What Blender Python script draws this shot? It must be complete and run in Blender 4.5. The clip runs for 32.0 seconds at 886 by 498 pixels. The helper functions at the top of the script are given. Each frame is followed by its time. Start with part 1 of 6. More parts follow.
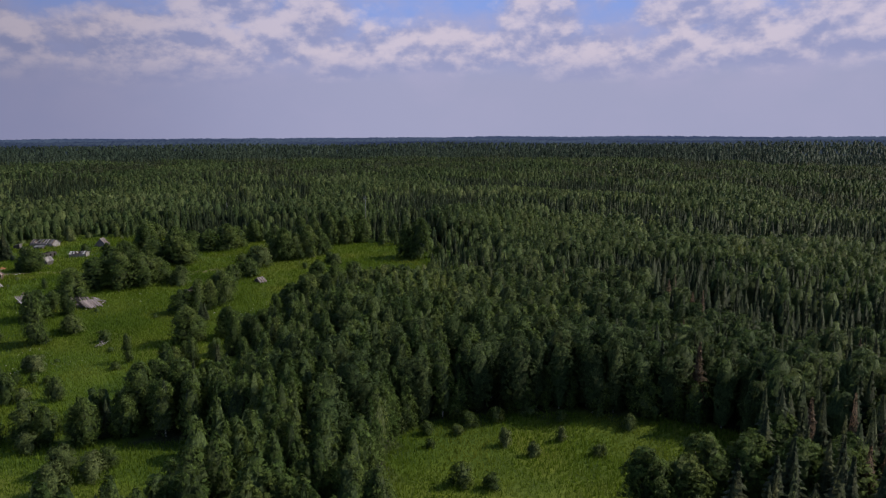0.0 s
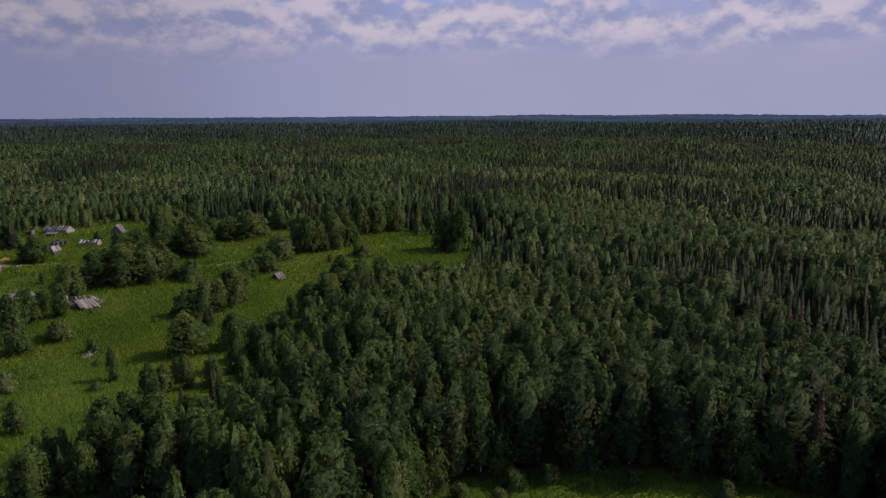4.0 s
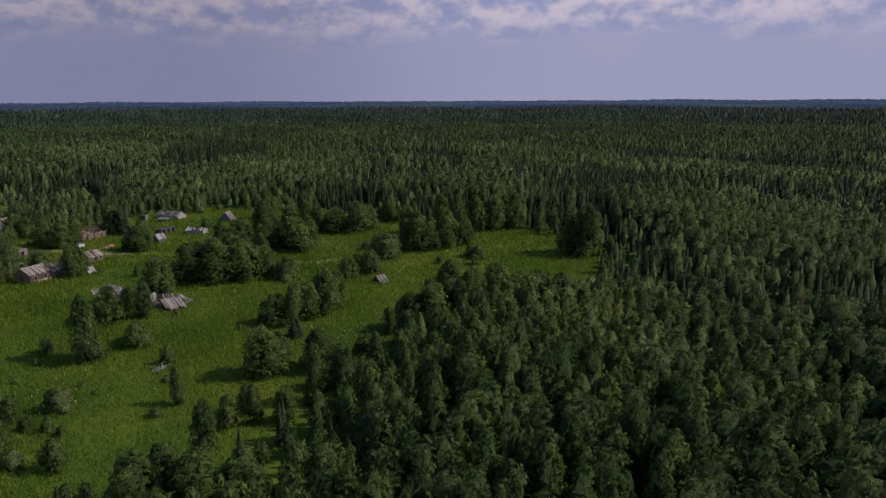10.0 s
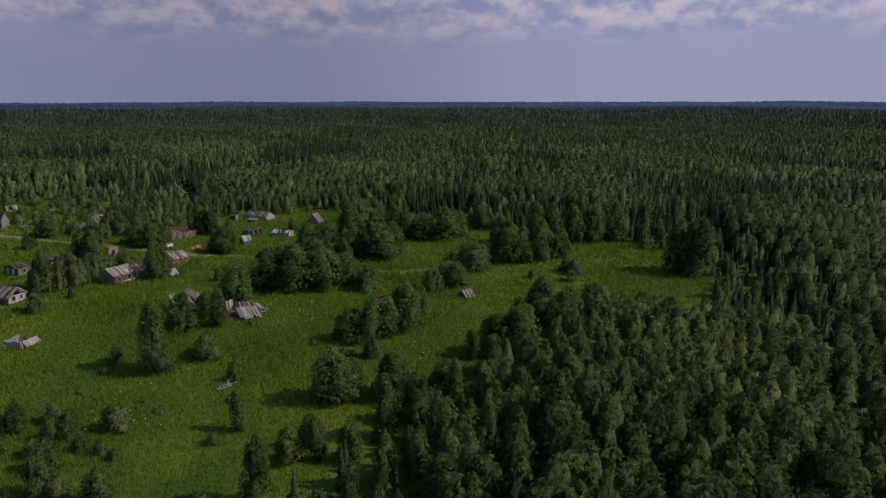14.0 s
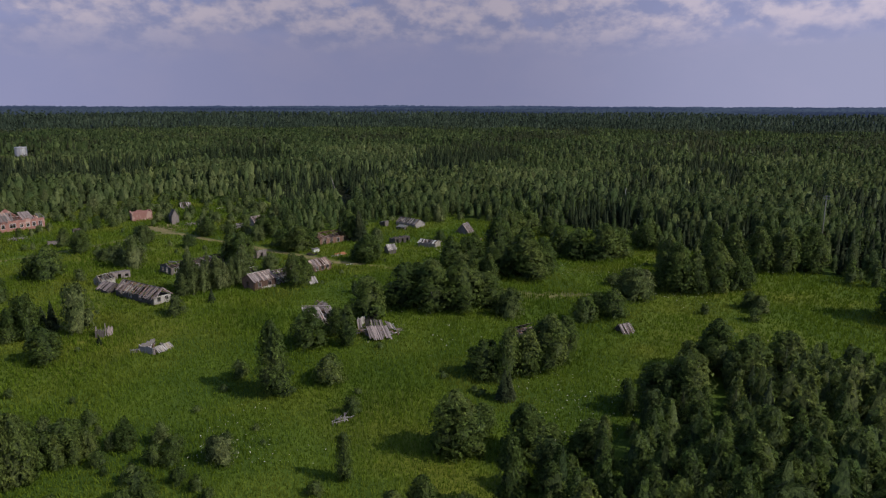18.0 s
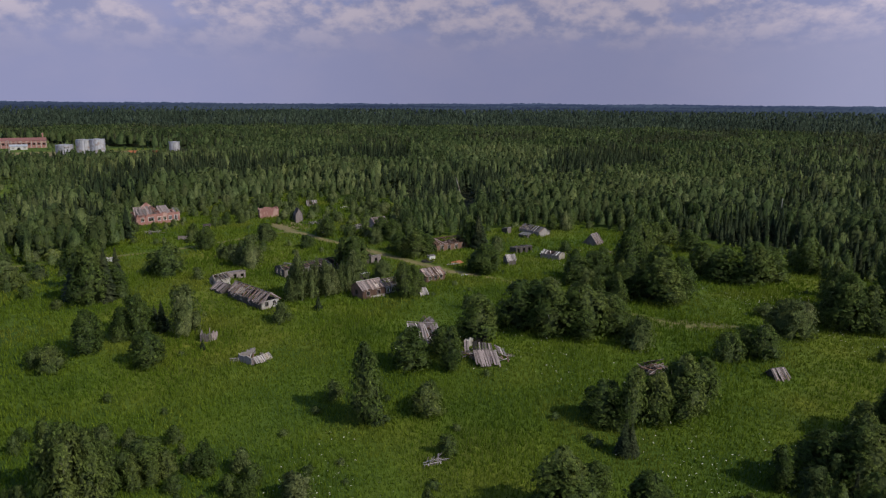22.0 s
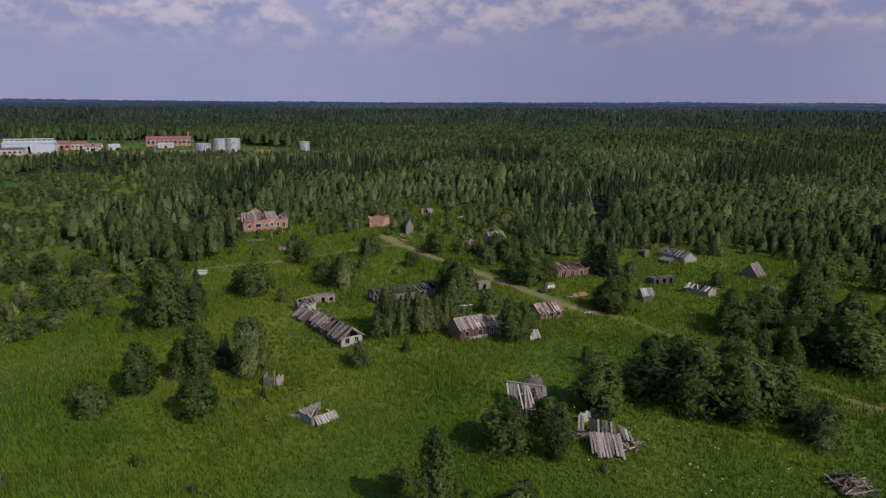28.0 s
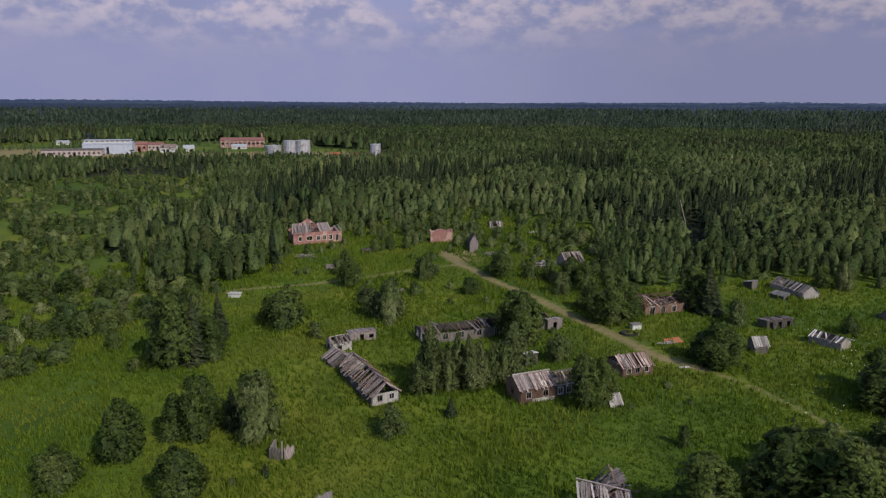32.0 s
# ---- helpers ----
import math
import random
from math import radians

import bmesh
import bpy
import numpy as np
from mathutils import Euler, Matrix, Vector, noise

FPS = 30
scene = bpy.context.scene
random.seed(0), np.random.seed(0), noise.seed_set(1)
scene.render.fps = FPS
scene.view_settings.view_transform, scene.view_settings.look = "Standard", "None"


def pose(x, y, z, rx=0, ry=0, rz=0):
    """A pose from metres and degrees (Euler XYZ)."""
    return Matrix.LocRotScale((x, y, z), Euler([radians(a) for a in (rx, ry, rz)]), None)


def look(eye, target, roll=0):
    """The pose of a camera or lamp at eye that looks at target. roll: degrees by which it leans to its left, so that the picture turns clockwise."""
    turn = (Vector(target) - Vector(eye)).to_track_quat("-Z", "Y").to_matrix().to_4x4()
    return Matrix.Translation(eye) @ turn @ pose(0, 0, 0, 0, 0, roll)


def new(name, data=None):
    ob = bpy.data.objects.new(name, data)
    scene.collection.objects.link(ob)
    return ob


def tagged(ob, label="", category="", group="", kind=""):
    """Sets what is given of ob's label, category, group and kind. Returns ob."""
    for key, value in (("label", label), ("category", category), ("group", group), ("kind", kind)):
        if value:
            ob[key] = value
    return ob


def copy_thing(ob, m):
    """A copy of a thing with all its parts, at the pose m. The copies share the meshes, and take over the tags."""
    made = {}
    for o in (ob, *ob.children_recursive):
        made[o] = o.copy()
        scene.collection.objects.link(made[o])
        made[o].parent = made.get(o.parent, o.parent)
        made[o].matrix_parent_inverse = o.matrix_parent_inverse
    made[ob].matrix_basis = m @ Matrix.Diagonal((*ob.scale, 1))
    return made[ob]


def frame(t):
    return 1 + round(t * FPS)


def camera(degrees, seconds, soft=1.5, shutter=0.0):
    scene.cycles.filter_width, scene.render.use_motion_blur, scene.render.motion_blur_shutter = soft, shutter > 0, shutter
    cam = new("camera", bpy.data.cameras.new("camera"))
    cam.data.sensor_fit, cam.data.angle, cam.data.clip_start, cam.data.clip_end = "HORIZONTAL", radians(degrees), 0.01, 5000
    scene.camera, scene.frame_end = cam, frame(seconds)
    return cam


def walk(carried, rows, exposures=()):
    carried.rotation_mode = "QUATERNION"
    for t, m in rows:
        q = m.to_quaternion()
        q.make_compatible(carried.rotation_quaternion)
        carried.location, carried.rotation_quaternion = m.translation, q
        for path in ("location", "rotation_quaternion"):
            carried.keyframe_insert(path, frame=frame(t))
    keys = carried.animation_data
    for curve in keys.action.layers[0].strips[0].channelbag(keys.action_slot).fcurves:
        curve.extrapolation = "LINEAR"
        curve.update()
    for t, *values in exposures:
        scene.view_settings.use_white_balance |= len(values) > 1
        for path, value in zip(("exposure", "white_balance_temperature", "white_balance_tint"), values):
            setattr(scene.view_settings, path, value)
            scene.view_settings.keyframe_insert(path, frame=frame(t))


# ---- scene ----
FOV = 65.9
cam = camera(FOV, 32.0, soft=1.25)
PATH = [
    (0, look((-41.33, -87.12, 49.43), (19.15, -9.15, 33.23), -0.25)),
    (0.5, look((-38.93, -84.13, 49.47), (20.83, -5.58, 33.37), -0.25)),
    (1, look((-36.57, -81.09, 49.49), (21.98, -1.62, 33.52), -0.31)),
    (1.5, look((-34.26, -78.07, 49.51), (22.63, 2.62, 33.65), -0.35)),
    (2, look((-31.98, -75.14, 49.50), (24.43, 5.92, 33.76), -0.32)),
    (2.5, look((-29.78, -72.26, 49.46), (26.61, 8.83, 33.86), -0.34)),
    (3, look((-27.67, -69.51, 49.43), (28.56, 11.54, 33.01), -0.27)),
    (3.5, look((-25.66, -66.91, 49.38), (30.31, 14.04, 31.69), -0.27)),
    (5.5, look((-18.66, -57.55, 49.20), (34.36, 24.22, 26.80), -0.53)),
    (6, look((-17.22, -55.45, 49.13), (35.05, 26.84, 26.88), -0.49)),
    (6.5, look((-15.88, -53.41, 49.07), (35.01, 29.79, 26.95), -0.51)),
    (7, look((-14.59, -51.28, 49.07), (34.37, 33.10, 27.11), -0.49)),
    (7.5, look((-13.36, -49.14, 49.10), (33.56, 36.42, 27.27), -0.43)),
    (8, look((-12.18, -47.04, 49.10), (32.64, 39.67, 27.36), -0.41)),
    (8.5, look((-11.07, -45.01, 49.05), (31.90, 42.67, 27.46), -0.41)),
    (9, look((-9.96, -43.04, 48.99), (31.82, 45.24, 27.51), -0.36)),
    (9.5, look((-8.91, -41.14, 48.93), (31.87, 47.64, 27.61), -0.23)),
    (10, look((-7.93, -39.28, 48.91), (31.83, 49.99, 27.67), -0.18)),
    (10.5, look((-7.06, -37.51, 48.92), (31.70, 52.20, 27.72), -0.19)),
    (11, look((-6.27, -35.81, 48.95), (31.68, 54.23, 27.70), -0.07)),
    (11.5, look((-5.49, -34.12, 48.99), (31.40, 56.36, 27.74), 0.06)),
    (12, look((-4.68, -32.43, 48.99), (30.62, 58.70, 27.78), -0.02)),
    (12.5, look((-3.87, -30.73, 48.98), (29.69, 61.05, 27.77), 0.01)),
    (13, look((-3.07, -29.00, 48.96), (28.43, 63.51, 27.73), -0.03)),
    (13.5, look((-2.29, -27.19, 48.90), (26.95, 66.07, 27.73), 0.04)),
    (14, look((-1.48, -25.25, 48.84), (25.48, 68.70, 27.70), 0.04)),
    (14.5, look((-0.62, -23.15, 48.78), (23.89, 71.47, 27.68), 0.02)),
    (16.5, look((3.03, -13.71, 48.60), (16.16, 83.24, 27.91), 0.13)),
    (17, look((3.77, -11.35, 48.63), (13.93, 85.96, 27.93), 0.09)),
    (17.5, look((4.37, -9.05, 48.64), (11.48, 88.53, 27.99), 0.15)),
    (18, look((4.90, -6.85, 48.66), (8.93, 90.92, 28.07), 0.27)),
    (18.5, look((5.42, -4.76, 48.70), (6.30, 93.10, 28.13), 0.25)),
    (19, look((5.93, -2.77, 48.76), (3.83, 95.06, 28.16), 0.26)),
    (19.5, look((6.37, -0.89, 48.84), (1.62, 96.85, 28.25), 0.30)),
    (20, look((6.76, 0.91, 48.95), (-0.49, 98.49, 28.34), 0.34)),
    (20.5, look((7.11, 2.68, 49.08), (-2.43, 100.05, 28.43), 0.39)),
    (21, look((7.39, 4.44, 49.21), (-4.22, 101.56, 28.39), 0.35)),
    (21.5, look((7.50, 6.25, 49.29), (-6.06, 103.09, 28.37), 0.46)),
    (22, look((7.59, 8.13, 49.33), (-7.36, 104.75, 28.33), 0.48)),
    (22.5, look((7.65, 10.14, 49.35), (-8.42, 106.56, 28.26), 0.51)),
    (23, look((7.71, 12.25, 49.36), (-9.71, 108.42, 28.19), 0.49)),
    (23.5, look((7.70, 14.46, 49.38), (-11.42, 110.31, 28.20), 0.52)),
    (24, look((7.60, 16.81, 49.40), (-13.46, 112.23, 28.15), 0.53)),
    (24.5, look((7.46, 19.30, 49.43), (-15.96, 114.16, 28.15), 0.51)),
    (25, look((7.29, 21.88, 49.48), (-18.75, 116.05, 28.19), 0.44)),
    (25.5, look((7.11, 24.51, 49.52), (-21.47, 117.95, 28.29), 0.45)),
    (27.5, look((6.40, 35.67, 49.89), (-26.36, 127.71, 28.54), 0.40)),
    (28, look((5.94, 38.85, 49.94), (-27.79, 130.55, 28.63), 0.36)),
    (28.5, look((5.30, 42.22, 49.98), (-29.49, 133.51, 28.63), 0.34)),
    (29, look((4.55, 45.68, 50.00), (-31.48, 136.49, 28.65), 0.33)),
    (29.5, look((3.75, 49.15, 50.01), (-33.48, 139.47, 28.66), 0.38)),
    (30, look((2.85, 52.58, 50.04), (-35.56, 142.41, 28.70), 0.36)),
    (30.5, look((1.89, 55.98, 50.13), (-37.90, 145.19, 28.74), 0.33)),
    (31, look((0.91, 59.43, 50.17), (-40.33, 147.99, 28.78), 0.40)),
    (31.5, look((-0.01, 62.93, 50.17), (-42.79, 150.75, 28.75), 0.42)),
    (32, look((-0.91, 66.46, 50.16), (-45.09, 153.60, 28.86), 0.28)),
]
walk(cam, PATH, exposures=[(0, -0.09), (3.5, -0.19), (6, -0.22), (9, -0.24), (13, -0.29), (17, -0.41), (18, -0.17), (20, -0.14), (23, -0.13), (32, -0.1)])

# ---- world and sun ----
SUN_AZ = radians(-22)      # towards +x and a little towards -y
SUN_EL = radians(40)
world = bpy.data.worlds.new("sky")
scene.world = world
world.use_nodes = True
wn, wl = world.node_tree.nodes, world.node_tree.links
wn.clear()


def wnode(kind, **values):
    n = wn.new(kind)
    for key, value in values.items():
        n.inputs[key].default_value = value
    return n


w_out = wn.new("ShaderNodeOutputWorld")
w_bg = wn.new("ShaderNodeBackground")
w_sky = wn.new("ShaderNodeTexSky")
w_sky.sky_type = "NISHITA"
w_sky.sun_disc = False
w_sky.sun_elevation = SUN_EL
w_sky.sun_rotation = radians(90) - SUN_AZ
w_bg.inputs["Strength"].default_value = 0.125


def wmath(op, *args):
    """A math node of the sky; the arguments are numbers or sockets."""
    n = wn.new("ShaderNodeMath")
    n.operation = op
    for k, v in enumerate(args):
        if hasattr(v, "node"):
            wl.new(v, n.inputs[k])
        else:
            n.inputs[k].default_value = v
    return n.outputs[0]


def wmix(fac, a, b):
    n = wn.new("ShaderNodeMix")
    n.data_type = "RGBA"
    for sock, v in ((n.inputs[0], fac), (n.inputs[6], a), (n.inputs[7], b)):
        if hasattr(v, "node"):
            wl.new(v, sock)
        elif isinstance(v, tuple):
            sock.default_value = (*v, 1)
        else:
            sock.default_value = v
    return n.outputs[2]


def wrange(v, a, b, c=0.0, d=1.0):
    n = wn.new("ShaderNodeMapRange")
    n.interpolation_type = "SMOOTHSTEP"
    wl.new(v, n.inputs[0])
    for k, x in enumerate((a, b, c, d)):
        n.inputs[k + 1].default_value = x
    return n.outputs[0]


w_co = wn.new("ShaderNodeTexCoord")
w_xyz = wn.new("ShaderNodeSeparateXYZ")
wl.new(w_co.outputs["Generated"], w_xyz.inputs[0])
W_AZ = wmath("MULTIPLY", wmath("ARCTAN2", w_xyz.outputs[0], w_xyz.outputs[1]), 57.2958)
W_EL = wmath("MULTIPLY", wmath("ARCSINE", w_xyz.outputs[2]), 57.2958)


def cloud_noise(lift, scale=15.0):
    """Billowing noise over the sky, looked up a little higher by lift degrees."""
    c = wn.new("ShaderNodeCombineXYZ")
    wl.new(w_xyz.outputs[0], c.inputs[0])
    wl.new(w_xyz.outputs[1], c.inputs[1])
    wl.new(wmath("MULTIPLY_ADD", w_xyz.outputs[2], 1.7, lift * 0.03), c.inputs[2])
    n = wnode("ShaderNodeTexNoise", Scale=scale, Detail=8.0, Roughness=0.56)
    wl.new(c.outputs[0], n.inputs["Vector"])
    return n.outputs["Fac"]


# Heaps of cumulus along the horizon: bearing, height of the base line, half width, height, all in degrees.
CUMULUS = [
    (15.5, 5.6, 5.5, 2.6), (6, 5.6, 2.6, 2.2), (26.5, 7.6, 2.6, 3.2), (21.5, 9.6, 3.2, 2.0), (37, 6.2, 4.6, 1.8), (45.5, 7.0, 2.4, 2.8),
    (49, 5.4, 3.2, 1.9), (55, 5.2, 1.6, 1.5), (63, 6.2, 5.5, 2.4), (57, 9.0, 2.6, 1.8), (-22, 4.8, 4.2, 2.2), (-27, 3.9, 2.4, 1.2),
]
CUMULUS += [
    (-12, 6.6, 5.5, 2.0), (-6.8, 5.2, 2.0, 1.9), (-1.4, 6.2, 2.6, 2.4), (3.2, 6.0, 1.9, 1.9), (29.5, 5.4, 1.8, 1.6), (-57.5, 5.8, 2.6, 1.8),
    (-51, 5.4, 5.2, 2.2), (-44, 3.6, 3.4, 1.4), (-38.5, 6.0, 3.6, 2.0), (-33.5, 4.3, 2.2, 1.4), (-26, 7.2, 2.0, 2.0), (72, 7.4, 4.0, 2.4),
]
heap = None
for bearing, low, wide, tall in CUMULUS:
    across = wmath("MULTIPLY", wmath("SUBTRACT", W_AZ, bearing), 0.62 / wide)
    rise = wmath("MULTIPLY", wmath("SUBTRACT", W_EL, low), 0.58 / tall)
    up = wmath("MAXIMUM", rise, wmath("MULTIPLY", rise, -2.6))
    one = wmath("SUBTRACT", 1.0, wmath("MULTIPLY_ADD", across, across, wmath("MULTIPLY", up, up)))
    heap = one if heap is None else wmath("MAXIMUM", heap, one)
heap = wmath("MAXIMUM", heap, wrange(W_EL, 4.0, 9.0, -0.7, -0.35))
W_N0 = wmath("MULTIPLY_ADD", cloud_noise(0.0, 34.0), 0.26, wmath("MULTIPLY", cloud_noise(0.0), 0.74))
W_N1 = wmath("MULTIPLY_ADD", cloud_noise(0.9, 34.0), 0.26, wmath("MULTIPLY", cloud_noise(0.9), 0.74))
field = wmath("MULTIPLY_ADD", wmath("SUBTRACT", W_N0, 0.5), 3.6, heap)
cover = wrange(field, -0.4, 0.6)
thin = wrange(wmath("MULTIPLY_ADD", cloud_noise(3.0, 8.0), 4.0, -1.75), -0.1, 0.9)
lit = wmath("MULTIPLY", wrange(wmath("SUBTRACT", W_N0, W_N1), -0.12, 0.12), wrange(W_EL, 3.0, 7.0, 0.25, 1.0))
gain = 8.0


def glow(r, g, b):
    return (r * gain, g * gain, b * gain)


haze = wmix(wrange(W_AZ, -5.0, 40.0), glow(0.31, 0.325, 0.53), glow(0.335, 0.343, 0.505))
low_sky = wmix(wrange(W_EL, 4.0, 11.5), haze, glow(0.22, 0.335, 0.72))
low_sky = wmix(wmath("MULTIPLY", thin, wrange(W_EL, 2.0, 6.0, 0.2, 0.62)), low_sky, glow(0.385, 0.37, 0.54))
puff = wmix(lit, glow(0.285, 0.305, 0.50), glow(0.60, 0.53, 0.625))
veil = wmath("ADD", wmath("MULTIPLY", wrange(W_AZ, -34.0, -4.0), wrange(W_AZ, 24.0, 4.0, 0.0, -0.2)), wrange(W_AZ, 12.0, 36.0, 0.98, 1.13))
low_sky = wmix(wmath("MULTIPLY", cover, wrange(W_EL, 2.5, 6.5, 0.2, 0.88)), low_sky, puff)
high_sky = wmix(0.02, w_sky.outputs[0], (0.0, 0.0, 0.0))
shade = wn.new("ShaderNodeVectorMath")
shade.operation = "SCALE"
wl.new(low_sky, shade.inputs[0])
wl.new(veil, shade.inputs["Scale"])
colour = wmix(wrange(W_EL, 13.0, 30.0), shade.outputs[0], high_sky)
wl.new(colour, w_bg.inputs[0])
wl.new(w_bg.outputs[0], w_out.inputs[0])

sun_data = bpy.data.lights.new("sun", "SUN")
sun_data.energy, sun_data.angle, sun_data.color = 3.4, radians(0.6), (1.0, 0.92, 0.78)
sun = new("sun", sun_data)
sun.matrix_world = look((0, 0, 200), (-math.cos(SUN_EL) * math.cos(SUN_AZ), -math.cos(SUN_EL) * math.sin(SUN_AZ), 200 - math.sin(SUN_EL)))


# ---- materials ----
def mat(name, rough=0.8):
    m = bpy.data.materials.new(name)
    m.use_nodes = True
    b = m.node_tree.nodes["Principled BSDF"]
    b.inputs["Roughness"].default_value = rough
    b.inputs["Specular IOR Level"].default_value = 0.25
    return m, m.node_tree.nodes, m.node_tree.links, b


def node(nodes, kind, **values):
    n = nodes.new(kind)
    for key, value in values.items():
        n.inputs[key.replace("_", " ")].default_value = value
    return n


def ramp(nodes, stops):
    r = nodes.new("ShaderNodeValToRGB")
    while len(r.color_ramp.elements) < len(stops):
        r.color_ramp.elements.new(0.5)
    for e, (at, c) in zip(r.color_ramp.elements, stops):
        e.position, e.color = at, (*c, 1)
    return r


def mix(nodes, links, fac, a, b, blend="MIX"):
    m = nodes.new("ShaderNodeMix")
    m.data_type, m.blend_type = "RGBA", blend
    for sock, value in ((m.inputs[0], fac), (m.inputs[6], a), (m.inputs[7], b)):
        if hasattr(value, "node"):
            links.new(value, sock)
        elif isinstance(value, tuple):
            sock.default_value = (*value, 1)
        else:
            sock.default_value = value
    return m.outputs[2]


def foliage(name, dark, light, dry, grainy=True, patch=0.12, gaps=0.0, thin=0.4):
    """Leaves: a colour that varies by clump, by tree and from stand to stand, a little light passing through; gaps: how much of a spray is open between its leaves."""
    m, n, l, b = mat(name, 0.55)
    geo, info, pos = n.new("ShaderNodeNewGeometry"), n.new("ShaderNodeObjectInfo"), n.new("ShaderNodeTexCoord")
    big = node(n, "ShaderNodeTexNoise", Scale=patch, Detail=2.0)
    l.new(geo.outputs["Position"], big.inputs["Vector"])
    r = ramp(n, [(0.32, dark), (0.55, light), (0.74, dry)])
    add = n.new("ShaderNodeMath")
    add.operation = "MULTIPLY_ADD"
    l.new(info.outputs["Random"], add.inputs[0])
    add.inputs[1].default_value = 0.22
    l.new(big.outputs["Fac"], add.inputs[2])
    sub = n.new("ShaderNodeMath")
    sub.operation = "SUBTRACT"
    l.new(add.outputs[0], sub.inputs[0])
    sub.inputs[1].default_value = 0.09
    l.new(sub.outputs[0], r.inputs[0])
    leaf = n.new("ShaderNodeHueSaturation")
    v = n.new("ShaderNodeMapRange")
    v.inputs[3].default_value, v.inputs[4].default_value = (0.62, 1.42) if grainy else (0.8, 1.2)
    l.new(geo.outputs["Random Per Island"], v.inputs[0])
    tone = n.new("ShaderNodeAttribute")
    tone.attribute_name = "tone"
    for socket, gain_, base_ in (("Value", 0.7, 1.0), ("Hue", -0.05, 0.5)):
        k = n.new("ShaderNodeMath")
        k.operation = "MULTIPLY_ADD"
        l.new(tone.outputs["Fac"], k.inputs[0])
        k.inputs[1].default_value, k.inputs[2].default_value = gain_, base_
        if socket == "Value":
            both = n.new("ShaderNodeMath")
            both.operation = "MULTIPLY"
            l.new(k.outputs[0], both.inputs[0])
            l.new(v.outputs[0], both.inputs[1])
            k = both
        l.new(k.outputs[0], leaf.inputs[socket])
    stretch = n.new("ShaderNodeMapping")
    stretch.inputs["Scale"].default_value = (1, 1, 0.55)
    l.new(geo.outputs["Position"], stretch.inputs["Vector"])
    twig = node(n, "ShaderNodeTexNoise", Scale=3.2, Detail=4.0, Roughness=0.7)
    l.new(stretch.outputs[0], twig.inputs["Vector"])
    grain = ramp(n, [(0.34, (0.46, 0.48, 0.52)), (0.5, (1.0, 1.0, 1.0)), (0.68, (1.75, 1.66, 1.4))] if grainy else [(0.36, (0.66, 0.70, 0.66)), (0.66, (1.36, 1.30, 1.2))])
    l.new(twig.outputs["Fac"], grain.inputs[0])
    l.new(mix(n, l, 1.0, r.outputs[0], grain.outputs[0], "MULTIPLY"), leaf.inputs["Color"])
    bump = node(n, "ShaderNodeBump", Strength=0.7, Distance=0.3)
    l.new(twig.outputs["Fac"], bump.inputs["Height"])
    l.new(bump.outputs[0], b.inputs["Normal"])
    b.inputs["Specular IOR Level"].default_value = 0.08
    l.new(leaf.outputs[0], b.inputs["Base Color"])
    tr = n.new("ShaderNodeBsdfTranslucent")
    l.new(leaf.outputs[0], tr.inputs[0])
    mx = n.new("ShaderNodeMixShader")
    mx.inputs[0].default_value = thin
    l.new(b.outputs[0], mx.inputs[1])
    l.new(tr.outputs[0], mx.inputs[2])
    last = mx.outputs[0]
    if gaps:
        spray = node(n, "ShaderNodeTexNoise", Scale=7.0, Detail=2.0, Roughness=0.6)
        l.new(stretch.outputs[0], spray.inputs["Vector"])
        shown = n.new("ShaderNodeMath")
        shown.operation = "GREATER_THAN"
        l.new(spray.outputs["Fac"], shown.inputs[0])
        shown.inputs[1].default_value = gaps
        clear, cut = n.new("ShaderNodeBsdfTransparent"), n.new("ShaderNodeMixShader")
        l.new(shown.outputs[0], cut.inputs[0])
        l.new(clear.outputs[0], cut.inputs[1])
        l.new(last, cut.inputs[2])
        last = cut.outputs[0]
    l.new(last, n["Material Output"].inputs[0])
    return m


BIRCH_GREENS = (0.060, 0.096, 0.026), (0.098, 0.142, 0.037), (0.140, 0.178, 0.051)
ASPEN_GREENS = (0.053, 0.083, 0.030), (0.081, 0.115, 0.042), (0.114, 0.146, 0.058)
SPRUCE_GREENS = (0.026, 0.041, 0.020), (0.040, 0.056, 0.026), (0.060, 0.070, 0.034)
WILLOW_GREENS = (0.078, 0.108, 0.038), (0.116, 0.152, 0.056), (0.164, 0.192, 0.084)
M_BIRCH = foliage("birch_leaves", *BIRCH_GREENS, gaps=0.46)
M_ASPEN = foliage("aspen_leaves", *ASPEN_GREENS, gaps=0.46)
M_SPRUCE = foliage("spruce_needles", *SPRUCE_GREENS, gaps=0.42, thin=0.15)
M_WILLOW = foliage("willow_leaves", *WILLOW_GREENS, gaps=0.46)
M_DEAD = foliage("dead_needles", (0.085, 0.058, 0.040), (0.120, 0.082, 0.056), (0.150, 0.110, 0.080), gaps=0.5, thin=0.1)
# Distance haze put into these duller, bluer birch greens; near hearts use them too.
M_BIRCH_FULL = foliage("dulled_birch_crown", (0.058, 0.088, 0.036), (0.090, 0.126, 0.049), (0.124, 0.156, 0.066))
M_ASPEN_FULL = foliage("aspen_crown", *ASPEN_GREENS)
M_SPRUCE_FULL = foliage("spruce_crown", *SPRUCE_GREENS, thin=0.15)
M_WILLOW_FULL = foliage("willow_crown", *WILLOW_GREENS)
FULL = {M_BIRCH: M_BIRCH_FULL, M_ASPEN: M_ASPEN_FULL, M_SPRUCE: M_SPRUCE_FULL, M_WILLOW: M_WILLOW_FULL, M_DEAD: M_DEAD}
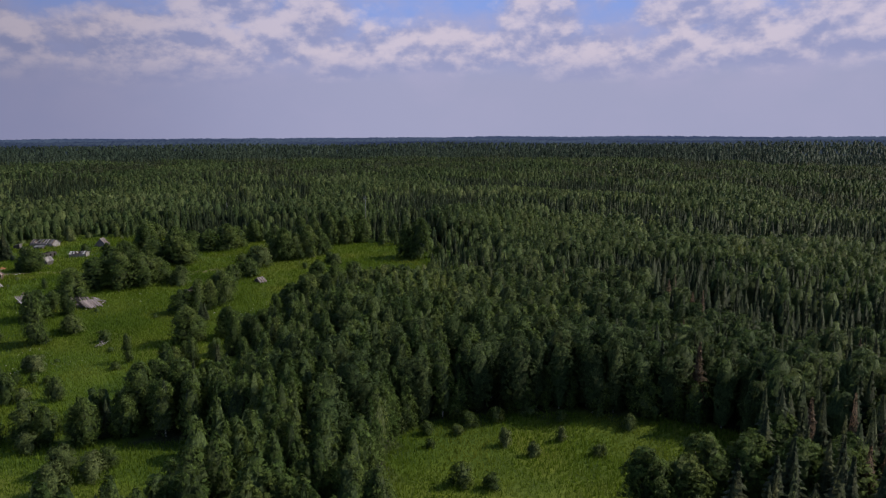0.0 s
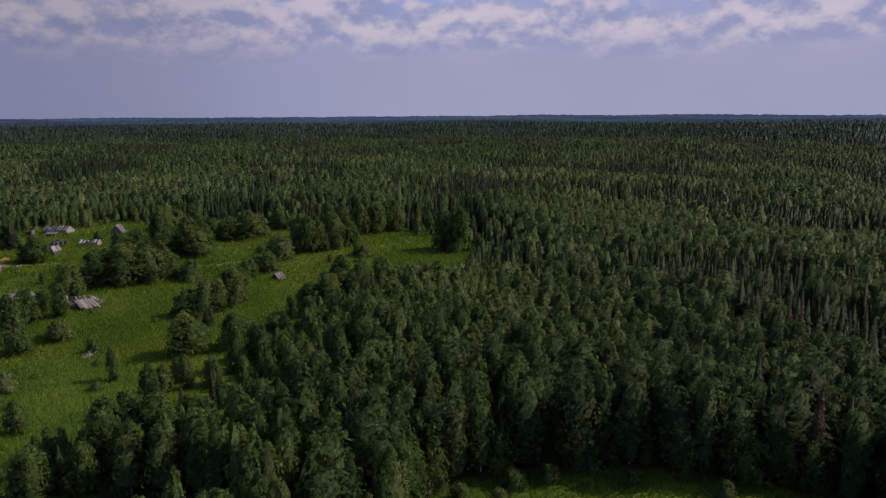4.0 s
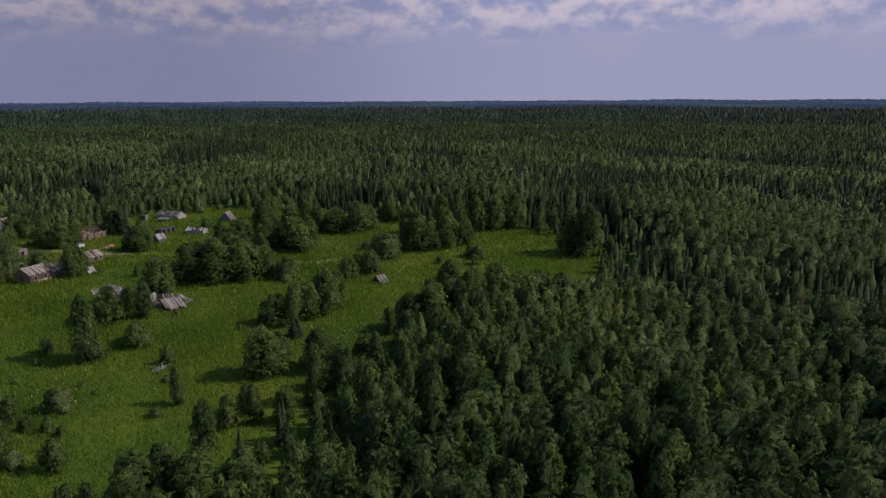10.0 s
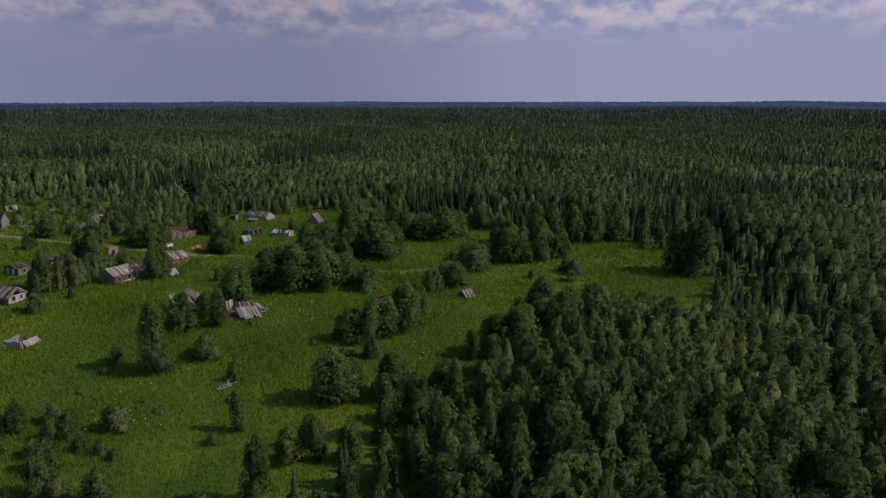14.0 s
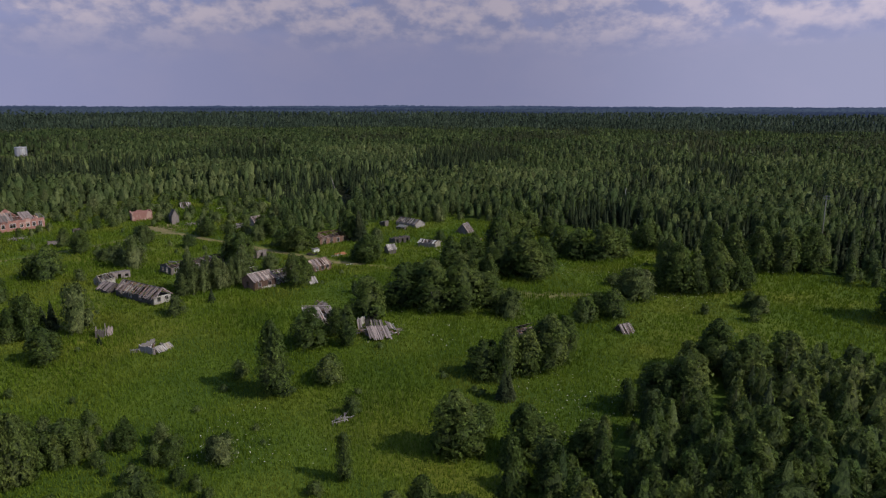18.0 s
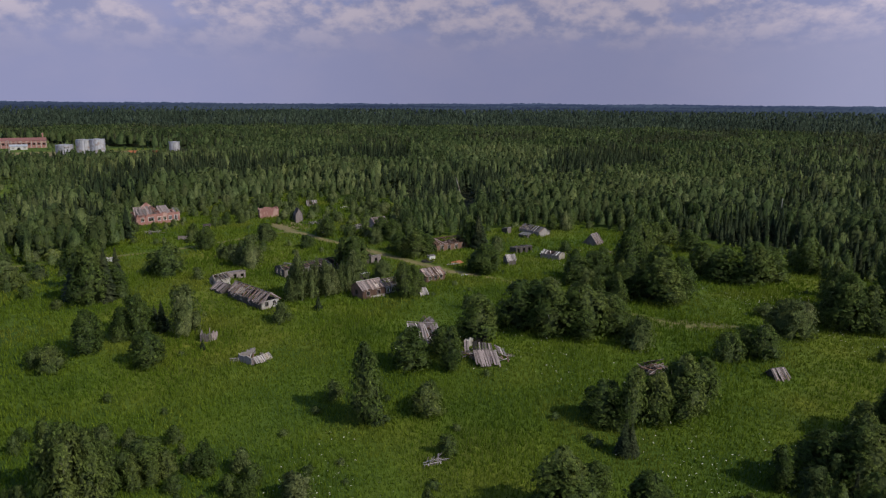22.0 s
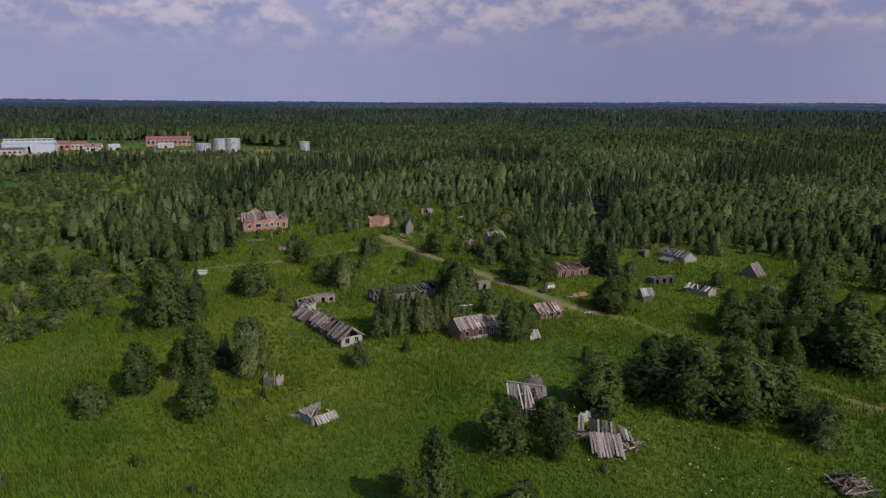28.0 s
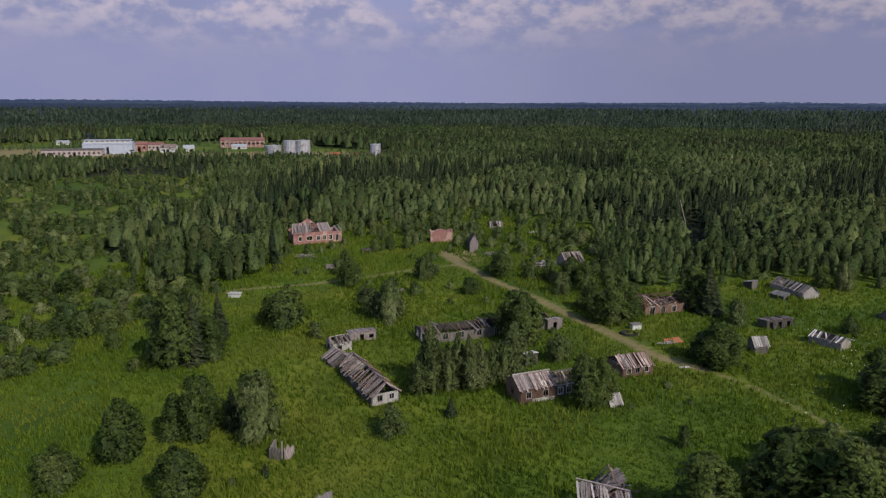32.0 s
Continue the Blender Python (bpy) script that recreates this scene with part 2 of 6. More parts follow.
# Distance haze tinted into the colour: greyer, bluer greens for the far crowns.
M_FAR_HAZED = foliage("far_woods", (0.042, 0.063, 0.046), (0.064, 0.090, 0.062), (0.092, 0.118, 0.080), patch=0.006)


def distance_material():
    """The farthest woods: dark blue-green, cloud-shadow bands painted into the colour, and air haze put in as a faint
    blue glow.
    """
    m, n, l, b = mat("hazed_distant_woods", 0.95)
    geo, mp = n.new("ShaderNodeNewGeometry"), n.new("ShaderNodeMapping")
    mp.inputs["Scale"].default_value = (1, 1, 0)
    l.new(geo.outputs["Position"], mp.inputs["Vector"])
    bands = node(n, "ShaderNodeTexNoise", Scale=0.0016, Detail=3.0)
    l.new(mp.outputs[0], bands.inputs["Vector"])
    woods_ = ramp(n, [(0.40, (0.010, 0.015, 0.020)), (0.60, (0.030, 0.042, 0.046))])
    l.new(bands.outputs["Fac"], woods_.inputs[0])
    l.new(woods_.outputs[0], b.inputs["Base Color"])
    b.inputs["Specular IOR Level"].default_value = 0.0
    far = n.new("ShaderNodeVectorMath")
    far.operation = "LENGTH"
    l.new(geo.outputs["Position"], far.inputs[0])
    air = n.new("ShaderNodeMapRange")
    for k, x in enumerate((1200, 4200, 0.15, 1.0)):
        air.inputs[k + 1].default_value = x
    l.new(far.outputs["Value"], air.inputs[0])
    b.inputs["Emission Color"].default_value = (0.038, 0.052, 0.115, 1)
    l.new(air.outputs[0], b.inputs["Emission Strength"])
    return m


M_DISTANCE = distance_material()
M_GRASS = foliage("tall_grass", (0.094, 0.156, 0.018), (0.140, 0.206, 0.022), (0.184, 0.220, 0.034), False, 0.05)


def bark(name, a, b_, scale):
    m, n, l, b = mat(name, 0.85)
    t = n.new("ShaderNodeTexCoord")
    s = node(n, "ShaderNodeTexNoise", Scale=scale, Detail=5.0)
    l.new(t.outputs["Object"], s.inputs["Vector"])
    r = ramp(n, [(0.42, a), (0.6, b_)])
    l.new(s.outputs["Fac"], r.inputs[0])
    l.new(r.outputs[0], b.inputs["Base Color"])
    return m


M_BIRCHBARK = bark("birch_bark", (0.12, 0.11, 0.10), (0.55, 0.53, 0.50), 2.5)
M_BARK = bark("spruce_bark", (0.05, 0.04, 0.03), (0.13, 0.10, 0.08), 4)


# ---- ground ----
def smooth(a, b, v):
    u = np.clip((v - a) / (b - a), 0, 1)
    return u * u * (3 - 2 * u)


LUMPS = [(math.cos(2.4 * k), math.sin(2.4 * k), 3 + 1.45 * k, 1.7 * k) for k in range(13)]


def ground_z(x, y):
    """Height of the land: low in front, a rise under the village, far hills, and small unevenness all over."""
    x, y = np.asarray(x, float), np.asarray(y, float)
    z = -2.8 + 4.6 * smooth(85, 175, y) + 6.5 * smooth(260, 520, y) + 17 * smooth(600, 4800, np.hypot(x, y))
    fade = smooth(900, 300, np.hypot(x, y))
    for cx, cy, wide, phase in LUMPS:
        z = z + fade * 0.006 * wide * np.sin((x * cx + y * cy) * 2 / wide + phase)
    return z


def inside(px, py, poly):
    """Which of the points lie within a polygon."""
    px, py = np.asarray(px, float), np.asarray(py, float)
    hit = np.zeros(px.shape, bool)
    for (ax, ay), (bx, by) in zip(poly, poly[1:] + poly[:1]):
        if ay == by:
            continue
        cross = (ay > py) != (by > py)
        hit ^= cross & (px < (bx - ax) * (py - ay) / (by - ay) + ax)
    return hit


def near_line(px, py, line):
    """Distance to a polyline."""
    best = np.full(np.shape(px), 1e9)
    for (ax, ay), (bx, by) in zip(line, line[1:]):
        dx, dy = bx - ax, by - ay
        u = np.clip(((px - ax) * dx + (py - ay) * dy) / (dx * dx + dy * dy), 0, 1)
        best = np.minimum(best, np.hypot(px - ax - u * dx, py - ay - u * dy))
    return best


CLEARING = [(-60, 20), (-34, 40), (2, 56), (14, 72), (30, 84), (46, 102), (61, 118), (83, 116), (99, 106), (111, 118), (132, 145),
            (128, 167), (120, 180), (108, 198), (84, 212), (86, 234), (40, 267), (15, 283), (-8, 268), (-22, 258), (-38, 238),
            (-48, 262), (-68, 325), (-119, 341), (-150, 290), (-166, 255), (-135, 212), (-146, 190), (-182, 222),
            (-240, 296), (-290, 356), (-345, 350), (-400, 300), (-330, 190), (-200, 100), (-120, 40)]
MARGIN = [(-60, 20), (-34, 46), (-18, 34), (-3, 26), (-4, 12), (-14, 6), (-28, 0), (-60, -5)]
GLADE = [(2, -14), (22, 9), (36, 9), (52, -4), (66, -18), (72, -30), (58, -36), (40, -50), (20, -50), (0, -34)]
WORKS = [(-640, 330), (-455, 345), (-420, 400), (-340, 440), (-258, 482), (-290, 545), (-450, 590), (-640, 540)]
ROAD = [(-97, 257), (-92.7, 253), (-70.2, 233.5), (-51.4, 221.4), (-32.8, 206.3), (-20.5, 196.5), (-12, 194)]
RUTS = [(-12, 194), (-4, 191), (6, 183), (22, 168), (38, 159), (50, 160)]
LANE = [(-86, 250), (-95.5, 236.7), (-102.9, 220.3), (-113, 208), (-128, 190), (-150, 176), (-190, 160)]


SPUR = [(-149, 183), (-126, 200), (-140, 232), (-186, 268), (-226, 250), (-197, 213)]


def in_view(x, y):
    """The land that lies ahead of the flight at some time."""
    ahead = (x + 41) * 0.616 + (y + 87) * 0.788 > 42
    return ahead & (x > np.where(y > 40, -45 - 1.9 * (y - 40), -45)) & (y > -102 + 0.345 * (x + 41))


def wooded(x, y):
    return ~((inside(x, y, CLEARING) & ~inside(x, y, SPUR)) | inside(x, y, GLADE) | inside(x, y, MARGIN) | inside(x, y, WORKS))


def cells(lo, hi, fine_lo, fine_hi, step, grow):
    """Grid lines, fine within a stretch and wider and wider outside of it."""
    mid = list(np.arange(fine_lo, fine_hi, step))
    a, d = fine_lo, step
    while a > lo:
        d *= grow
        a -= d
        mid.insert(0, a)
    a, d = mid[-1], step
    while a < hi:
        d *= grow
        a += d
        mid.append(a)
    return np.array(mid)


def raw_mesh(name, verts, faces, materials=(), index=None, smooth_faces=False, normals=None):
    """A mesh from arrays: verts (n, 3), faces (m, 3 or 4)."""
    me = bpy.data.meshes.new(name)
    verts, faces = np.asarray(verts, np.float32), np.asarray(faces, np.int32)
    k = faces.shape[1]
    me.vertices.add(len(verts))
    me.vertices.foreach_set("co", verts.ravel())
    me.loops.add(faces.size)
    me.loops.foreach_set("vertex_index", faces.ravel())
    me.polygons.add(len(faces))
    me.polygons.foreach_set("loop_start", np.arange(0, faces.size, k, dtype=np.int32))
    for m in materials:
        me.materials.append(m)
    if index is not None:
        me.polygons.foreach_set("material_index", np.asarray(index, np.int32))
    me.polygons.foreach_set("use_smooth", np.full(len(faces), smooth_faces))
    me.update(calc_edges=True)
    if normals is not None:
        me.attributes.new("custom_normal", "FLOAT_VECTOR", "POINT").data.foreach_set("vector", np.ascontiguousarray(normals, np.float32).ravel())
    return me


def ground_material():
    m, n, l, b = mat("meadow", 0.9)
    geo = n.new("ShaderNodeNewGeometry")
    out = []
    for scale, detail in ((0.018, 3.0), (0.11, 4.0), (0.9, 4.0), (4.0, 3.0)):
        t = node(n, "ShaderNodeTexNoise", Scale=scale, Detail=detail)
        l.new(geo.outputs["Position"], t.inputs["Vector"])
        out.append(t.outputs["Fac"])
    broad = ramp(n, [(0.38, (0.050, 0.092, 0.009)), (0.50, (0.086, 0.134, 0.012)), (0.60, (0.124, 0.150, 0.016))])
    l.new(out[0], broad.inputs[0])
    patch = ramp(n, [(0.35, (0.72, 0.78, 0.75)), (0.5, (1.0, 1.0, 1.0)), (0.68, (1.25, 1.14, 1.1))])
    l.new(out[1], patch.inputs[0])
    fine = ramp(n, [(0.3, (0.74, 0.77, 0.72)), (0.7, (1.10, 1.09, 1.06))])
    l.new(out[2], fine.inputs[0])
    c = mix(n, l, 1.0, broad.outputs[0], patch.outputs[0], "MULTIPLY")
    c = mix(n, l, 1.0, c, fine.outputs[0], "MULTIPLY")
    worn = n.new("ShaderNodeAttribute")
    worn.attribute_name = "worn"
    wear = n.new("ShaderNodeMath")
    wear.operation = "MULTIPLY_ADD"
    l.new(out[2], wear.inputs[0])
    wear.inputs[1].default_value = 0.7
    l.new(worn.outputs["Fac"], wear.inputs[2])
    soil = ramp(n, [(0.62, (0, 0, 0)), (1.05, (1, 1, 1))])
    l.new(wear.outputs[0], soil.inputs[0])
    dirt = mix(n, l, out[1], (0.17, 0.14, 0.062), (0.27, 0.22, 0.11))
    c = mix(n, l, soil.outputs[0], c, dirt)
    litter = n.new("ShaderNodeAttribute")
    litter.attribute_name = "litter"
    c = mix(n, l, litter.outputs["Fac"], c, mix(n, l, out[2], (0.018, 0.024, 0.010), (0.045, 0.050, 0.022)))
    l.new(c, b.inputs["Base Color"])
    bump = node(n, "ShaderNodeBump", Strength=0.8, Distance=0.25)
    l.new(out[3], bump.inputs["Height"])
    l.new(bump.outputs[0], b.inputs["Normal"])
    return m


gx, gy = cells(-4900, 4900, -170, 150, 1.6, 1.16), cells(-4900, 4900, 40, 300, 1.6, 1.16)
XX, YY = np.meshgrid(gx, gy)
def land(x, y):
    return float(ground_z(x, y))


gv = np.stack([XX, YY, ground_z(XX, YY)], -1).reshape(-1, 3)
ny, nx = XX.shape
gi = (np.arange(ny - 1)[:, None] * nx + np.arange(nx - 1)[None]).ravel()
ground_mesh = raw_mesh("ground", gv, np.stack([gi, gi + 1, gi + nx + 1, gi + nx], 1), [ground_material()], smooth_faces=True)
wornness = np.maximum.reduce([
    0.70 * smooth(3.0, 0.5, near_line(gv[:, 0], gv[:, 1], ROAD)),
    0.55 * smooth(2.2, 0.4, near_line(gv[:, 0], gv[:, 1], LANE)),
    0.48 * smooth(2.4, 0.4, near_line(gv[:, 0], gv[:, 1], RUTS)),
    0.75 * smooth(9, 2, near_line(gv[:, 0], gv[:, 1], [(-96, 262), (-88, 256)])),
    0.45 * smooth(7, 1, near_line(gv[:, 0], gv[:, 1], [(34, 160), (46, 160)])),
    0.95 * smooth(48, 10, near_line(gv[:, 0], gv[:, 1], [(-600, 420), (-470, 410), (-380, 470), (-300, 505)]))])
attr = ground_mesh.attributes.new("worn", "FLOAT", "POINT")
attr.data.foreach_set("value", wornness.astype(np.float32))
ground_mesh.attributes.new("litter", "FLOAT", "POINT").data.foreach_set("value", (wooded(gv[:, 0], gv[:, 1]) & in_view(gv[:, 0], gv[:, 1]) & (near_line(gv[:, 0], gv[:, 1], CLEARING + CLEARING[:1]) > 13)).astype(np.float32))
tagged(new("ground", ground_mesh), "overgrown green meadow with worn dirt tracks", "ground", kind="structure")


# ---- plants ----
def diamonds(centre, normal, size, r, hang=0.0):
    """Leaf clumps: one four-cornered flake at each centre, facing along its normal; hang draws their long axis downwards."""
    n = len(centre)
    spin = r.normal(size=(n, 3)) * (1 - 0.6 * hang)
    a = np.cross(normal, spin)
    a = a / (np.linalg.norm(a, axis=1, keepdims=True) + 1e-9) + np.array([0, 0, 2.2 * hang])
    a -= normal * (a * normal).sum(1, keepdims=True)
    a /= np.linalg.norm(a, axis=1, keepdims=True) + 1e-9
    b = np.cross(normal, a)
    s = (size * r.uniform(0.6, 1.4, n))[:, None]
    k = r.uniform(0.36, 0.66, (n, 1))
    bend = normal * s * r.uniform(-0.25, 0.1, (n, 1))
    v = np.stack([centre + a * s, centre + b * s * k + bend, centre - a * s, centre - b * s * k + bend], 1)
    return v.reshape(-1, 3), np.arange(4 * n).reshape(-1, 4)


def unit(v):
    return v / (np.linalg.norm(v, axis=-1, keepdims=True) + 1e-9)


def stem(points, radii, sides=5):
    """A tapered limb through points."""
    v, f = [], []
    for (p, rad) in zip(points, radii):
        for k in range(sides):
            a = 2 * math.pi * k / sides
            v.append((p[0] + rad * math.cos(a), p[1] + rad * math.sin(a), p[2]))
    for i in range(len(points) - 1):
        for k in range(sides):
            j = (k + 1) % sides
            f.append((i * sides + k, i * sides + j, (i + 1) * sides + j, (i + 1) * sides + k))
    return np.array(v), np.array(f)


def join(parts):
    """Meshes put together: (verts, faces) or (verts, faces, normals) each."""
    v, f, base = [], [], 0
    for p in parts:
        v.append(p[0])
        f.append(p[1] + base)
        base += len(p[0])
    both = np.concatenate(v), np.concatenate(f)
    return (*both, np.concatenate([p[2] for p in parts])) if len(parts[0]) > 2 else both


def lathe(profile, sides, wobble, r):
    """A lumpy closed form round the z axis, of four-cornered faces."""
    v, n = [], len(profile)
    lobe, turn, twist = r.integers(2, 4), r.uniform(0, 6.28), r.uniform(3, 8)
    for z, rad in profile:
        for k in range(sides):
            a = 2 * math.pi * k / sides + z * 2
            q = rad * (1 + wobble * math.sin(lobe * a + turn + twist * z) + r.uniform(-wobble, wobble))
            v.append((q * math.cos(a), q * math.sin(a), z + r.uniform(-0.3, 0.3) * wobble * 0.12))
    f = [(i * sides + k, i * sides + (k + 1) % sides, (i + 1) * sides + (k + 1) % sides, (i + 1) * sides + k) for i in range(n - 1) for k in range(sides)]
    return np.array(v), np.array(f)


TALL = [(0.0, 0.50), (0.08, 0.78), (0.22, 1.0), (0.40, 0.98), (0.58, 0.84), (0.75, 0.62), (0.90, 0.34), (1.0, 0.06)]
DOME = [(0.0, 0.80), (0.2, 1.0), (0.45, 0.95), (0.68, 0.78), (0.86, 0.50), (1.0, 0.10)]


def clumpy(seed, outline, lobes, slim, flakes, size, rings=6, sides=6, core=0.6, cores=False, trunk=True, hang=0.5, low=0.0, tall=(1.2, 2.1)):
    """A broadleaved tree of height 1: a main body and pointed lobes set unevenly round it, clothed in sprays of leaves from low upwards, over a heart of twigs.
    Each model is wood and leaves; leaves: corners, faces, soft normals, and 1 for the faces of the heart."""
    r = np.random.default_rng(seed)
    zs, rs = np.array(outline).T
    hearts, points, outs, soft = [], [], [], []

    def softly(v, f):
        return v, f, unit(np.stack([v[:, 0] / slim, v[:, 1] / slim, 0.35 + 0.5 * v[:, 2]], 1))

    at = np.linspace(zs[0] + 0.02, zs[-1] - 0.05, rings)
    hearts.append(softly(*lathe([(z, core * slim * np.interp(z, zs, rs)) for z in at], sides, 0.2, r)))
    wood = [stem([(0, 0, -0.05), (r.uniform(-0.02, 0.02), 0, 0.8)], (0.012, 0.004), 4)] if trunk else []
    lean = r.uniform(-0.2, 0.2, 2) * slim

    def clothe(centre, d, reach, n):
        p = centre + d * reach * r.uniform(0.74, 1.12, (n, 1))
        points.append(p)
        outs.append(d)
        soft.append(unit(0.7 * d + np.stack([0.7 * p[:, 0] / slim, 0.7 * p[:, 1] / slim, 0.22 + 0.3 * p[:, 2]], 1) + r.normal(0, 0.27, (n, 3))))

    body = max(3, round(flakes * 0.3))
    z = low + (0.97 - low) * r.beta(1.1, 1.0, body)
    a = r.uniform(0, 6.283, body)
    e = slim * 0.9 * np.interp(z, zs, rs)
    up = 0.25 + 0.5 * z
    clothe(np.stack([lean[0] * z, lean[1] * z, z], 1), unit(np.stack([np.cos(a), np.sin(a), 0 * a], 1)), e[:, None], body)
    outs[-1] = unit(outs[-1] + np.stack([0 * up, 0 * up, up], 1))
    for k in range(lobes):
        z = max(zs[0], low) + 0.05 + (0.86 - max(zs[0], low)) * (k + r.uniform(0.1, 0.9)) / lobes
        e = slim * np.interp(z, zs, rs)
        a = 2.4 * k + r.normal(0, 0.5)
        off, pr = e * r.uniform(0.38, 0.7), e * r.uniform(0.36, 0.56) + 0.012
        pz = min(pr * r.uniform(*tall), 0.99 - z)
        x, y = off * math.cos(a) + lean[0] * z, off * math.sin(a) + lean[1] * z
        n = max(1, round(flakes * 0.7 / lobes * (0.45 + 0.75 * e / slim)))
        d = unit(unit(r.normal(size=(n, 3))) + 0.55 * np.array([math.cos(a), math.sin(a), 0.55]))
        narrow = 1 - 0.4 * np.clip(d[:, 2:3], 0, 1)
        clothe(np.array((x, y, z)), d, np.concatenate([pr * narrow, pr * narrow, pz + 0 * narrow], 1), n)
        if cores:
            ball = lathe([(math.cos(t), math.sin(t)) for t in (2.9, 2.1, 1.5, 0.9, 0.25)], 6, 0.2, r)
            hearts.append(softly(ball[0] * (0.48 * pr, 0.48 * pr, 0.48 * pz) + (x, y, z), ball[1]))
            if trunk:
                wood.append(stem([(0.15 * x, 0.15 * y, 0.35 * z), (x, y, z)], (0.006, 0.002), 3))
    c, out, nrm = np.concatenate(points), np.concatenate(outs), np.concatenate(soft)
    c[:, 2] = np.where(c[:, 2] < 0.03, 0.03 + 0.5 * np.abs(c[:, 2]), c[:, 2])
    v, f = diamonds(c, unit(out + r.normal(0, 0.42, c.shape) + (0, 0, 0.12)), size, r, hang)
    heart = join(hearts)
    leaf = join([heart, (v, f, np.repeat(nrm, 4, 0))])
    return (join(wood) if trunk else (None, None)), (*leaf, np.r_[np.ones(len(heart[1]), int), np.zeros(len(f), int)])


def conifer(seed, tiers, per, slim=0.19, base=0.06, rings=4):
    r = np.random.default_rng(seed)
    wood = stem([(0, 0, -0.04), (0, 0, 0.5), (0, 0, 1.0)], (0.013, 0.008, 0.001)) if rings > 2 else (None, None)
    v = []
    for k in range(tiers):
        u = (k + 0.5) / tiers
        z = base + (0.985 - base) * u
        n = max(4, round(per * (1 - 0.5 * u)))
        turn = r.uniform(0, 6)
        for j in range(n):
            a = turn + 6.283 * (j + r.uniform(-0.3, 0.3)) / n
            reach = slim * (1 - u) ** 0.85 * r.uniform(0.7, 1.18) + 0.012
            droop = reach * r.uniform(0.25, 0.6)
            wide = reach * r.uniform(0.30, 0.5)
            z_ = z
            z = z_ + r.uniform(-0.5, 0.5) / tiers
            ca, sa = math.cos(a), math.sin(a)
            mx, my = 0.55 * reach * ca, 0.55 * reach * sa
            v += [(0, 0, z + 0.02), (mx + wide * sa, my - wide * ca, z - 0.45 * droop), (reach * ca, reach * sa, z - droop), (mx - wide * sa, my + wide * ca, z - 0.45 * droop)]
            z = z_
    v = np.array(v)
    heart = lathe(([(base, 0.5 * slim), (0.3, 0.5 * slim), (0.65, 0.26 * slim), (1.0, 0.01)] if rings > 3 else [(base, 0.55 * slim), (0.5, 0.36 * slim), (1.0, 0.01)][3 - rings:]), 6 if rings > 3 else 4, 0.15, r)
    inner = np.r_[np.ones(len(heart[1]), int), np.zeros(len(v) // 4, int)]
    v, f = join([heart, (v, np.arange(len(v)).reshape(-1, 4))])
    return wood, (v, f, unit(np.stack([v[:, 0] / slim, v[:, 1] / slim, 0.35 + 0 * v[:, 0]], 1) + r.normal(0, 0.14, v.shape)), inner)


def woods(name, spots, kinds, materials, label, category="forest", seed=0):
    """One object of many trees: spots (n, 5) of x, y, z, height, width factor; kinds: (wood, leaves) models to draw from."""
    r = np.random.default_rng(seed)
    pick = r.integers(0, len(kinds), len(spots))
    V, F, I, N, T, base = [], [], [], [], [], 0
    for k, (wood, leaf) in enumerate(kinds):
        s = spots[pick == k]
        if not len(s):
            continue
        a = r.uniform(0, 6.283, len(s))
        own = r.normal(0, 0.17, len(s)).clip(-0.5, 0.5) + 0.16 * wave(s[:, 0], s[:, 1], 26, 71)
        ca, sa = np.cos(a)[:, None], np.sin(a)[:, None]
        for model, index in ((wood, 1), (leaf, 0)):
            if model[0] is None:
                continue
            mv, mf = model[:2]
            mn = model[2] if len(model) > 2 else unit(mv * (1, 1, 0) + (0, 0, 1e-4))
            N.append(np.stack([ca * mn[:, 0] - sa * mn[:, 1], sa * mn[:, 0] + ca * mn[:, 1], mn[:, 2] + 0 * ca], -1).reshape(-1, 3))
            h, w = s[:, 3:4], s[:, 3:4] * s[:, 4:5]
            v = np.stack([s[:, 0:1] + w * (ca * mv[:, 0] - sa * mv[:, 1]), s[:, 1:2] + w * (sa * mv[:, 0] + ca * mv[:, 1]), s[:, 2:3] + h * mv[:, 2]], -1)
            f = mf[None] + (np.arange(len(s)) * len(mv))[:, None, None] + base
            V.append(v.reshape(-1, 3))
            T.append(np.repeat(own, len(mv)))
            F.append(f.reshape(-1, mf.shape[1]))
            I.append(np.tile(2 * model[3], len(s)) if index == 0 else np.full(len(s) * len(mf), 1))
            base += len(s) * len(mv)
    ob = new(name, raw_mesh(name, np.concatenate(V), np.concatenate(F), [*materials, FULL.get(materials[0], materials[0])], np.concatenate(I), True, np.concatenate(N)))
    ob.data.attributes.new("tone", "FLOAT", "POINT").data.foreach_set("value", np.concatenate(T).astype(np.float32))
    return tagged(ob, label, category, kind="stuff")


def scatter(lo, hi, step, seed):
    """Jittered grid points over a rectangle."""
    r = np.random.default_rng(seed)
    x, y = np.meshgrid(np.arange(lo[0], hi[0], step), np.arange(lo[1], hi[1], step))
    x, y = x.ravel(), y.ravel()
    return x + r.uniform(-0.48, 0.48, len(x)) * step, y + r.uniform(-0.48, 0.48, len(x)) * step, r


def beside_poles(x, y):
    """The cut strips in which the utility poles stand."""
    return (near_line(x, y, [(151, 229), (141, 213)]) < 4) | (near_line(x, y, [(-34, 337), (-25, 285)]) < 3.4)


def wave(x, y, scale, seed):
    """A cheap smooth noise, about -1 to 1."""
    r = np.random.default_rng(seed)
    s = 0
    for k in range(6):
        a = r.uniform(0, 6.283)
        s = s + np.sin((x * math.cos(a) + y * math.sin(a)) / scale * r.uniform(0.6, 1.6) + r.uniform(0, 6.283))
    return s / 3


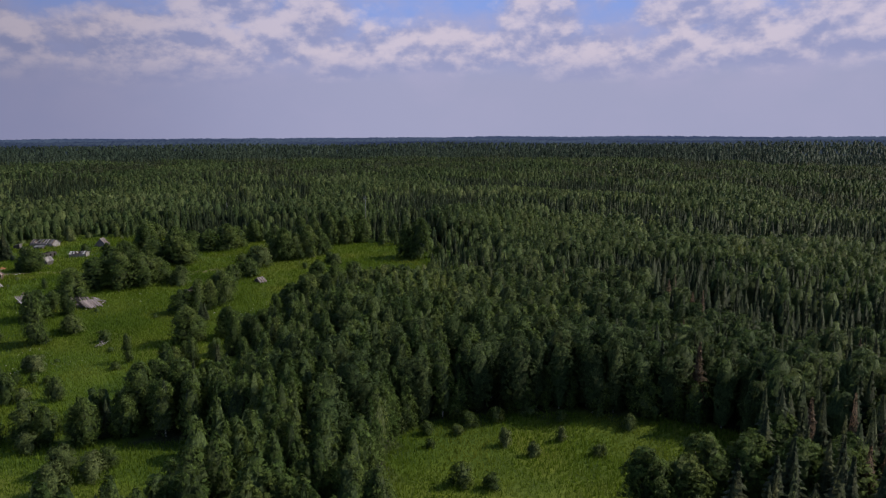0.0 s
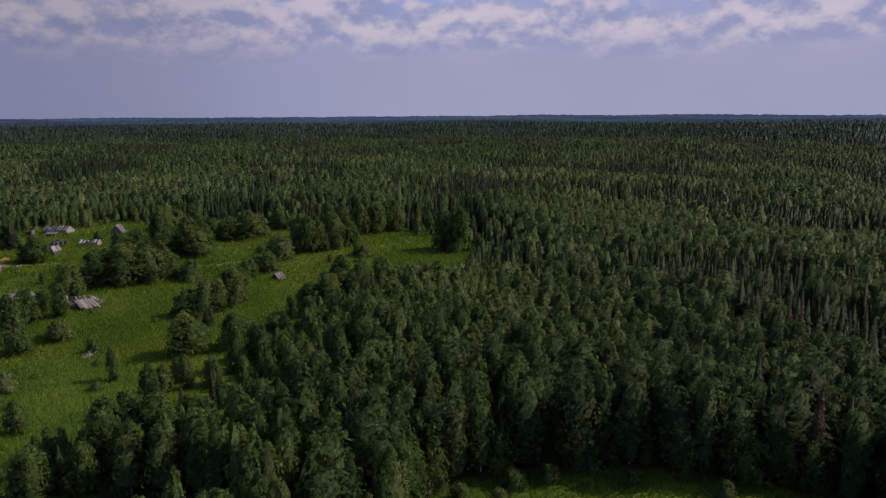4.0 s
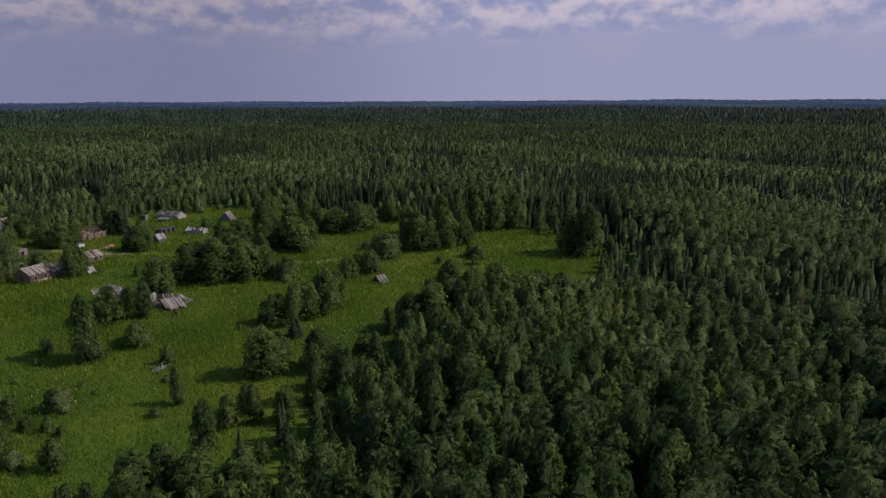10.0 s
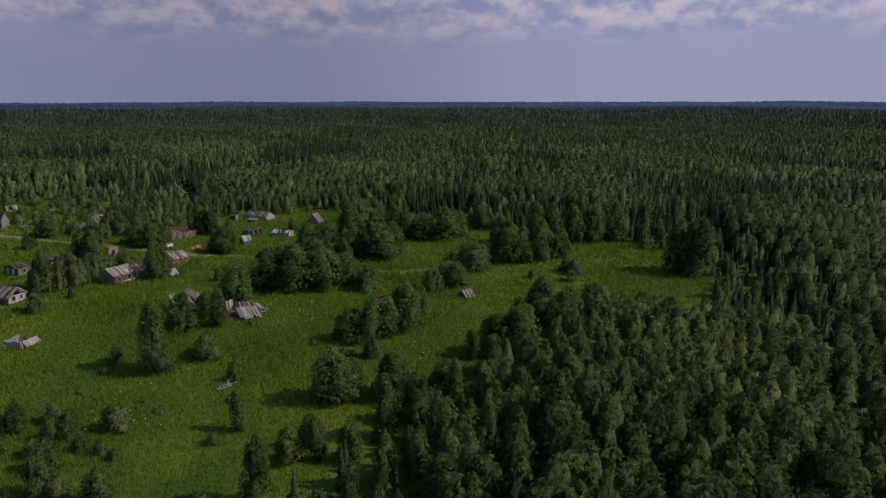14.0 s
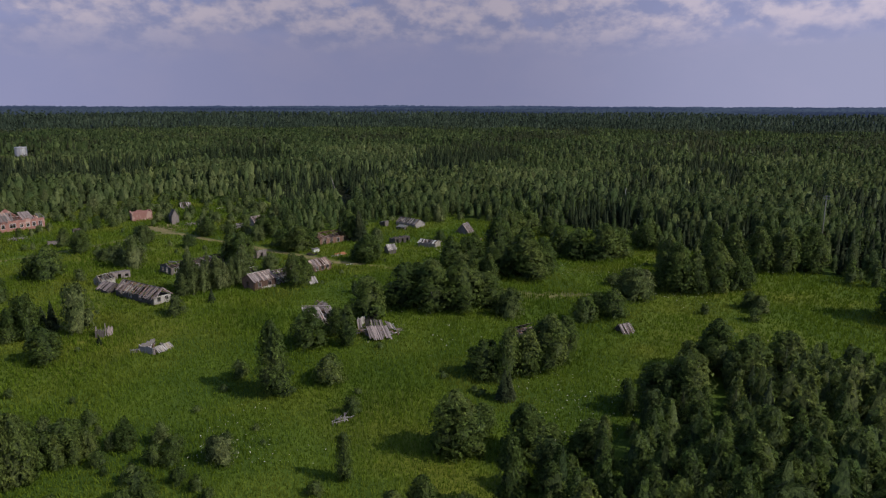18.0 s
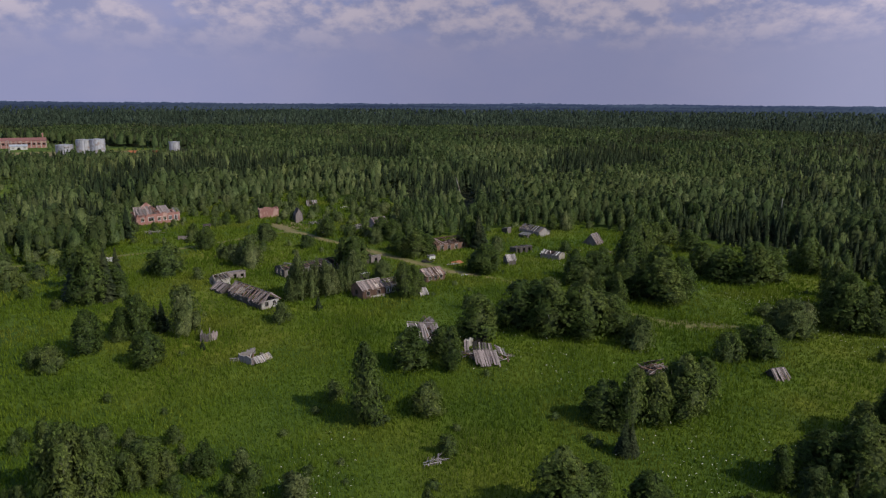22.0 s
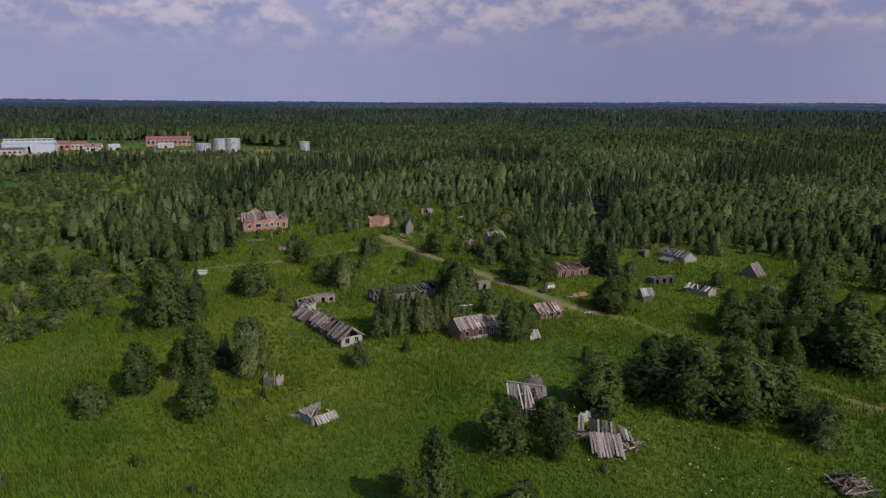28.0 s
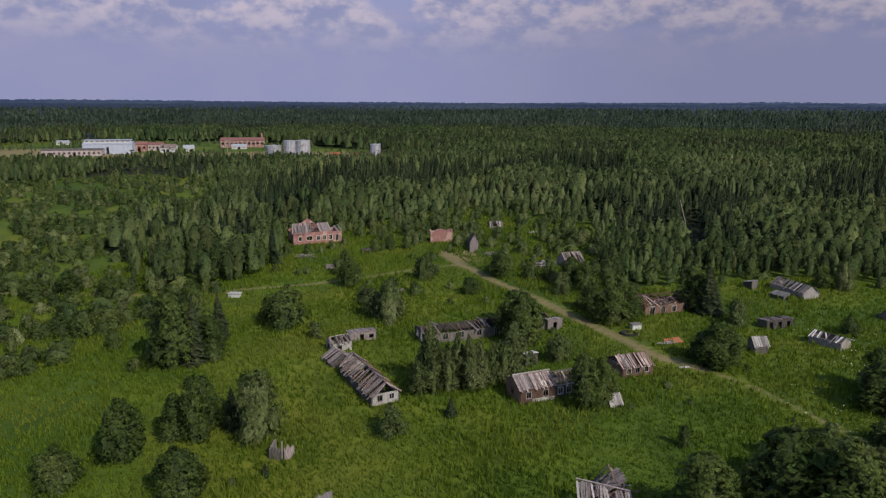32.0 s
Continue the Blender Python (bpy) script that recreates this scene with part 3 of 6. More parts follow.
def spots_of(x, y, r, low, high, wide=(0.85, 1.2)):
    z = ground_z(x, y)
    return np.stack([x, y, z, r.uniform(low, high, len(x)), r.uniform(*wide, len(x))], 1)


def to_path(x, y):
    """Distance to the way of flight."""
    return near_line(x, y, [(-41, -87), (-18, -50), (0, -10), (6, 20), (-2, 66)])


OVALS = [[(0.03, 0.62), (0.16, 0.90), (0.32, 1.0), (0.50, 0.86), (0.68, 0.62), (0.85, 0.34), (1.0, 0.05)],
         [(0.03, 0.66), (0.14, 0.95), (0.26, 1.0), (0.44, 0.84), (0.64, 0.56), (0.84, 0.28), (1.0, 0.03)],
         [(0.05, 0.55), (0.22, 0.84), (0.40, 1.0), (0.58, 0.90), (0.75, 0.66), (0.90, 0.36), (1.0, 0.08)]]
ROUND = [(0.04, 0.55), (0.2, 0.86), (0.4, 1.0), (0.6, 0.98), (0.78, 0.82), (0.91, 0.52), (1.0, 0.12)]
CONES = [[(0.16, 0.90), (0.30, 1.0), (0.48, 0.84), (0.66, 0.58), (0.82, 0.33), (0.93, 0.15), (1.0, 0.02)],
         [(0.16, 0.95), (0.28, 1.0), (0.45, 0.90), (0.62, 0.70), (0.78, 0.46), (0.91, 0.22), (1.0, 0.03)],
         [(0.18, 0.85), (0.34, 1.0), (0.54, 0.92), (0.70, 0.72), (0.84, 0.46), (0.94, 0.22), (1.0, 0.04)]]
BIRCH_CLOSE = [clumpy(20 + k, CONES[k % 3], 11, 0.21, 620, 0.029, 6, 7, 0.55, hang=0.6, low=0.12) for k in range(9)]
ASPEN_CLOSE = [clumpy(30 + k, ROUND, 11, 0.215, 620, 0.029, 6, 7, 0.55, hang=0.4, low=0.12) for k in range(6)]
SPRUCE_CLOSE = [conifer(30 + k, 18, 9, slim=0.19) for k in range(6)]
BIRCH_NEAR = [clumpy(40 + k, CONES[k % 3], 7, 0.215, 230, 0.040, 5, 6, 0.66, hang=0.5, low=0.25) for k in range(9)]
ASPEN_NEAR = [clumpy(50 + k, ROUND, 7, 0.21, 230, 0.040, 5, 6, 0.66, hang=0.4, low=0.25) for k in range(6)]
SPRUCE_NEAR = [conifer(50 + k, 12, 8, slim=0.195) for k in range(6)]
BIRCH_MID = [clumpy(60 + k, CONES[k % 3], 6, 0.22, 88, 0.050, 5, 6, 0.62, trunk=False, hang=0.3, low=0.14) for k in range(9)]
ASPEN_MID = [clumpy(70 + k, ROUND, 6, 0.215, 88, 0.050, 5, 6, 0.62, trunk=False, hang=0.3, low=0.14) for k in range(6)]
SPRUCE_MID = [conifer(70 + k, 8, 6, slim=0.2, rings=3) for k in range(6)]
BIRCH_FAR = [clumpy(80 + k, CONES[k % 3], 4, 0.22, 22, 0.058, 4, 6, 0.84, trunk=False, hang=0.4, low=0.5) for k in range(9)]
ASPEN_FAR = [clumpy(90 + k, CONES[k % 3], 4, 0.235, 22, 0.058, 4, 6, 0.84, trunk=False, hang=0.3, low=0.5) for k in range(6)]
SPRUCE_FAR = [conifer(90 + k, 4, 5, slim=0.21, base=0.25, rings=2) for k in range(6)]
BIRCH_MOST = [clumpy(110 + k, CONES[k % 3], 1, 0.22, 4, 0.075, 3, 5, 1.0, trunk=False, hang=0.3, low=0.6) for k in range(9)]
ASPEN_MOST = [clumpy(120 + k, CONES[k % 3], 1, 0.235, 4, 0.075, 3, 5, 1.0, trunk=False, hang=0.3, low=0.6) for k in range(6)]
SPRUCE_MOST = [conifer(120 + k, 1, 6, slim=0.22, base=0.4, rings=2) for k in range(5)]
LOW_WOOD = [(-640, 300), (-470, 330), (-330, 395), (-225, 420), (-215, 500), (-300, 560), (-640, 560)]


def stand(near, far, step, seed, birch, aspen, fir_kind, low, high, share):
    """The part of the forest between two distances from the flight."""
    x, y, r = scatter((-940, -120), (940, 960), step, seed)
    d = to_path(x, y)
    keep = (d > near) & (d <= far) & wooded(x, y) & ~beside_poles(x, y) & in_view(x, y) & (y > -110) & (np.hypot(x, y) < 930)
    x, y = x[keep], y[keep]
    dark = 0.4 * smooth(10, 90, x) * (y < 900) + 0.5 * ((x < -140) & (y > 330) & (y < 470)) - 0.5 * ((x < -60) & (y < 335) & ~inside(x, y, SPUR)) + 0.15 * inside(x, y, SPUR)
    fir = 1.15 * wave(x, y, 30, 4) + 0.5 * wave(x, y, 11, 44) + r.uniform(-0.7, 0.7, len(x)) > share + 0.1 - dark
    edge = near_line(x, y, CLEARING + CLEARING[:1])
    thick = r.uniform(size=len(x)) > 0.5 * smooth(20, 2, edge) * ((y < 140) & (x > -40))
    thick &= ~inside(x, y, SPUR) | (r.uniform(size=len(x)) < 0.58)
    x, y, fir, edge = x[thick], y[thick], fir[thick], edge[thick]
    tone = (1 + 0.13 * wave(x, y, 16, 14)) * np.where(inside(x, y, SPUR), 0.92 - 0.5 * r.uniform(size=len(x)) ** 2, 0.52 + 0.48 * smooth(2, 34, edge))
    soft = ~fir & (0.5 * smooth(0, 80, x) + 1.0 * wave(x, y, 17, 24) + r.uniform(-0.7, 0.7, len(x)) > 0.25)
    dead = fir & (r.uniform(size=len(x)) < 0.10) & (far < 150)
    for sel, kind, mats, name, label in (
            (~fir & ~soft, birch, [M_BIRCH, M_BIRCHBARK], "birch_wood", "dense green birch forest round the clearing"),
            (soft, aspen, [M_ASPEN, M_BIRCHBARK], "aspen_wood", "grey-green aspens standing among the birches"),
            (fir & ~dead, fir_kind, [M_SPRUCE, M_BARK], "spruce_wood", "dark green spruces standing among the birches"),
            (dead, fir_kind, [M_DEAD, M_BARK], "dead_spruces", "brown withered spruces among the green trees")):
        if not sel.any():
            continue
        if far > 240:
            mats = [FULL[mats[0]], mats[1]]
        s = spots_of(x[sel], y[sel], r, low, high, (0.78, 1.4))
        s[:, 3] = low + (high - low) * r.beta(1.9, 1.4, len(s))
        s[:, 3] *= tone[sel] * np.where(inside(s[:, 0], s[:, 1], LOW_WOOD), 0.62, 1.0) * (0.97 if kind is fir_kind else 1.0)
        woods(name, s, kind, mats, label, seed=seed)


stand(-1, 65, 3.8, 1, BIRCH_CLOSE, ASPEN_CLOSE, SPRUCE_CLOSE, 10.5, 15.5, 0.55)
stand(65, 120, 3.8, 6, BIRCH_NEAR, ASPEN_NEAR, SPRUCE_NEAR, 10.5, 15.0, 0.5)
stand(120, 230, 3.9, 2, BIRCH_MID, ASPEN_MID, SPRUCE_MID, 10.5, 14.0, 0.42)
stand(230, 440, 4.1, 3, BIRCH_FAR, ASPEN_FAR, SPRUCE_FAR, 10.5, 13.5, 0.38)
stand(440, 960, 5.0, 5, BIRCH_MOST, ASPEN_MOST, SPRUCE_MOST, 10.5, 13.5, 0.35)


def far_trees():
    """Crowns of the forest between one and two and a half kilometres: simple spires, wider apart with distance."""
    r = np.random.default_rng(15)
    rad, xs, ys = 900.0, [], []
    while rad < 2500:
        gap = 6.5 + (rad - 900) * 0.013
        az = np.arange(math.radians(-72), math.radians(82), gap / rad)
        az = az + r.uniform(-0.5, 0.5, len(az)) * gap / rad
        d = rad + r.uniform(-0.5, 0.5, len(az)) * gap * 1.5
        xs.append(d * np.sin(az))
        ys.append(d * np.cos(az))
        rad += gap * 1.5
    x, y = np.concatenate(xs), np.concatenate(ys)
    spots = np.stack([x, y, ground_z(x, y) + 3 * wave(x, y, 160, 9), r.uniform(10, 16, len(x)), 1 + (np.hypot(x, y) - 900) / 1500], 1)
    kinds = [clumpy(130 + k, CONES[k % 3], 0, 0.24, 3, 0.08, 2, 4, core=1.0, trunk=False, low=0.6) for k in range(6)]
    woods("far_wood", spots, kinds, [M_FAR_HAZED, M_BARK], "far forest of birch and spruce beyond the works", seed=16)


def far_woods():
    """The floor of the far forest and its canopy out to the horizon."""
    r = np.random.default_rng(8)
    az = np.radians(np.arange(-76, 84, 0.2))
    rows = [880.0]
    while rows[-1] < 4850:
        rows.append(rows[-1] * 1.02)
    rad = np.array(rows)[:, None] * (1 + r.uniform(-0.004, 0.004, (len(rows), len(az))))
    a = az[None] + r.uniform(-0.0011, 0.0011, rad.shape)
    x, y = rad * np.sin(a), rad * np.cos(a)
    far = smooth(2000, 2600, rad)
    z = ground_z(x, y) + 5 + far * (2 + 9 * r.uniform(0, 1, rad.shape) ** 1.4) + 3 * wave(x, y, 160, 9) + 7 * smooth(1800, 3200, rad) * wave(x, y, 700, 12)
    z[0] -= 6
    n, m = rad.shape
    i = (np.arange(n - 1)[:, None] * m + np.arange(m - 1)[None]).ravel()
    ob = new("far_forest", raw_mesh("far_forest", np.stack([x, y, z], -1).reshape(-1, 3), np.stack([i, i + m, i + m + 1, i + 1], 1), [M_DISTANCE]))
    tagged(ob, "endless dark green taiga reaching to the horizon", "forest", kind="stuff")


far_trees()
far_woods()


# ---- materials of the buildings ----
def aged(name, a, b_, scale=(1.5, 1.5, 0.35), rough=0.85, spread=0.5, metal=0.0, speck=None):
    """Weathered boards, plaster or metal: streaks along the piece, blotches, and each piece a little different."""
    m, n, l, bs = mat(name, rough)
    bs.inputs["Metallic"].default_value = metal
    geo, info, mp = n.new("ShaderNodeNewGeometry"), n.new("ShaderNodeObjectInfo"), n.new("ShaderNodeMapping")
    mp.inputs["Scale"].default_value = scale
    l.new(geo.outputs["Position"], mp.inputs["Vector"])
    s1 = node(n, "ShaderNodeTexNoise", Scale=2.6, Detail=5.0, Roughness=0.65)
    l.new(mp.outputs[0], s1.inputs["Vector"])
    s2 = node(n, "ShaderNodeTexNoise", Scale=0.45, Detail=3.0)
    l.new(geo.outputs["Position"], s2.inputs["Vector"])
    r = ramp(n, [(0.3, a), (0.7, b_)])
    l.new(s1.outputs["Fac"], r.inputs[0])
    c = r.outputs[0]
    if speck:
        k = ramp(n, [(0.52, (0, 0, 0)), (0.60, (1, 1, 1))])
        l.new(s2.outputs["Fac"], k.inputs[0])
        c = mix(n, l, k.outputs[0], c, speck)
    hs = n.new("ShaderNodeHueSaturation")
    v = n.new("ShaderNodeMapRange")
    v.inputs[3].default_value, v.inputs[4].default_value = 1 - spread, 1 + spread
    l.new(info.outputs["Random"], v.inputs[0])
    l.new(v.outputs[0], hs.inputs["Value"])
    l.new(c, hs.inputs["Color"])
    l.new(hs.outputs[0], bs.inputs["Base Color"])
    bump = node(n, "ShaderNodeBump", Strength=0.4, Distance=0.03)
    l.new(s1.outputs["Fac"], bump.inputs["Height"])
    l.new(bump.outputs[0], bs.inputs["Normal"])
    return m


M_GREY = aged("grey_boards", (0.115, 0.096, 0.094), (0.30, 0.255, 0.250))
M_PALE = aged("pale_boards", (0.19, 0.172, 0.17), (0.42, 0.385, 0.38))
M_BROWN = aged("brown_boards", (0.10, 0.060, 0.046), (0.26, 0.155, 0.118))
M_DARK = aged("dark_and_shaded_boards", (0.07, 0.06, 0.055), (0.17, 0.15, 0.145))
M_LIME = aged("limewashed_wall", (0.22, 0.205, 0.195), (0.50, 0.48, 0.455), spread=0.12, speck=(0.30, 0.26, 0.22))
M_PINK = aged("faded_roof_boards", (0.16, 0.125, 0.12), (0.33, 0.265, 0.255), speck=(0.38, 0.28, 0.24))
M_BRICK = aged("red_brick", (0.24, 0.115, 0.100), (0.37, 0.195, 0.172), (3, 3, 9), 0.9, 0.1, speck=(0.44, 0.29, 0.25))
M_FELT = aged("roof_felt", (0.10, 0.10, 0.105), (0.19, 0.185, 0.19), (1, 1, 1), spread=0.2)
M_RUST = aged("rusty_iron", (0.22, 0.075, 0.035), (0.36, 0.15, 0.08), (2, 2, 2), 0.8)
M_WHITE = aged("white_paint", (0.42, 0.41, 0.40), (0.72, 0.71, 0.70), spread=0.08, rough=0.6)
# Dark upright streaks paint wavy reflections into the colour; brownish specks are rust stains.
M_STEEL = aged("silver_tank_paint", (0.20, 0.20, 0.22), (0.66, 0.66, 0.70), (0.35, 0.35, 0.03), 0.5, 0.08, 0.35, speck=(0.36, 0.31, 0.29))
M_SHEET = aged("grey_sheet_roof", (0.36, 0.38, 0.43), (0.52, 0.54, 0.60), (0.4, 0.4, 0.4), 0.55, 0.1, 0.3)
M_BLUE = aged("pale_blue_sheet", (0.38, 0.42, 0.52), (0.54, 0.58, 0.68), (0.5, 0.5, 0.5), 0.6, 0.06)
M_ROSE = aged("rose_plaster", (0.32, 0.26, 0.25), (0.50, 0.43, 0.42), (1, 1, 0.4), 0.9, 0.1)
M_REDROOF = aged("dull_red_roof", (0.17, 0.075, 0.07), (0.29, 0.14, 0.13), (0.6, 0.6, 0.6), 0.85, 0.1)
M_CONCRETE = aged("concrete", (0.30, 0.29, 0.27), (0.48, 0.46, 0.43), (1, 1, 1), 0.9, 0.1)
M_SILVER = aged("silvered_roof_boards", (0.125, 0.100, 0.100), (0.345, 0.285, 0.280))
M_BARE = aged("bare_reddish_boards", (0.19, 0.13, 0.115), (0.38, 0.295, 0.265), speck=(0.46, 0.39, 0.35))
# Near-black: interior shade as colour on floor sheets; also charred ring and black logs.
M_VOID = aged("inside_shade_and_char", (0.015, 0.014, 0.013), (0.035, 0.032, 0.03), rough=0.95, spread=0.2)

# ---- building helpers ----
chance = random.Random(11)
CUBE = {}


def cube_mesh(material):
    """One shared box of side 1 for each material, its upper edges a little worn in."""
    if material.name not in CUBE:
        bm = bmesh.new()
        bmesh.ops.create_cube(bm, size=1)
        for v in bm.verts:
            if v.co.z > 0:
                v.co.x *= 0.992
                v.co.y *= 0.985
        me = bpy.data.meshes.new("piece")
        bm.to_mesh(me)
        bm.free()
        me.materials.append(material)
        CUBE[material.name] = me
    return CUBE[material.name]


def part(name, bm, material, parent, label=""):
    """Links a bmesh as one mesh object under a thing or a part."""
    me = bpy.data.meshes.new(name)
    bm.to_mesh(me)
    bm.free()
    me.materials.append(material)
    ob = new(name, me)
    ob.parent = parent
    return tagged(ob, label)


def block(name, material, parent, size, at, turn=(0, 0, 0), label=""):
    ob = new(name, cube_mesh(material))
    ob.parent = parent
    ob.matrix_basis = pose(*at, *turn) @ Matrix.Diagonal((*size, 1))
    return tagged(ob, label)


def beam(name, material, parent, a, b, wide, thick, lean=0.0):
    """A board or pole from a to b. wide is measured across, level; thick upwards."""
    a, b = Vector(a), Vector(b)
    d = b - a
    x = d.normalized()
    side = Vector((0, 0, 1)).cross(x)
    side = side.normalized() if side.length > 1e-4 else Vector((0, 1, 0))
    up = x.cross(side)
    rot = Matrix((x, side, up)).transposed().to_4x4()
    ob = new(name, cube_mesh(material))
    ob.parent = parent
    ob.matrix_basis = Matrix.Translation((a + b) / 2) @ rot @ Matrix.Rotation(lean, 4, "X") @ Matrix.Diagonal((d.length, wide, thick, 1))
    return ob


def thing(name, x, y, angle, label, category, group="", sink=0.1):
    ob = tagged(new(name), label, category, group)
    ob.matrix_basis = pose(x, y, land(x, y) - sink, 0, 0, angle)
    return ob


def box_into(bm, lo, hi):
    v = [bm.verts.new((x, y, z)) for z in (lo[2], hi[2]) for y in (lo[1], hi[1]) for x in (lo[0], hi[0])]
    for f in ((0, 2, 3, 1), (4, 5, 7, 6), (0, 1, 5, 4), (2, 6, 7, 3), (0, 4, 6, 2), (1, 3, 7, 5)):
        bm.faces.new([v[k] for k in f])


def wall(parent, a, b, high, material, openings=(), thick=0.18, frame_mat=None, gable=0.0, ragged=0.0, name="wall", label=""):
    """A wall from a to b (in the thing's plane) with openings (centre, sill, width, height) right through it; gable: rise of a peak over its middle; ragged: how far its top is broken down."""
    ax, ay = a
    length, turn = math.hypot(b[0] - ax, b[1] - ay), math.degrees(math.atan2(b[1] - ay, b[0] - ax))
    xs = {0.0, length, *[o[0] - o[2] / 2 for o in openings], *[o[0] + o[2] / 2 for o in openings]}
    if ragged:
        xs |= {length * k / 9 for k in range(10)}
    if gable:
        xs |= {length / 2}
    xs = sorted(xs)
    zs = sorted({0.0, high, *[min(high, z) for o in openings for z in (o[1], o[1] + o[3])]})
    rows = [[z] * len(xs) for z in zs]
    if ragged:
        floor_z = zs[-2] + 0.05 if len(zs) > 2 else 0.1
        rows[-1] = [max(floor_z, high - chance.uniform(0, ragged)) for _ in xs]
    if gable:
        rows.append([high + gable * (1 - abs(2 * x / length - 1)) for x in xs])
    solid = [[not any(abs((xs[i] + xs[i + 1]) / 2 - o[0]) < o[2] / 2 and j + 1 < len(zs) and o[1] <= (zs[j] + zs[j + 1]) / 2 <= o[1] + o[3] for o in openings)
              for i in range(len(xs) - 1)] for j in range(len(rows) - 1)]
    bm = bmesh.new()
    t = thick / 2
    grid = [[[bm.verts.new((x, s, z)) for x, z in zip(xs, row)] for row in rows] for s in (-t, t)]
    nj, ni = len(solid), len(solid[0])
    for j in range(nj):
        for i in range(ni):
            if not solid[j][i]:
                continue
            f, k = grid
            bm.faces.new((f[j][i], f[j][i + 1], f[j + 1][i + 1], f[j + 1][i]))
            bm.faces.new((k[j][i], k[j + 1][i], k[j + 1][i + 1], k[j][i + 1]))
            if i == 0 or not solid[j][i - 1]:
                bm.faces.new((f[j][i], f[j + 1][i], k[j + 1][i], k[j][i]))
            if i == ni - 1 or not solid[j][i + 1]:
                bm.faces.new((f[j][i + 1], k[j][i + 1], k[j + 1][i + 1], f[j + 1][i + 1]))
            if j == 0 or not solid[j - 1][i]:
                bm.faces.new((f[j][i], k[j][i], k[j][i + 1], f[j][i + 1]))
            if j == nj - 1 or not solid[j + 1][i]:
                bm.faces.new((f[j + 1][i], f[j + 1][i + 1], k[j + 1][i + 1], k[j + 1][i]))
    bmesh.ops.remove_doubles(bm, verts=bm.verts, dist=0.0005)
    for v in [v for v in bm.verts if not v.link_faces]:
        bm.verts.remove(v)
    ob = part(name, bm, material, parent, label)
    ob.matrix_basis = pose(ax, ay, 0, 0, 0, turn)
    for c, sill, w, h in openings:
        if frame_mat:
            bm = bmesh.new()
            e, t = 0.12, thick / 2 + 0.03
            for lo, hi in (((c - w / 2 - e, -t, sill - e), (c + w / 2 + e, t, sill)), ((c - w / 2 - e, -t, sill + h), (c + w / 2 + e, t, sill + h + e)),
                           ((c - w / 2 - e, -t, sill), (c - w / 2, t, sill + h)), ((c + w / 2, -t, sill), (c + w / 2 + e, t, sill + h)), ((c - 0.03, -0.03, sill), (c + 0.03, 0.03, sill + h))):
                box_into(bm, lo, hi)
            part("window_frame", bm, frame_mat, ob)
    return ob


def slope(parent, a, b, drop, run, material, board=0.3, missing=0.0, wild=0.0, skip=(), name="roof_board"):
    """Boards side by side from a ridge line a-b down by drop and out by run (x, y); skip: stretches (0 to 1) that have fallen in."""
    a, b = Vector(a), Vector(b)
    n = max(2, round((b - a).length / board))
    for k in range(n):
        u = (k + 0.5) / n
        if chance.random() < missing or any(lo < u < hi for lo, hi in skip):
            continue
        p = a.lerp(b, u)
        s0, s1 = chance.uniform(-0.02, 0.04), 1 + chance.uniform(-0.12, 0.1)
        q = p + Vector((run[0] * s1 + chance.gauss(0, wild), run[1] * s1 + chance.gauss(0, wild), -drop * s1 + chance.uniform(-wild, wild) * 0.4))
        p = p + Vector((run[0] * s0, run[1] * s0, -drop * s0 + chance.uniform(0, 0.03) - wild * chance.random() * 0.5))
        beam(name, chance.choice(material) if isinstance(material, (tuple, list)) else material, parent, p, q, board * chance.uniform(0.82, 1.05), 0.05, chance.gauss(0, 0.04 + wild * 0.3))


def gable_house(name, x, y, angle, long, wide, high, rise, label, wall_mat, roof_mat, missing=(0.05, 0.05), wild=0.05, skip=((), ()), openings=((), (), (), ()),
                frame_mat=None, category="house", group="", end_mat=None, over=0.3, board=0.3, ragged=0.0, rafters=True, open_end=False):
    """A wooden house, its ridge along its own x axis: four walls, rafters, ridge beam and board roofs, as ruined as told."""
    ob = thing(name, x, y, angle, label, category, group)
    hx, hy = long / 2, wide / 2
    end_mat = end_mat or wall_mat
    wall(ob, (-hx, -hy), (hx, -hy), high, wall_mat, openings[0], frame_mat=frame_mat, ragged=ragged)
    wall(ob, (hx, hy), (-hx, hy), high, wall_mat, openings[1], frame_mat=frame_mat, ragged=ragged)
    wall(ob, (hx, -hy + 0.1), (hx, hy - 0.1), high, end_mat, openings[2], frame_mat=frame_mat, gable=rise * 0.96)
    wall(ob, (-hx, hy - 0.1), (-hx, -hy + 0.1), high, end_mat, openings[3], frame_mat=frame_mat, gable=0.0 if open_end else rise * 0.96)
    # A near-black sheet puts the shade of the interior into colour.
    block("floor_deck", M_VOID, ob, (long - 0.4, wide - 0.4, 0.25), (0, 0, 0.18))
    top = high + rise
    beam("ridge_beam", wall_mat, ob, (-hx, 0, top - 0.05), (hx, 0, top - 0.05), 0.14, 0.16)
    if rafters:
        n = max(3, round(long / 1.6))
        for k in range(n + 1):
            u = -hx + 0.15 + (long - 0.3) * k / n
            for side in (-1, 1):
                beam("rafter", M_BROWN, ob, (u, 0, top - 0.1), (u + chance.gauss(0, wild), side * (hy + over * 0.6), high - 0.12), 0.1, 0.12)
    reach = hy + over
    fall = rise * reach / hy
    for side, gone, cut in ((-1, missing[0], skip[0]), (1, missing[1], skip[1])):
        slope(ob, (-hx - over, 0, top + 0.04), (hx + over, 0, top + 0.04), fall, (0, side * reach), roof_mat, board, gone, wild, cut)
    return ob


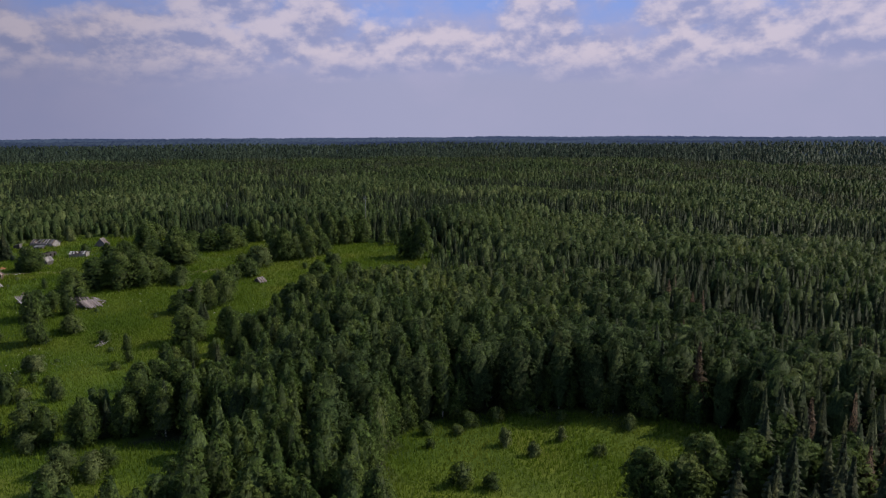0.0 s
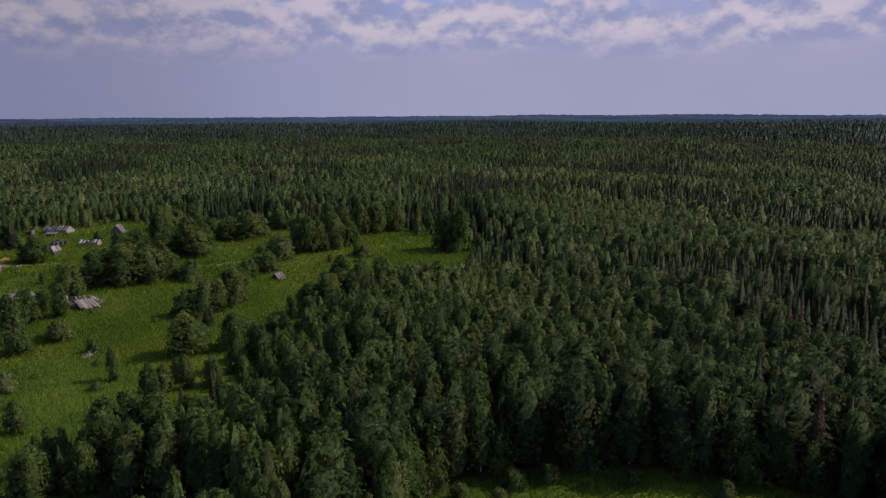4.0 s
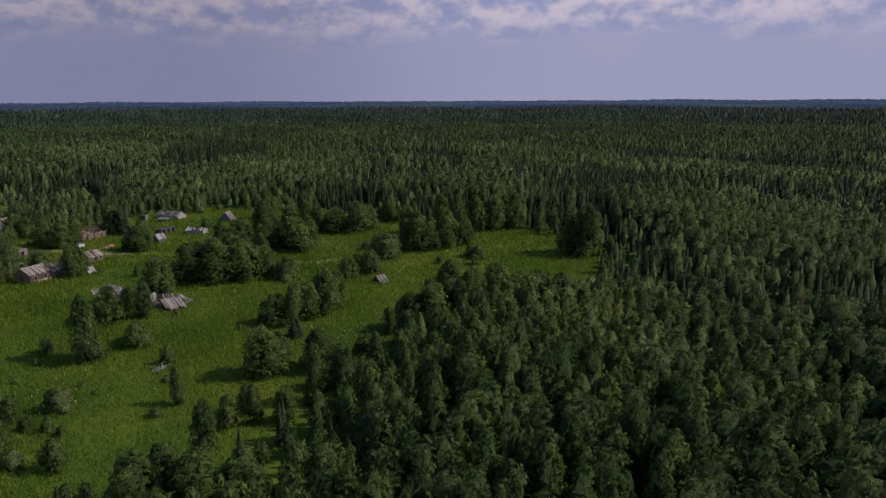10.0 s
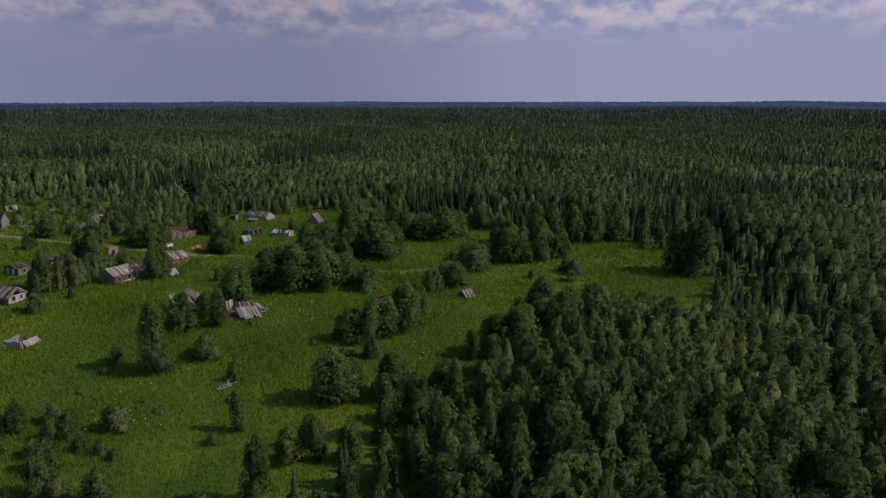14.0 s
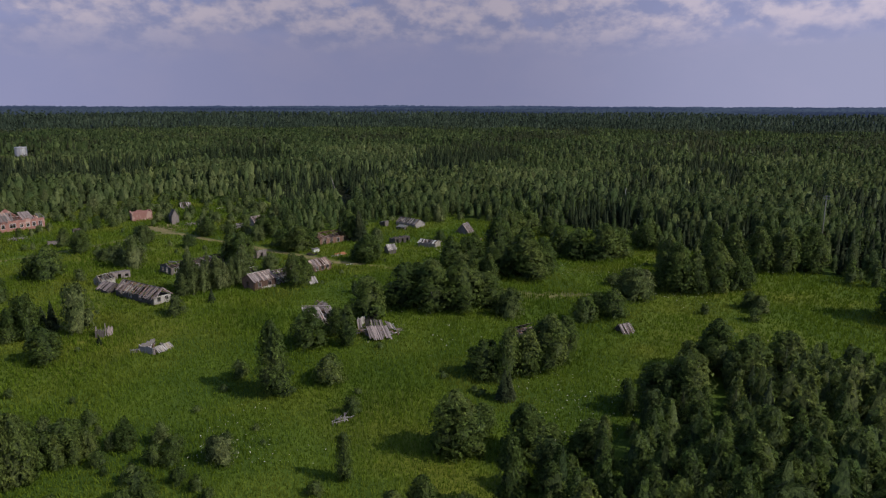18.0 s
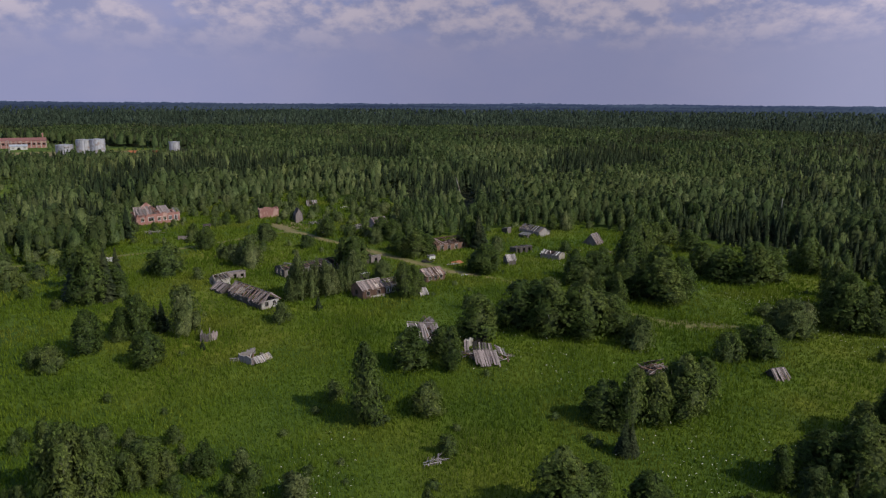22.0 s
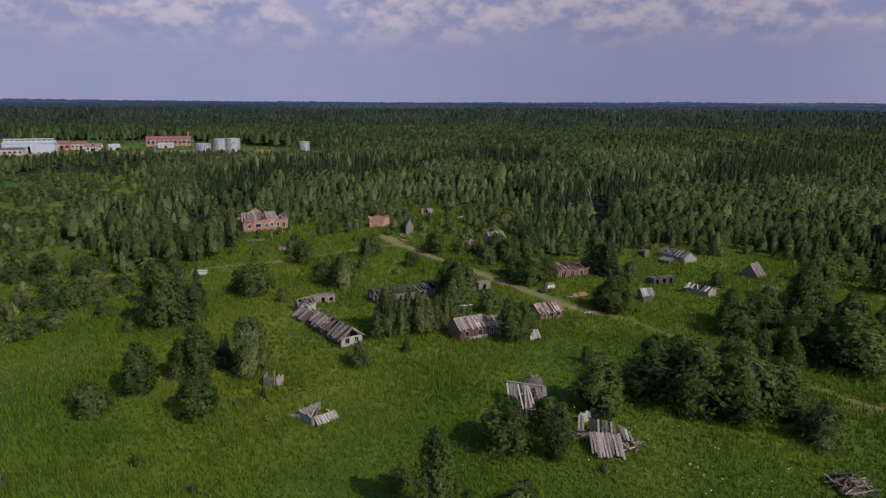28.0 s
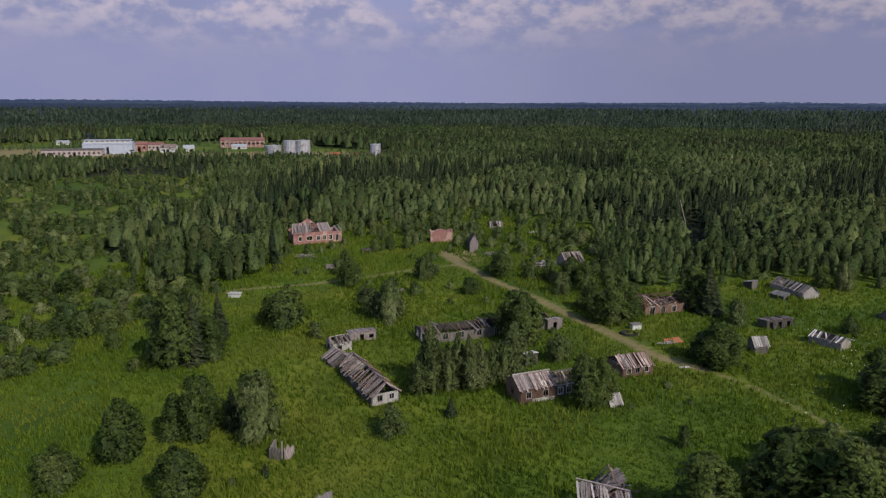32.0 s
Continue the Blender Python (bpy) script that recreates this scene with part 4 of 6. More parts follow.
def lean_shed(name, x, y, angle, long, wide, front, back, label, wall_mat, roof_mat, openings=(), missing=0.05, wild=0.04, category="shed", group="", over=0.2, board=0.28, frame_mat=None):
    """A small shed with a roof that slopes from front to back."""
    ob = thing(name, x, y, angle, label, category, group)
    hx, hy = long / 2, wide / 2
    wall(ob, (-hx, -hy), (hx, -hy), front, wall_mat, openings, frame_mat=frame_mat, thick=0.12)
    wall(ob, (hx, hy), (-hx, hy), back, wall_mat, thick=0.12)
    for sx in (-1, 1):
        bm = bmesh.new()
        v = [bm.verts.new((sx * hx + dx, yy, zz)) for dx in (-0.06, 0.06) for yy, zz in ((-hy, 0), (hy, 0), (hy, back), (-hy, front))]
        for f in ((0, 1, 2, 3), (7, 6, 5, 4), (0, 4, 5, 1), (1, 5, 6, 2), (2, 6, 7, 3), (3, 7, 4, 0)):
            bm.faces.new([v[k] for k in f])
        part("wall", bm, wall_mat, ob)
    slope(ob, (-hx - over, -hy - over, front + 0.08), (hx + over, -hy - over, front + 0.08), (front - back) * (wide + 2 * over) / wide, (0, wide + 2 * over), roof_mat, board, missing, wild)
    return ob


def heap_of_boards(name, x, y, angle, long, wide, high, count, label, materials, panels=(), category="ruin", group=""):
    """A fallen building: boards thrown over one another on a low mound of debris, and roof panels (x, y, z, length, width, turn, tilt) that came down whole."""
    ob = thing(name, x, y, angle, label, category, group)
    bm = bmesh.new()
    rings, sides = ((1.0, -0.1), (0.8, 0.3), (0.5, 0.6), (0.15, 0.75)), 11
    rows = [[bm.verts.new((long / 2 * 0.72 * k * math.cos(6.283 * j / sides) * chance.uniform(0.85, 1.1), wide / 2 * 0.72 * k * math.sin(6.283 * j / sides) * chance.uniform(0.85, 1.1), high * 0.8 * z * chance.uniform(0.6, 1.0))) for j in range(sides)] for k, z in rings]
    for lo, hi in zip(rows, rows[1:]):
        for j in range(sides):
            bm.faces.new((lo[j], lo[(j + 1) % sides], hi[(j + 1) % sides], hi[j]))
    bm.faces.new(rows[-1])
    part("debris", bm, M_DARK, ob, "dark rotten debris")
    for k in range(int(count * 1.7)):
        u, v = chance.uniform(-1, 1), chance.uniform(-1, 1)
        if u * u + v * v > 1.05:
            continue
        z = high * max(0.12, 0.85 * (1 - 0.8 * math.sqrt(u * u + v * v))) + chance.uniform(0, 0.3)
        a = chance.gauss(0.4, 0.7) if k % 3 else chance.gauss(1.9, 0.5)
        s = chance.uniform(1.0, 3.2) * 0.5
        dz = chance.gauss(0, 0.2) * s
        c = Vector((u * long * 0.46, v * wide * 0.46, z))
        d = Vector((math.cos(a) * s, math.sin(a) * s, dz))
        beam("board", chance.choice(materials), ob, c - d, c + d, chance.uniform(0.10, 0.26), 0.05, chance.gauss(0, 0.3))
    for px0, py0, pz0, lg, wd, turn, tilt in panels:
        t, k = math.radians(turn), math.radians(tilt)
        ex, ey = Vector((math.cos(t), math.sin(t), 0)), Vector((-math.sin(t) * math.cos(k), math.cos(t) * math.cos(k), -math.sin(k)))
        p = Vector((px0, py0, pz0))
        n = max(3, round(lg / 0.32))
        for j in range(n):
            if chance.random() < 0.07:
                continue
            a = p + ex * (lg * ((j + 0.5) / n - 0.5))
            s0, s1 = chance.uniform(-0.1, 0.05), chance.uniform(0.9, 1.08)
            beam("board", chance.choice(materials) if chance.random() < 0.25 else materials[0], ob, a + ey * wd * s0, a + ey * wd * s1 + ex * chance.gauss(0, 0.18) + Vector((0, 0, chance.uniform(-0.2, 0.15))), 0.31, 0.05, chance.gauss(0, 0.12))
    return ob


# ---- the village ----
WOODEN = "ruined wooden houses"
# Dark boards paint the shade on the side walls; the end stays limewashed.
long_house = gable_house("long_house", -62.6, 159.6, 145, 15.2, 4.8, 1.9, 1.9, "long low wooden barrack with broken grey plank roof", M_DARK, (M_SILVER, M_SILVER, M_GREY), (0.66, 0.34), 0.3,
            (((0.42, 0.52), (0.66, 0.9)), ((0.34, 0.41), (0.47, 0.54), (0.60, 0.67), (0.72, 0.78), (0.84, 0.92))),
            ((), ((2.5, 0.7, 1.0, 0.9), (6, 0.7, 1.0, 0.9), (10, 0.7, 1.0, 0.9)), (), ((1.3, 0.7, 0.8, 0.9), (3.4, 0.7, 0.8, 0.9))), M_PALE, group=WOODEN, over=0.45, open_end=True, ragged=0.35, end_mat=M_LIME)
for k in range(16):
    u = chance.uniform(-1.5, 7.2)
    beam("loose_board", chance.choice((M_SILVER, M_GREY, M_BROWN)), long_house, (u, chance.uniform(0.2, 1.0), chance.uniform(2.8, 3.5)), (u + chance.gauss(0.6, 0.7), chance.uniform(1.8, 2.7), chance.uniform(1.3, 2.2)), 0.22, 0.05, chance.gauss(0, 0.3))
beam("gable_board", M_SILVER, long_house, (-7.9, 0, 3.85), (-7.9, 2.75, 1.75), 0.08, 0.24)
beam("gable_board", M_SILVER, long_house, (-7.9, 0, 3.85), (-7.9, -2.75, 1.75), 0.08, 0.24)
gable_house("outbuilding", -73.4, 166.2, 150, 4.4, 4.4, 0.9, 1.3, "sunken outbuilding with sagging grey plank roof", M_DARK, M_SILVER, (0.05, 0.1), 0.12, group=WOODEN, category="shed")
gable_house("small_house", -77.2, 171.6, 60, 4.0, 3.2, 1.9, 1.1, "small whitewashed hut with a broken roof", M_LIME, M_DARK, (0.45, 0.5), 0.2, openings=(((1.4, 0.6, 0.7, 0.8),), (), (), ((1.2, 0.7, 0.6, 0.7),)), frame_mat=M_DARK, group=WOODEN)
lean_shed("plank_shed", -77.0, 179.2, 47, 5.4, 3.4, 2.0, 1.5, "grey plank shed with a flat board roof and dark doorway", M_GREY, (M_GREY, M_SILVER), ((2.4, 0, 0.9, 1.5), (4.4, 0.5, 0.9, 0.8)), 0.04, group="plank sheds")

corner_house = gable_house("corner_house", -36.2, 168.8, 47, 6.4, 5.4, 2.5, 1.5, "brown boarded house with faded half-bare plank roof", M_BROWN, M_SILVER, (0.02, 0.3), 0.06, (((0.40, 1.0),), ((0.5, 0.8),)),
            (((1.5, 0.9, 0.8, 1.0), (4.6, 0.9, 0.9, 1.0)), (), (), ((2.5, 0.9, 0.9, 1.1),)), M_GREY, group=WOODEN, board=0.34)
slope(corner_house, (-0.7, 0, 4.0), (3.5, 0, 4.0), 1.62, (0, -2.95), (M_BARE, M_BARE, M_PINK, M_SILVER), 0.24, 0.05, 0.07)
for k in range(7):
    u = chance.uniform(0.0, 3.2)
    beam("loose_board", M_BARE, corner_house, (u, -1.6 - chance.random(), 3.2), (u + chance.gauss(0, 0.5), -2.9, 2.55), 0.3, 0.04)
beam("ridge_strip", M_LIME, corner_house, (-3.4, 0.1, 4.1), (3.6, 0.15, 4.12), 0.35, 0.08)
block("plinth", M_LIME, corner_house, (4.2, 0.2, 0.6), (1.0, -2.85, 0.4))
wing = gable_house("burnt_wing", -30.8, 174.8, 47, 9.0, 5.0, 2.1, 1.5, "roofless dark wing of a barrack with white window frames", M_DARK, (M_SILVER, M_LIME, M_DARK), (0.55, 0.45), 0.25, (((0.0, 0.12), (0.3, 0.8)), ((0.35, 0.7),)),
            (((0.8, 0.6, 0.9, 1.1), (2.4, 0.6, 0.9, 1.1), (5.5, 0.6, 0.9, 1.1)), (), (), ()), M_WHITE, group=WOODEN, ragged=0.7)
beam("wall_plate", M_LIME, wing, (-4.5, 2.4, 2.2), (4.4, 2.5, 2.3), 0.35, 0.14)
beam("wall_plate", M_LIME, wing, (-4.4, -2.4, 2.0), (-0.6, -2.5, 2.2), 0.3, 0.14)
end_house = gable_house("end_house", -23.6, 187.2, 45, 6.2, 5.2, 2.0, 1.4, "ruined wooden house with a pale peeling plank roof", M_BROWN, (M_PINK, M_SILVER, M_BARE, M_BROWN), (0.08, 0.25), 0.12, (((0.46, 0.53),), ()),
            (((1.2, 0.7, 0.8, 0.9), (3.0, 0.7, 0.8, 0.9), (4.8, 0.7, 0.8, 0.9)), (), (), ()), M_PALE, group=WOODEN, open_end=True)
slope(end_house, (-1.6, -1.2, 3.2), (-1.6, 1.2, 3.2), 1.3, (-2.0, 0), (M_SILVER, M_PINK), 0.3, 0.1, 0.12)
gable_house("barrack", -55.8, 194.4, 47.5, 29.0, 6.0, 2.3, 0.7, "long grey barrack with a collapsed roof behind aspens", M_DARK, (M_FELT, M_DARK, M_BROWN), (0.72, 0.76), 0.45, (((0.12, 0.22), (0.5, 0.62)), ((0.3, 0.45),)),
            (((1.6, 0.8, 1.2, 1.2), (4.5, 0.8, 1.0, 1.2), (8, 0.8, 1.0, 1.2), (12, 0.8, 1.0, 1.2), (16, 0, 1.0, 2.0), (20, 0.8, 1.0, 1.2), (24, 0.8, 1.0, 1.2)), (), (), ((1.6, 0.6, 1.2, 1.3), (4.0, 0.4, 1.0, 1.6))), M_PALE, group=WOODEN, ragged=0.9, board=0.4)
lean_shed("porch_shed", -41.4, 182.2, 50, 2.6, 2.2, 2.3, 1.9, "small shed with a pale flat roof in the thicket", M_DARK, M_WHITE, ((1.2, 0, 0.8, 1.7),), 0.0, group="plank sheds")
lean_shed("porch_shed", -43.8, 203.6, 47, 3.4, 2.6, 2.5, 2.0, "small grey shed with a pale board roof by the track", M_GREY, M_PALE, ((1.7, 0, 0.9, 1.8),), 0.05, group="plank sheds")
booth = thing("roof_panel", -22.6, 171.2, 40, "fallen pale sheet roof leaning in the grass", "ruin")
slope(booth, (-1.2, 0.7, 1.9), (1.2, 0.7, 1.9), 1.5, (0, -1.6), M_PALE, 0.3, 0.0, 0.02)
slope(booth, (-1.2, 0.7, 1.9), (1.2, 0.7, 1.9), 1.7, (0, 0.6), M_DARK, 0.3, 0.2, 0.04)
for bx in (-1.0, 1.0):
    beam("post", M_DARK, booth, (bx, 0.6, 0), (bx, 0.6, 1.9), 0.1, 0.1)

gable_house("barn", -24.6, 231.2, 46, 17.0, 8.0, 2.7, 1.3, "burnt-out barn with bare rafters and fallen boards", M_BROWN, (M_PINK, M_BARE, M_BROWN, M_BROWN), (0.82, 0.74), 0.75, (((0.35, 0.66),), ((0.3, 0.6),)),
            (((2, 0, 1.3, 2.2), (5, 0.6, 1.1, 1.4), (8, 0.6, 1.1, 1.4), (11, 0.6, 1.1, 1.4), (14.5, 0.6, 1.1, 1.4)), (), (), ((2.5, 0.8, 1.2, 1.4), (5.5, 0.8, 1.2, 1.4))), M_PALE, group=WOODEN, ragged=1.5)
heap_of_boards("fallen_boards", -23.4, 232.0, 46, 16, 7.6, 3.4, 130, "heap of broken brown boards inside the barn", (M_BROWN, M_PINK, M_BARE, M_BROWN))
gable_house("grey_house", 2.9, 257.6, 135, 10.8, 5.0, 1.7, 1.5, "grey plank house with gaps in its dark roof", M_GREY, (M_FELT, M_DARK, M_FELT, M_DARK, M_PALE), (0.3, 0.24), 0.16, (((0.22, 0.3), (0.62, 0.7)), ((0.2, 0.28), (0.45, 0.52), (0.70, 0.80))),
            end_mat=M_PALE, group=WOODEN, board=0.35)
lean_shed("low_shed", -0.2, 251.8, 150, 3.6, 2.6, 1.4, 1.0, "low dark shed beside the grey house", M_DARK, M_FELT, group="plank sheds")
lean_shed("outhouse", -7.4, 259.0, 60, 2.6, 2.4, 2.3, 1.7, "weathered outhouse with a pale roof by the forest", M_DARK, M_PALE, group="plank sheds")
dark_row = lean_shed("shed_row", -0.6, 228.0, 42, 6.8, 3.0, 2.2, 1.8, "row of dark plank sheds with stepped board roofs", M_DARK, (M_GREY, M_DARK), ((1.1, 0, 0.9, 1.7), (3.4, 0, 0.9, 1.7), (5.6, 0, 0.9, 1.7)), 0.2, 0.12, group="plank sheds")
for k in (-1.2, 1.1):
    block("partition", M_DARK, dark_row, (0.14, 3.2, 2.2), (k, -0.05, 1.1))
gable_house("white_gabled_shed", 9.6, 219.2, 151, 6.4, 3.8, 1.7, 0.8, "grey shed with a pale end wall and patched roof", M_GREY, (M_PALE, M_SILVER, M_FELT, M_WHITE), (0.2, 0.35), 0.24, (((0.3, 0.38),), ((0.4, 0.6),)), end_mat=M_LIME, group="plank sheds", category="shed")
gable_house("hut", -3.2, 209.2, 30, 2.6, 3.0, 1.7, 1.4, "small hut with a bright board roof beside a bush", M_DARK, M_PALE, (0.0, 0.1), 0.04, group="plank sheds", category="hut", rafters=False)
gable_house("tent_roof_hut", 23.6, 246.0, 60, 4.2, 5.0, 0.9, 3.0, "steep-roofed plank hut standing alone in the meadow", M_GREY, M_GREY, (0.04, 0.06), 0.05, openings=((), (), ((2.2, 0, 1.0, 1.5),), ()), group="plank sheds", category="hut")
gable_house("tent_roof_hut", 50.8, 135.6, 25, 2.6, 3.2, 0.3, 1.5, "collapsed hut with a steep pale plank roof", M_DARK, M_GREY, (0.12, 0.05), 0.12, openings=((), (), (), ((1.6, 0, 1.2, 1.3),)), group="plank sheds", category="hut")

open_box = thing("roofless_hut", -48.6, 128.2, 66, "roofless pale plank hut sunk in tall grass", "ruin")
wall(open_box, (-2.1, -1.9), (2.1, -1.9), 1.3, M_SILVER, ragged=0.7, thick=0.24)
wall(open_box, (2.1, 1.9), (-2.1, 1.9), 1.75, M_PALE, ragged=0.6, thick=0.24)
wall(open_box, (-2.1, 1.78), (-2.1, -1.78), 1.7, M_PALE, ragged=0.4, thick=0.24)
wall(open_box, (2.1, -1.78), (2.1, 0.6), 1.2, M_SILVER, ragged=0.7, thick=0.24)
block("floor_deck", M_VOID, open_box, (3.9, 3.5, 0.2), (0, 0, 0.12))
slope(open_box, (-1.9, -1.95, 1.5), (2.2, -1.95, 1.4), 1.2, (0.1, -1.1), (M_PALE, M_LIME), 0.3, 0.05, 0.06)
for k in range(8):
    beam("board", chance.choice((M_PALE, M_BROWN, M_GREY)), open_box, (chance.uniform(-1.6, 0), chance.uniform(-1.4, 1.5), 0.4), (chance.uniform(0, 1.8), chance.uniform(-1.5, 1.6), chance.uniform(0.5, 1.5)), 0.2, 0.05)
for k in range(7):
    beam("picket", M_PALE, open_box, (-2.3 - 0.18 * k, 1.7 + 0.18 * k, 0), (-2.3 - 0.18 * k, 1.7 + 0.18 * k, 0.9), 0.12, 0.06)
beam("rail", M_PALE, open_box, (-2.2, 1.6, 0.7), (-3.5, 2.9, 0.75), 0.06, 0.12)

fallen_barn = heap_of_boards("fallen_barn", -16.0, 144.0, 115, 12.5, 6.0, 2.0, 62, "collapsed barn of silvery boards overgrown by bushes", (M_SILVER, M_PALE, M_BROWN), ((3.6, -1.4, 2.9, 3.2, 3.2, 10, 30), (-2.4, 0.6, 1.6, 3.0, 2.6, 85, 25)))
barn_turn = Matrix.Rotation(math.radians(-115), 3, "Z")
barn_ridge = [barn_turn @ Vector((px_ + 16.0, py_ - 144.0, 3.3)) for px_, py_ in ((-21.0, 143.2), (-14.4, 143.4))]
barn_run = barn_turn @ Vector((2.2, -5.4, 0))
slope(fallen_barn, barn_ridge[0], barn_ridge[1], 2.3, (barn_run.x, barn_run.y), (M_SILVER, M_GREY, M_SILVER, M_PALE), 0.3, 0.16, 0.34, ((0.30, 0.36), (0.62, 0.66)))
beam("ridge_board", M_SILVER, fallen_barn, barn_ridge[0] + Vector((0, 0, 0.12)), barn_ridge[1] + Vector((0, 0, 0.12)), 0.28, 0.06)
for u in (2.2, 3.6, 5.0):
    beam("truss", M_SILVER, fallen_barn, (u, -2.2, 0.4), (u, 0.1, 3.2), 0.14, 0.16)
    beam("truss", M_SILVER, fallen_barn, (u, 2.2, 0.4), (u, 0.1, 3.2), 0.14, 0.16)
beam("ridge_beam", M_BROWN, fallen_barn, (1.8, 0.1, 3.2), (5.4, 0.0, 3.1), 0.16, 0.16)
fallen_house = heap_of_boards("fallen_house", -3.6, 135.4, 0, 11.0, 7.0, 1.3, 46, "collapsed log house with whole roof panels on the ground", (M_SILVER, M_PALE, M_BROWN))
slope(fallen_house, (-2.2, -1.6, 1.9), (2.5, -0.3, 1.7), 1.6, (1.3, -3.9), (M_SILVER, M_SILVER, M_GREY), 0.3, 0.04, 0.09)
# Dark boards set in for the shaded inside of the fallen house.
slope(fallen_house, (-4.5, 2.6, 2.2), (1.0, 2.6, 2.0), 1.1, (0.7, -3.0), (M_DARK, M_VOID, M_DARK, M_GREY), 0.32, 0.08, 0.14)
slope(fallen_house, (1.6, 2.2, 1.9), (3.4, 1.4, 1.5), 0.9, (0.9, -2.2), (M_PALE, M_SILVER), 0.3, 0.1, 0.15)
stub = thing("log_wall_stub", -6.8, 140.2, 40, "white boarded wall stub with near-black logs", "ruin")
wall(stub, (-1.6, 0), (0.4, 0), 2.0, M_LIME, ragged=0.5)
wall(stub, (0.5, 0.2), (4.6, 0.6), 1.9, M_VOID, ragged=0.6)
heap_of_boards("fallen_shed", 28.8, 134.6, 20, 6.5, 5, 1.9, 38, "heap of dark grey boards between birch trees", (M_GREY, M_BROWN), ((0.3, 0.6, 2.3, 4.0, 3.0, 10, 32),))
heap_of_boards("fallen_logs", -7.4, 98.4, 30, 3.0, 1.6, 0.6, 9, "few grey logs lying under a bush", (M_PALE, M_GREY), category="logs")
ragged_hut = thing("broken_hut", -62.4, 136.6, 30, "broken standing plank walls of a tiny hut", "ruin")
wall(ragged_hut, (-1.7, -0.6), (0.0, -1.2), 2.2, M_DARK, ragged=0.9)
wall(ragged_hut, (0.5, -1.2), (1.8, -0.4), 2.3, M_SILVER, ragged=0.9)
wall(ragged_hut, (-1.6, -0.5), (-1.2, 1.8), 2.0, M_DARK, ragged=0.6)
beam("post", M_GREY, ragged_hut, (0.2, -1.3, 0), (0.3, -1.3, 3.1), 0.16, 0.16)

sign = thing("board_stack", -14.7, 192.6, 30, "two white boards lying on the grass", "boards")
for k in range(2):
    beam("board", M_WHITE, sign, (-1.0 + 0.1 * k, 0.35 * k, 0.25), (1.0, 0.1 + 0.35 * k, 0.28), 0.32, 0.06)
chest = thing("white_box", -27.4, 211.0, 40, "white box hut with a flat lid by the track", "box")
block("body", M_WHITE, chest, (2.1, 1.3, 1.15), (0, 0, 0.6))
block("lid", M_PALE, chest, (2.4, 1.6, 0.1), (0, 0, 1.25))
ring = thing("earth_ring", -27.8, 206.6, 0, "ring of dark charred earth and tyres beside the track", "fire pit")
bm = bmesh.new()
loops = []
for j in range(18):
    a = 6.283 * j / 18
    loops.append([bm.verts.new(((1.6 + dx * chance.uniform(0.8, 1.2)) * math.cos(a), (1.2 + dx) * math.sin(a), z)) for dx, z in ((-0.4, 0.08), (-0.12, 0.5), (0.2, 0.5), (0.45, 0.08))])
for lo, hi in zip(loops, loops[1:] + loops[:1]):
    for k in range(3):
        bm.faces.new((lo[k], lo[k + 1], hi[k + 1], hi[k]))
part("rim", bm, M_VOID, ring)
scrap = thing("scrap_heap", -19.6, 204.6, 25, "rusty sheet and white boards lying in the grass", "scrap")
block("rusty_sheet", M_RUST, scrap, (3.6, 2.4, 0.08), (1.2, 0.8, 0.35), (6, -5, 10))
for k in range(5):
    beam("board", M_PALE, scrap, (-2.6 + 0.5 * k, -0.8 + 0.3 * k, 0.3), (-0.6 + 0.6 * k, -1.6 + 0.3 * k, 0.4), 0.3, 0.06)

# ---- the brick ruins behind ----
brick = thing("brick_ruin", -146.6, 254.8, 47.5, "roofless red brick school with white window surrounds", "brick house")
arch = [(c, 1.2, 1.0, 1.5) for c in (2.0, 8.2, 10.3, 12.4)] + [(5.2, 1.3, 1.9, 1.4), (14.6, 0.8, 1.0, 2.0)]
wall(brick, (-8, -6), (8, -6), 3.9, M_BRICK, arch, 0.4, M_WHITE)
wall(brick, (8, -6), (8, 6), 3.9, M_BRICK, [(3, 1.2, 1.1, 1.5), (6.5, 1.2, 1.1, 1.5)], 0.4, M_WHITE, ragged=1.2)
wall(brick, (8, 6), (-8, 6), 3.9, M_BRICK, (), 0.4, ragged=1.0)
wall(brick, (-8, 6), (-8, -6), 3.4, M_BRICK, [(3, 1.0, 1.4, 1.6), (7, 0, 2.0, 2.4)], 0.4, ragged=0.6)
wall(brick, (-5.5, 3.5), (2, 3.5), 4.4, M_BRICK, [(3.7, 2.2, 1.0, 1.2)], 0.4, gable=2.9)
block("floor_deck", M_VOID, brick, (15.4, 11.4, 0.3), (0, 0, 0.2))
slope(brick, (-7.5, 0.5, 6.2), (-1, 0.5, 6.2), 2.6, (-0.6, -6.2), (M_SILVER, M_GREY, M_PINK), 0.45, 0.1, 0.2)
slope(brick, (-7.6, -1.6, 5.6), (-2.4, -1.6, 5.6), 1.9, (-0.4, -4.9), (M_SILVER, M_GREY, M_DARK), 0.4, 0.14, 0.18)
slope(brick, (0.5, -1.2, 6.3), (4.4, -1.2, 6.3), 2.3, (0.4, -4.8), M_SILVER, 0.4, 0.02, 0.05)
slope(brick, (-6.5, 1.5, 6.0), (3, 1.5, 6.0), 2.0, (0.5, 4.5), M_FELT, 0.5, 0.4, 0.3)
slope(brick, (6.0, -3.0, 5.4), (8.2, -3.0, 5.4), 1.4, (0.3, -3.0), M_FELT, 0.4, 0.3, 0.2)
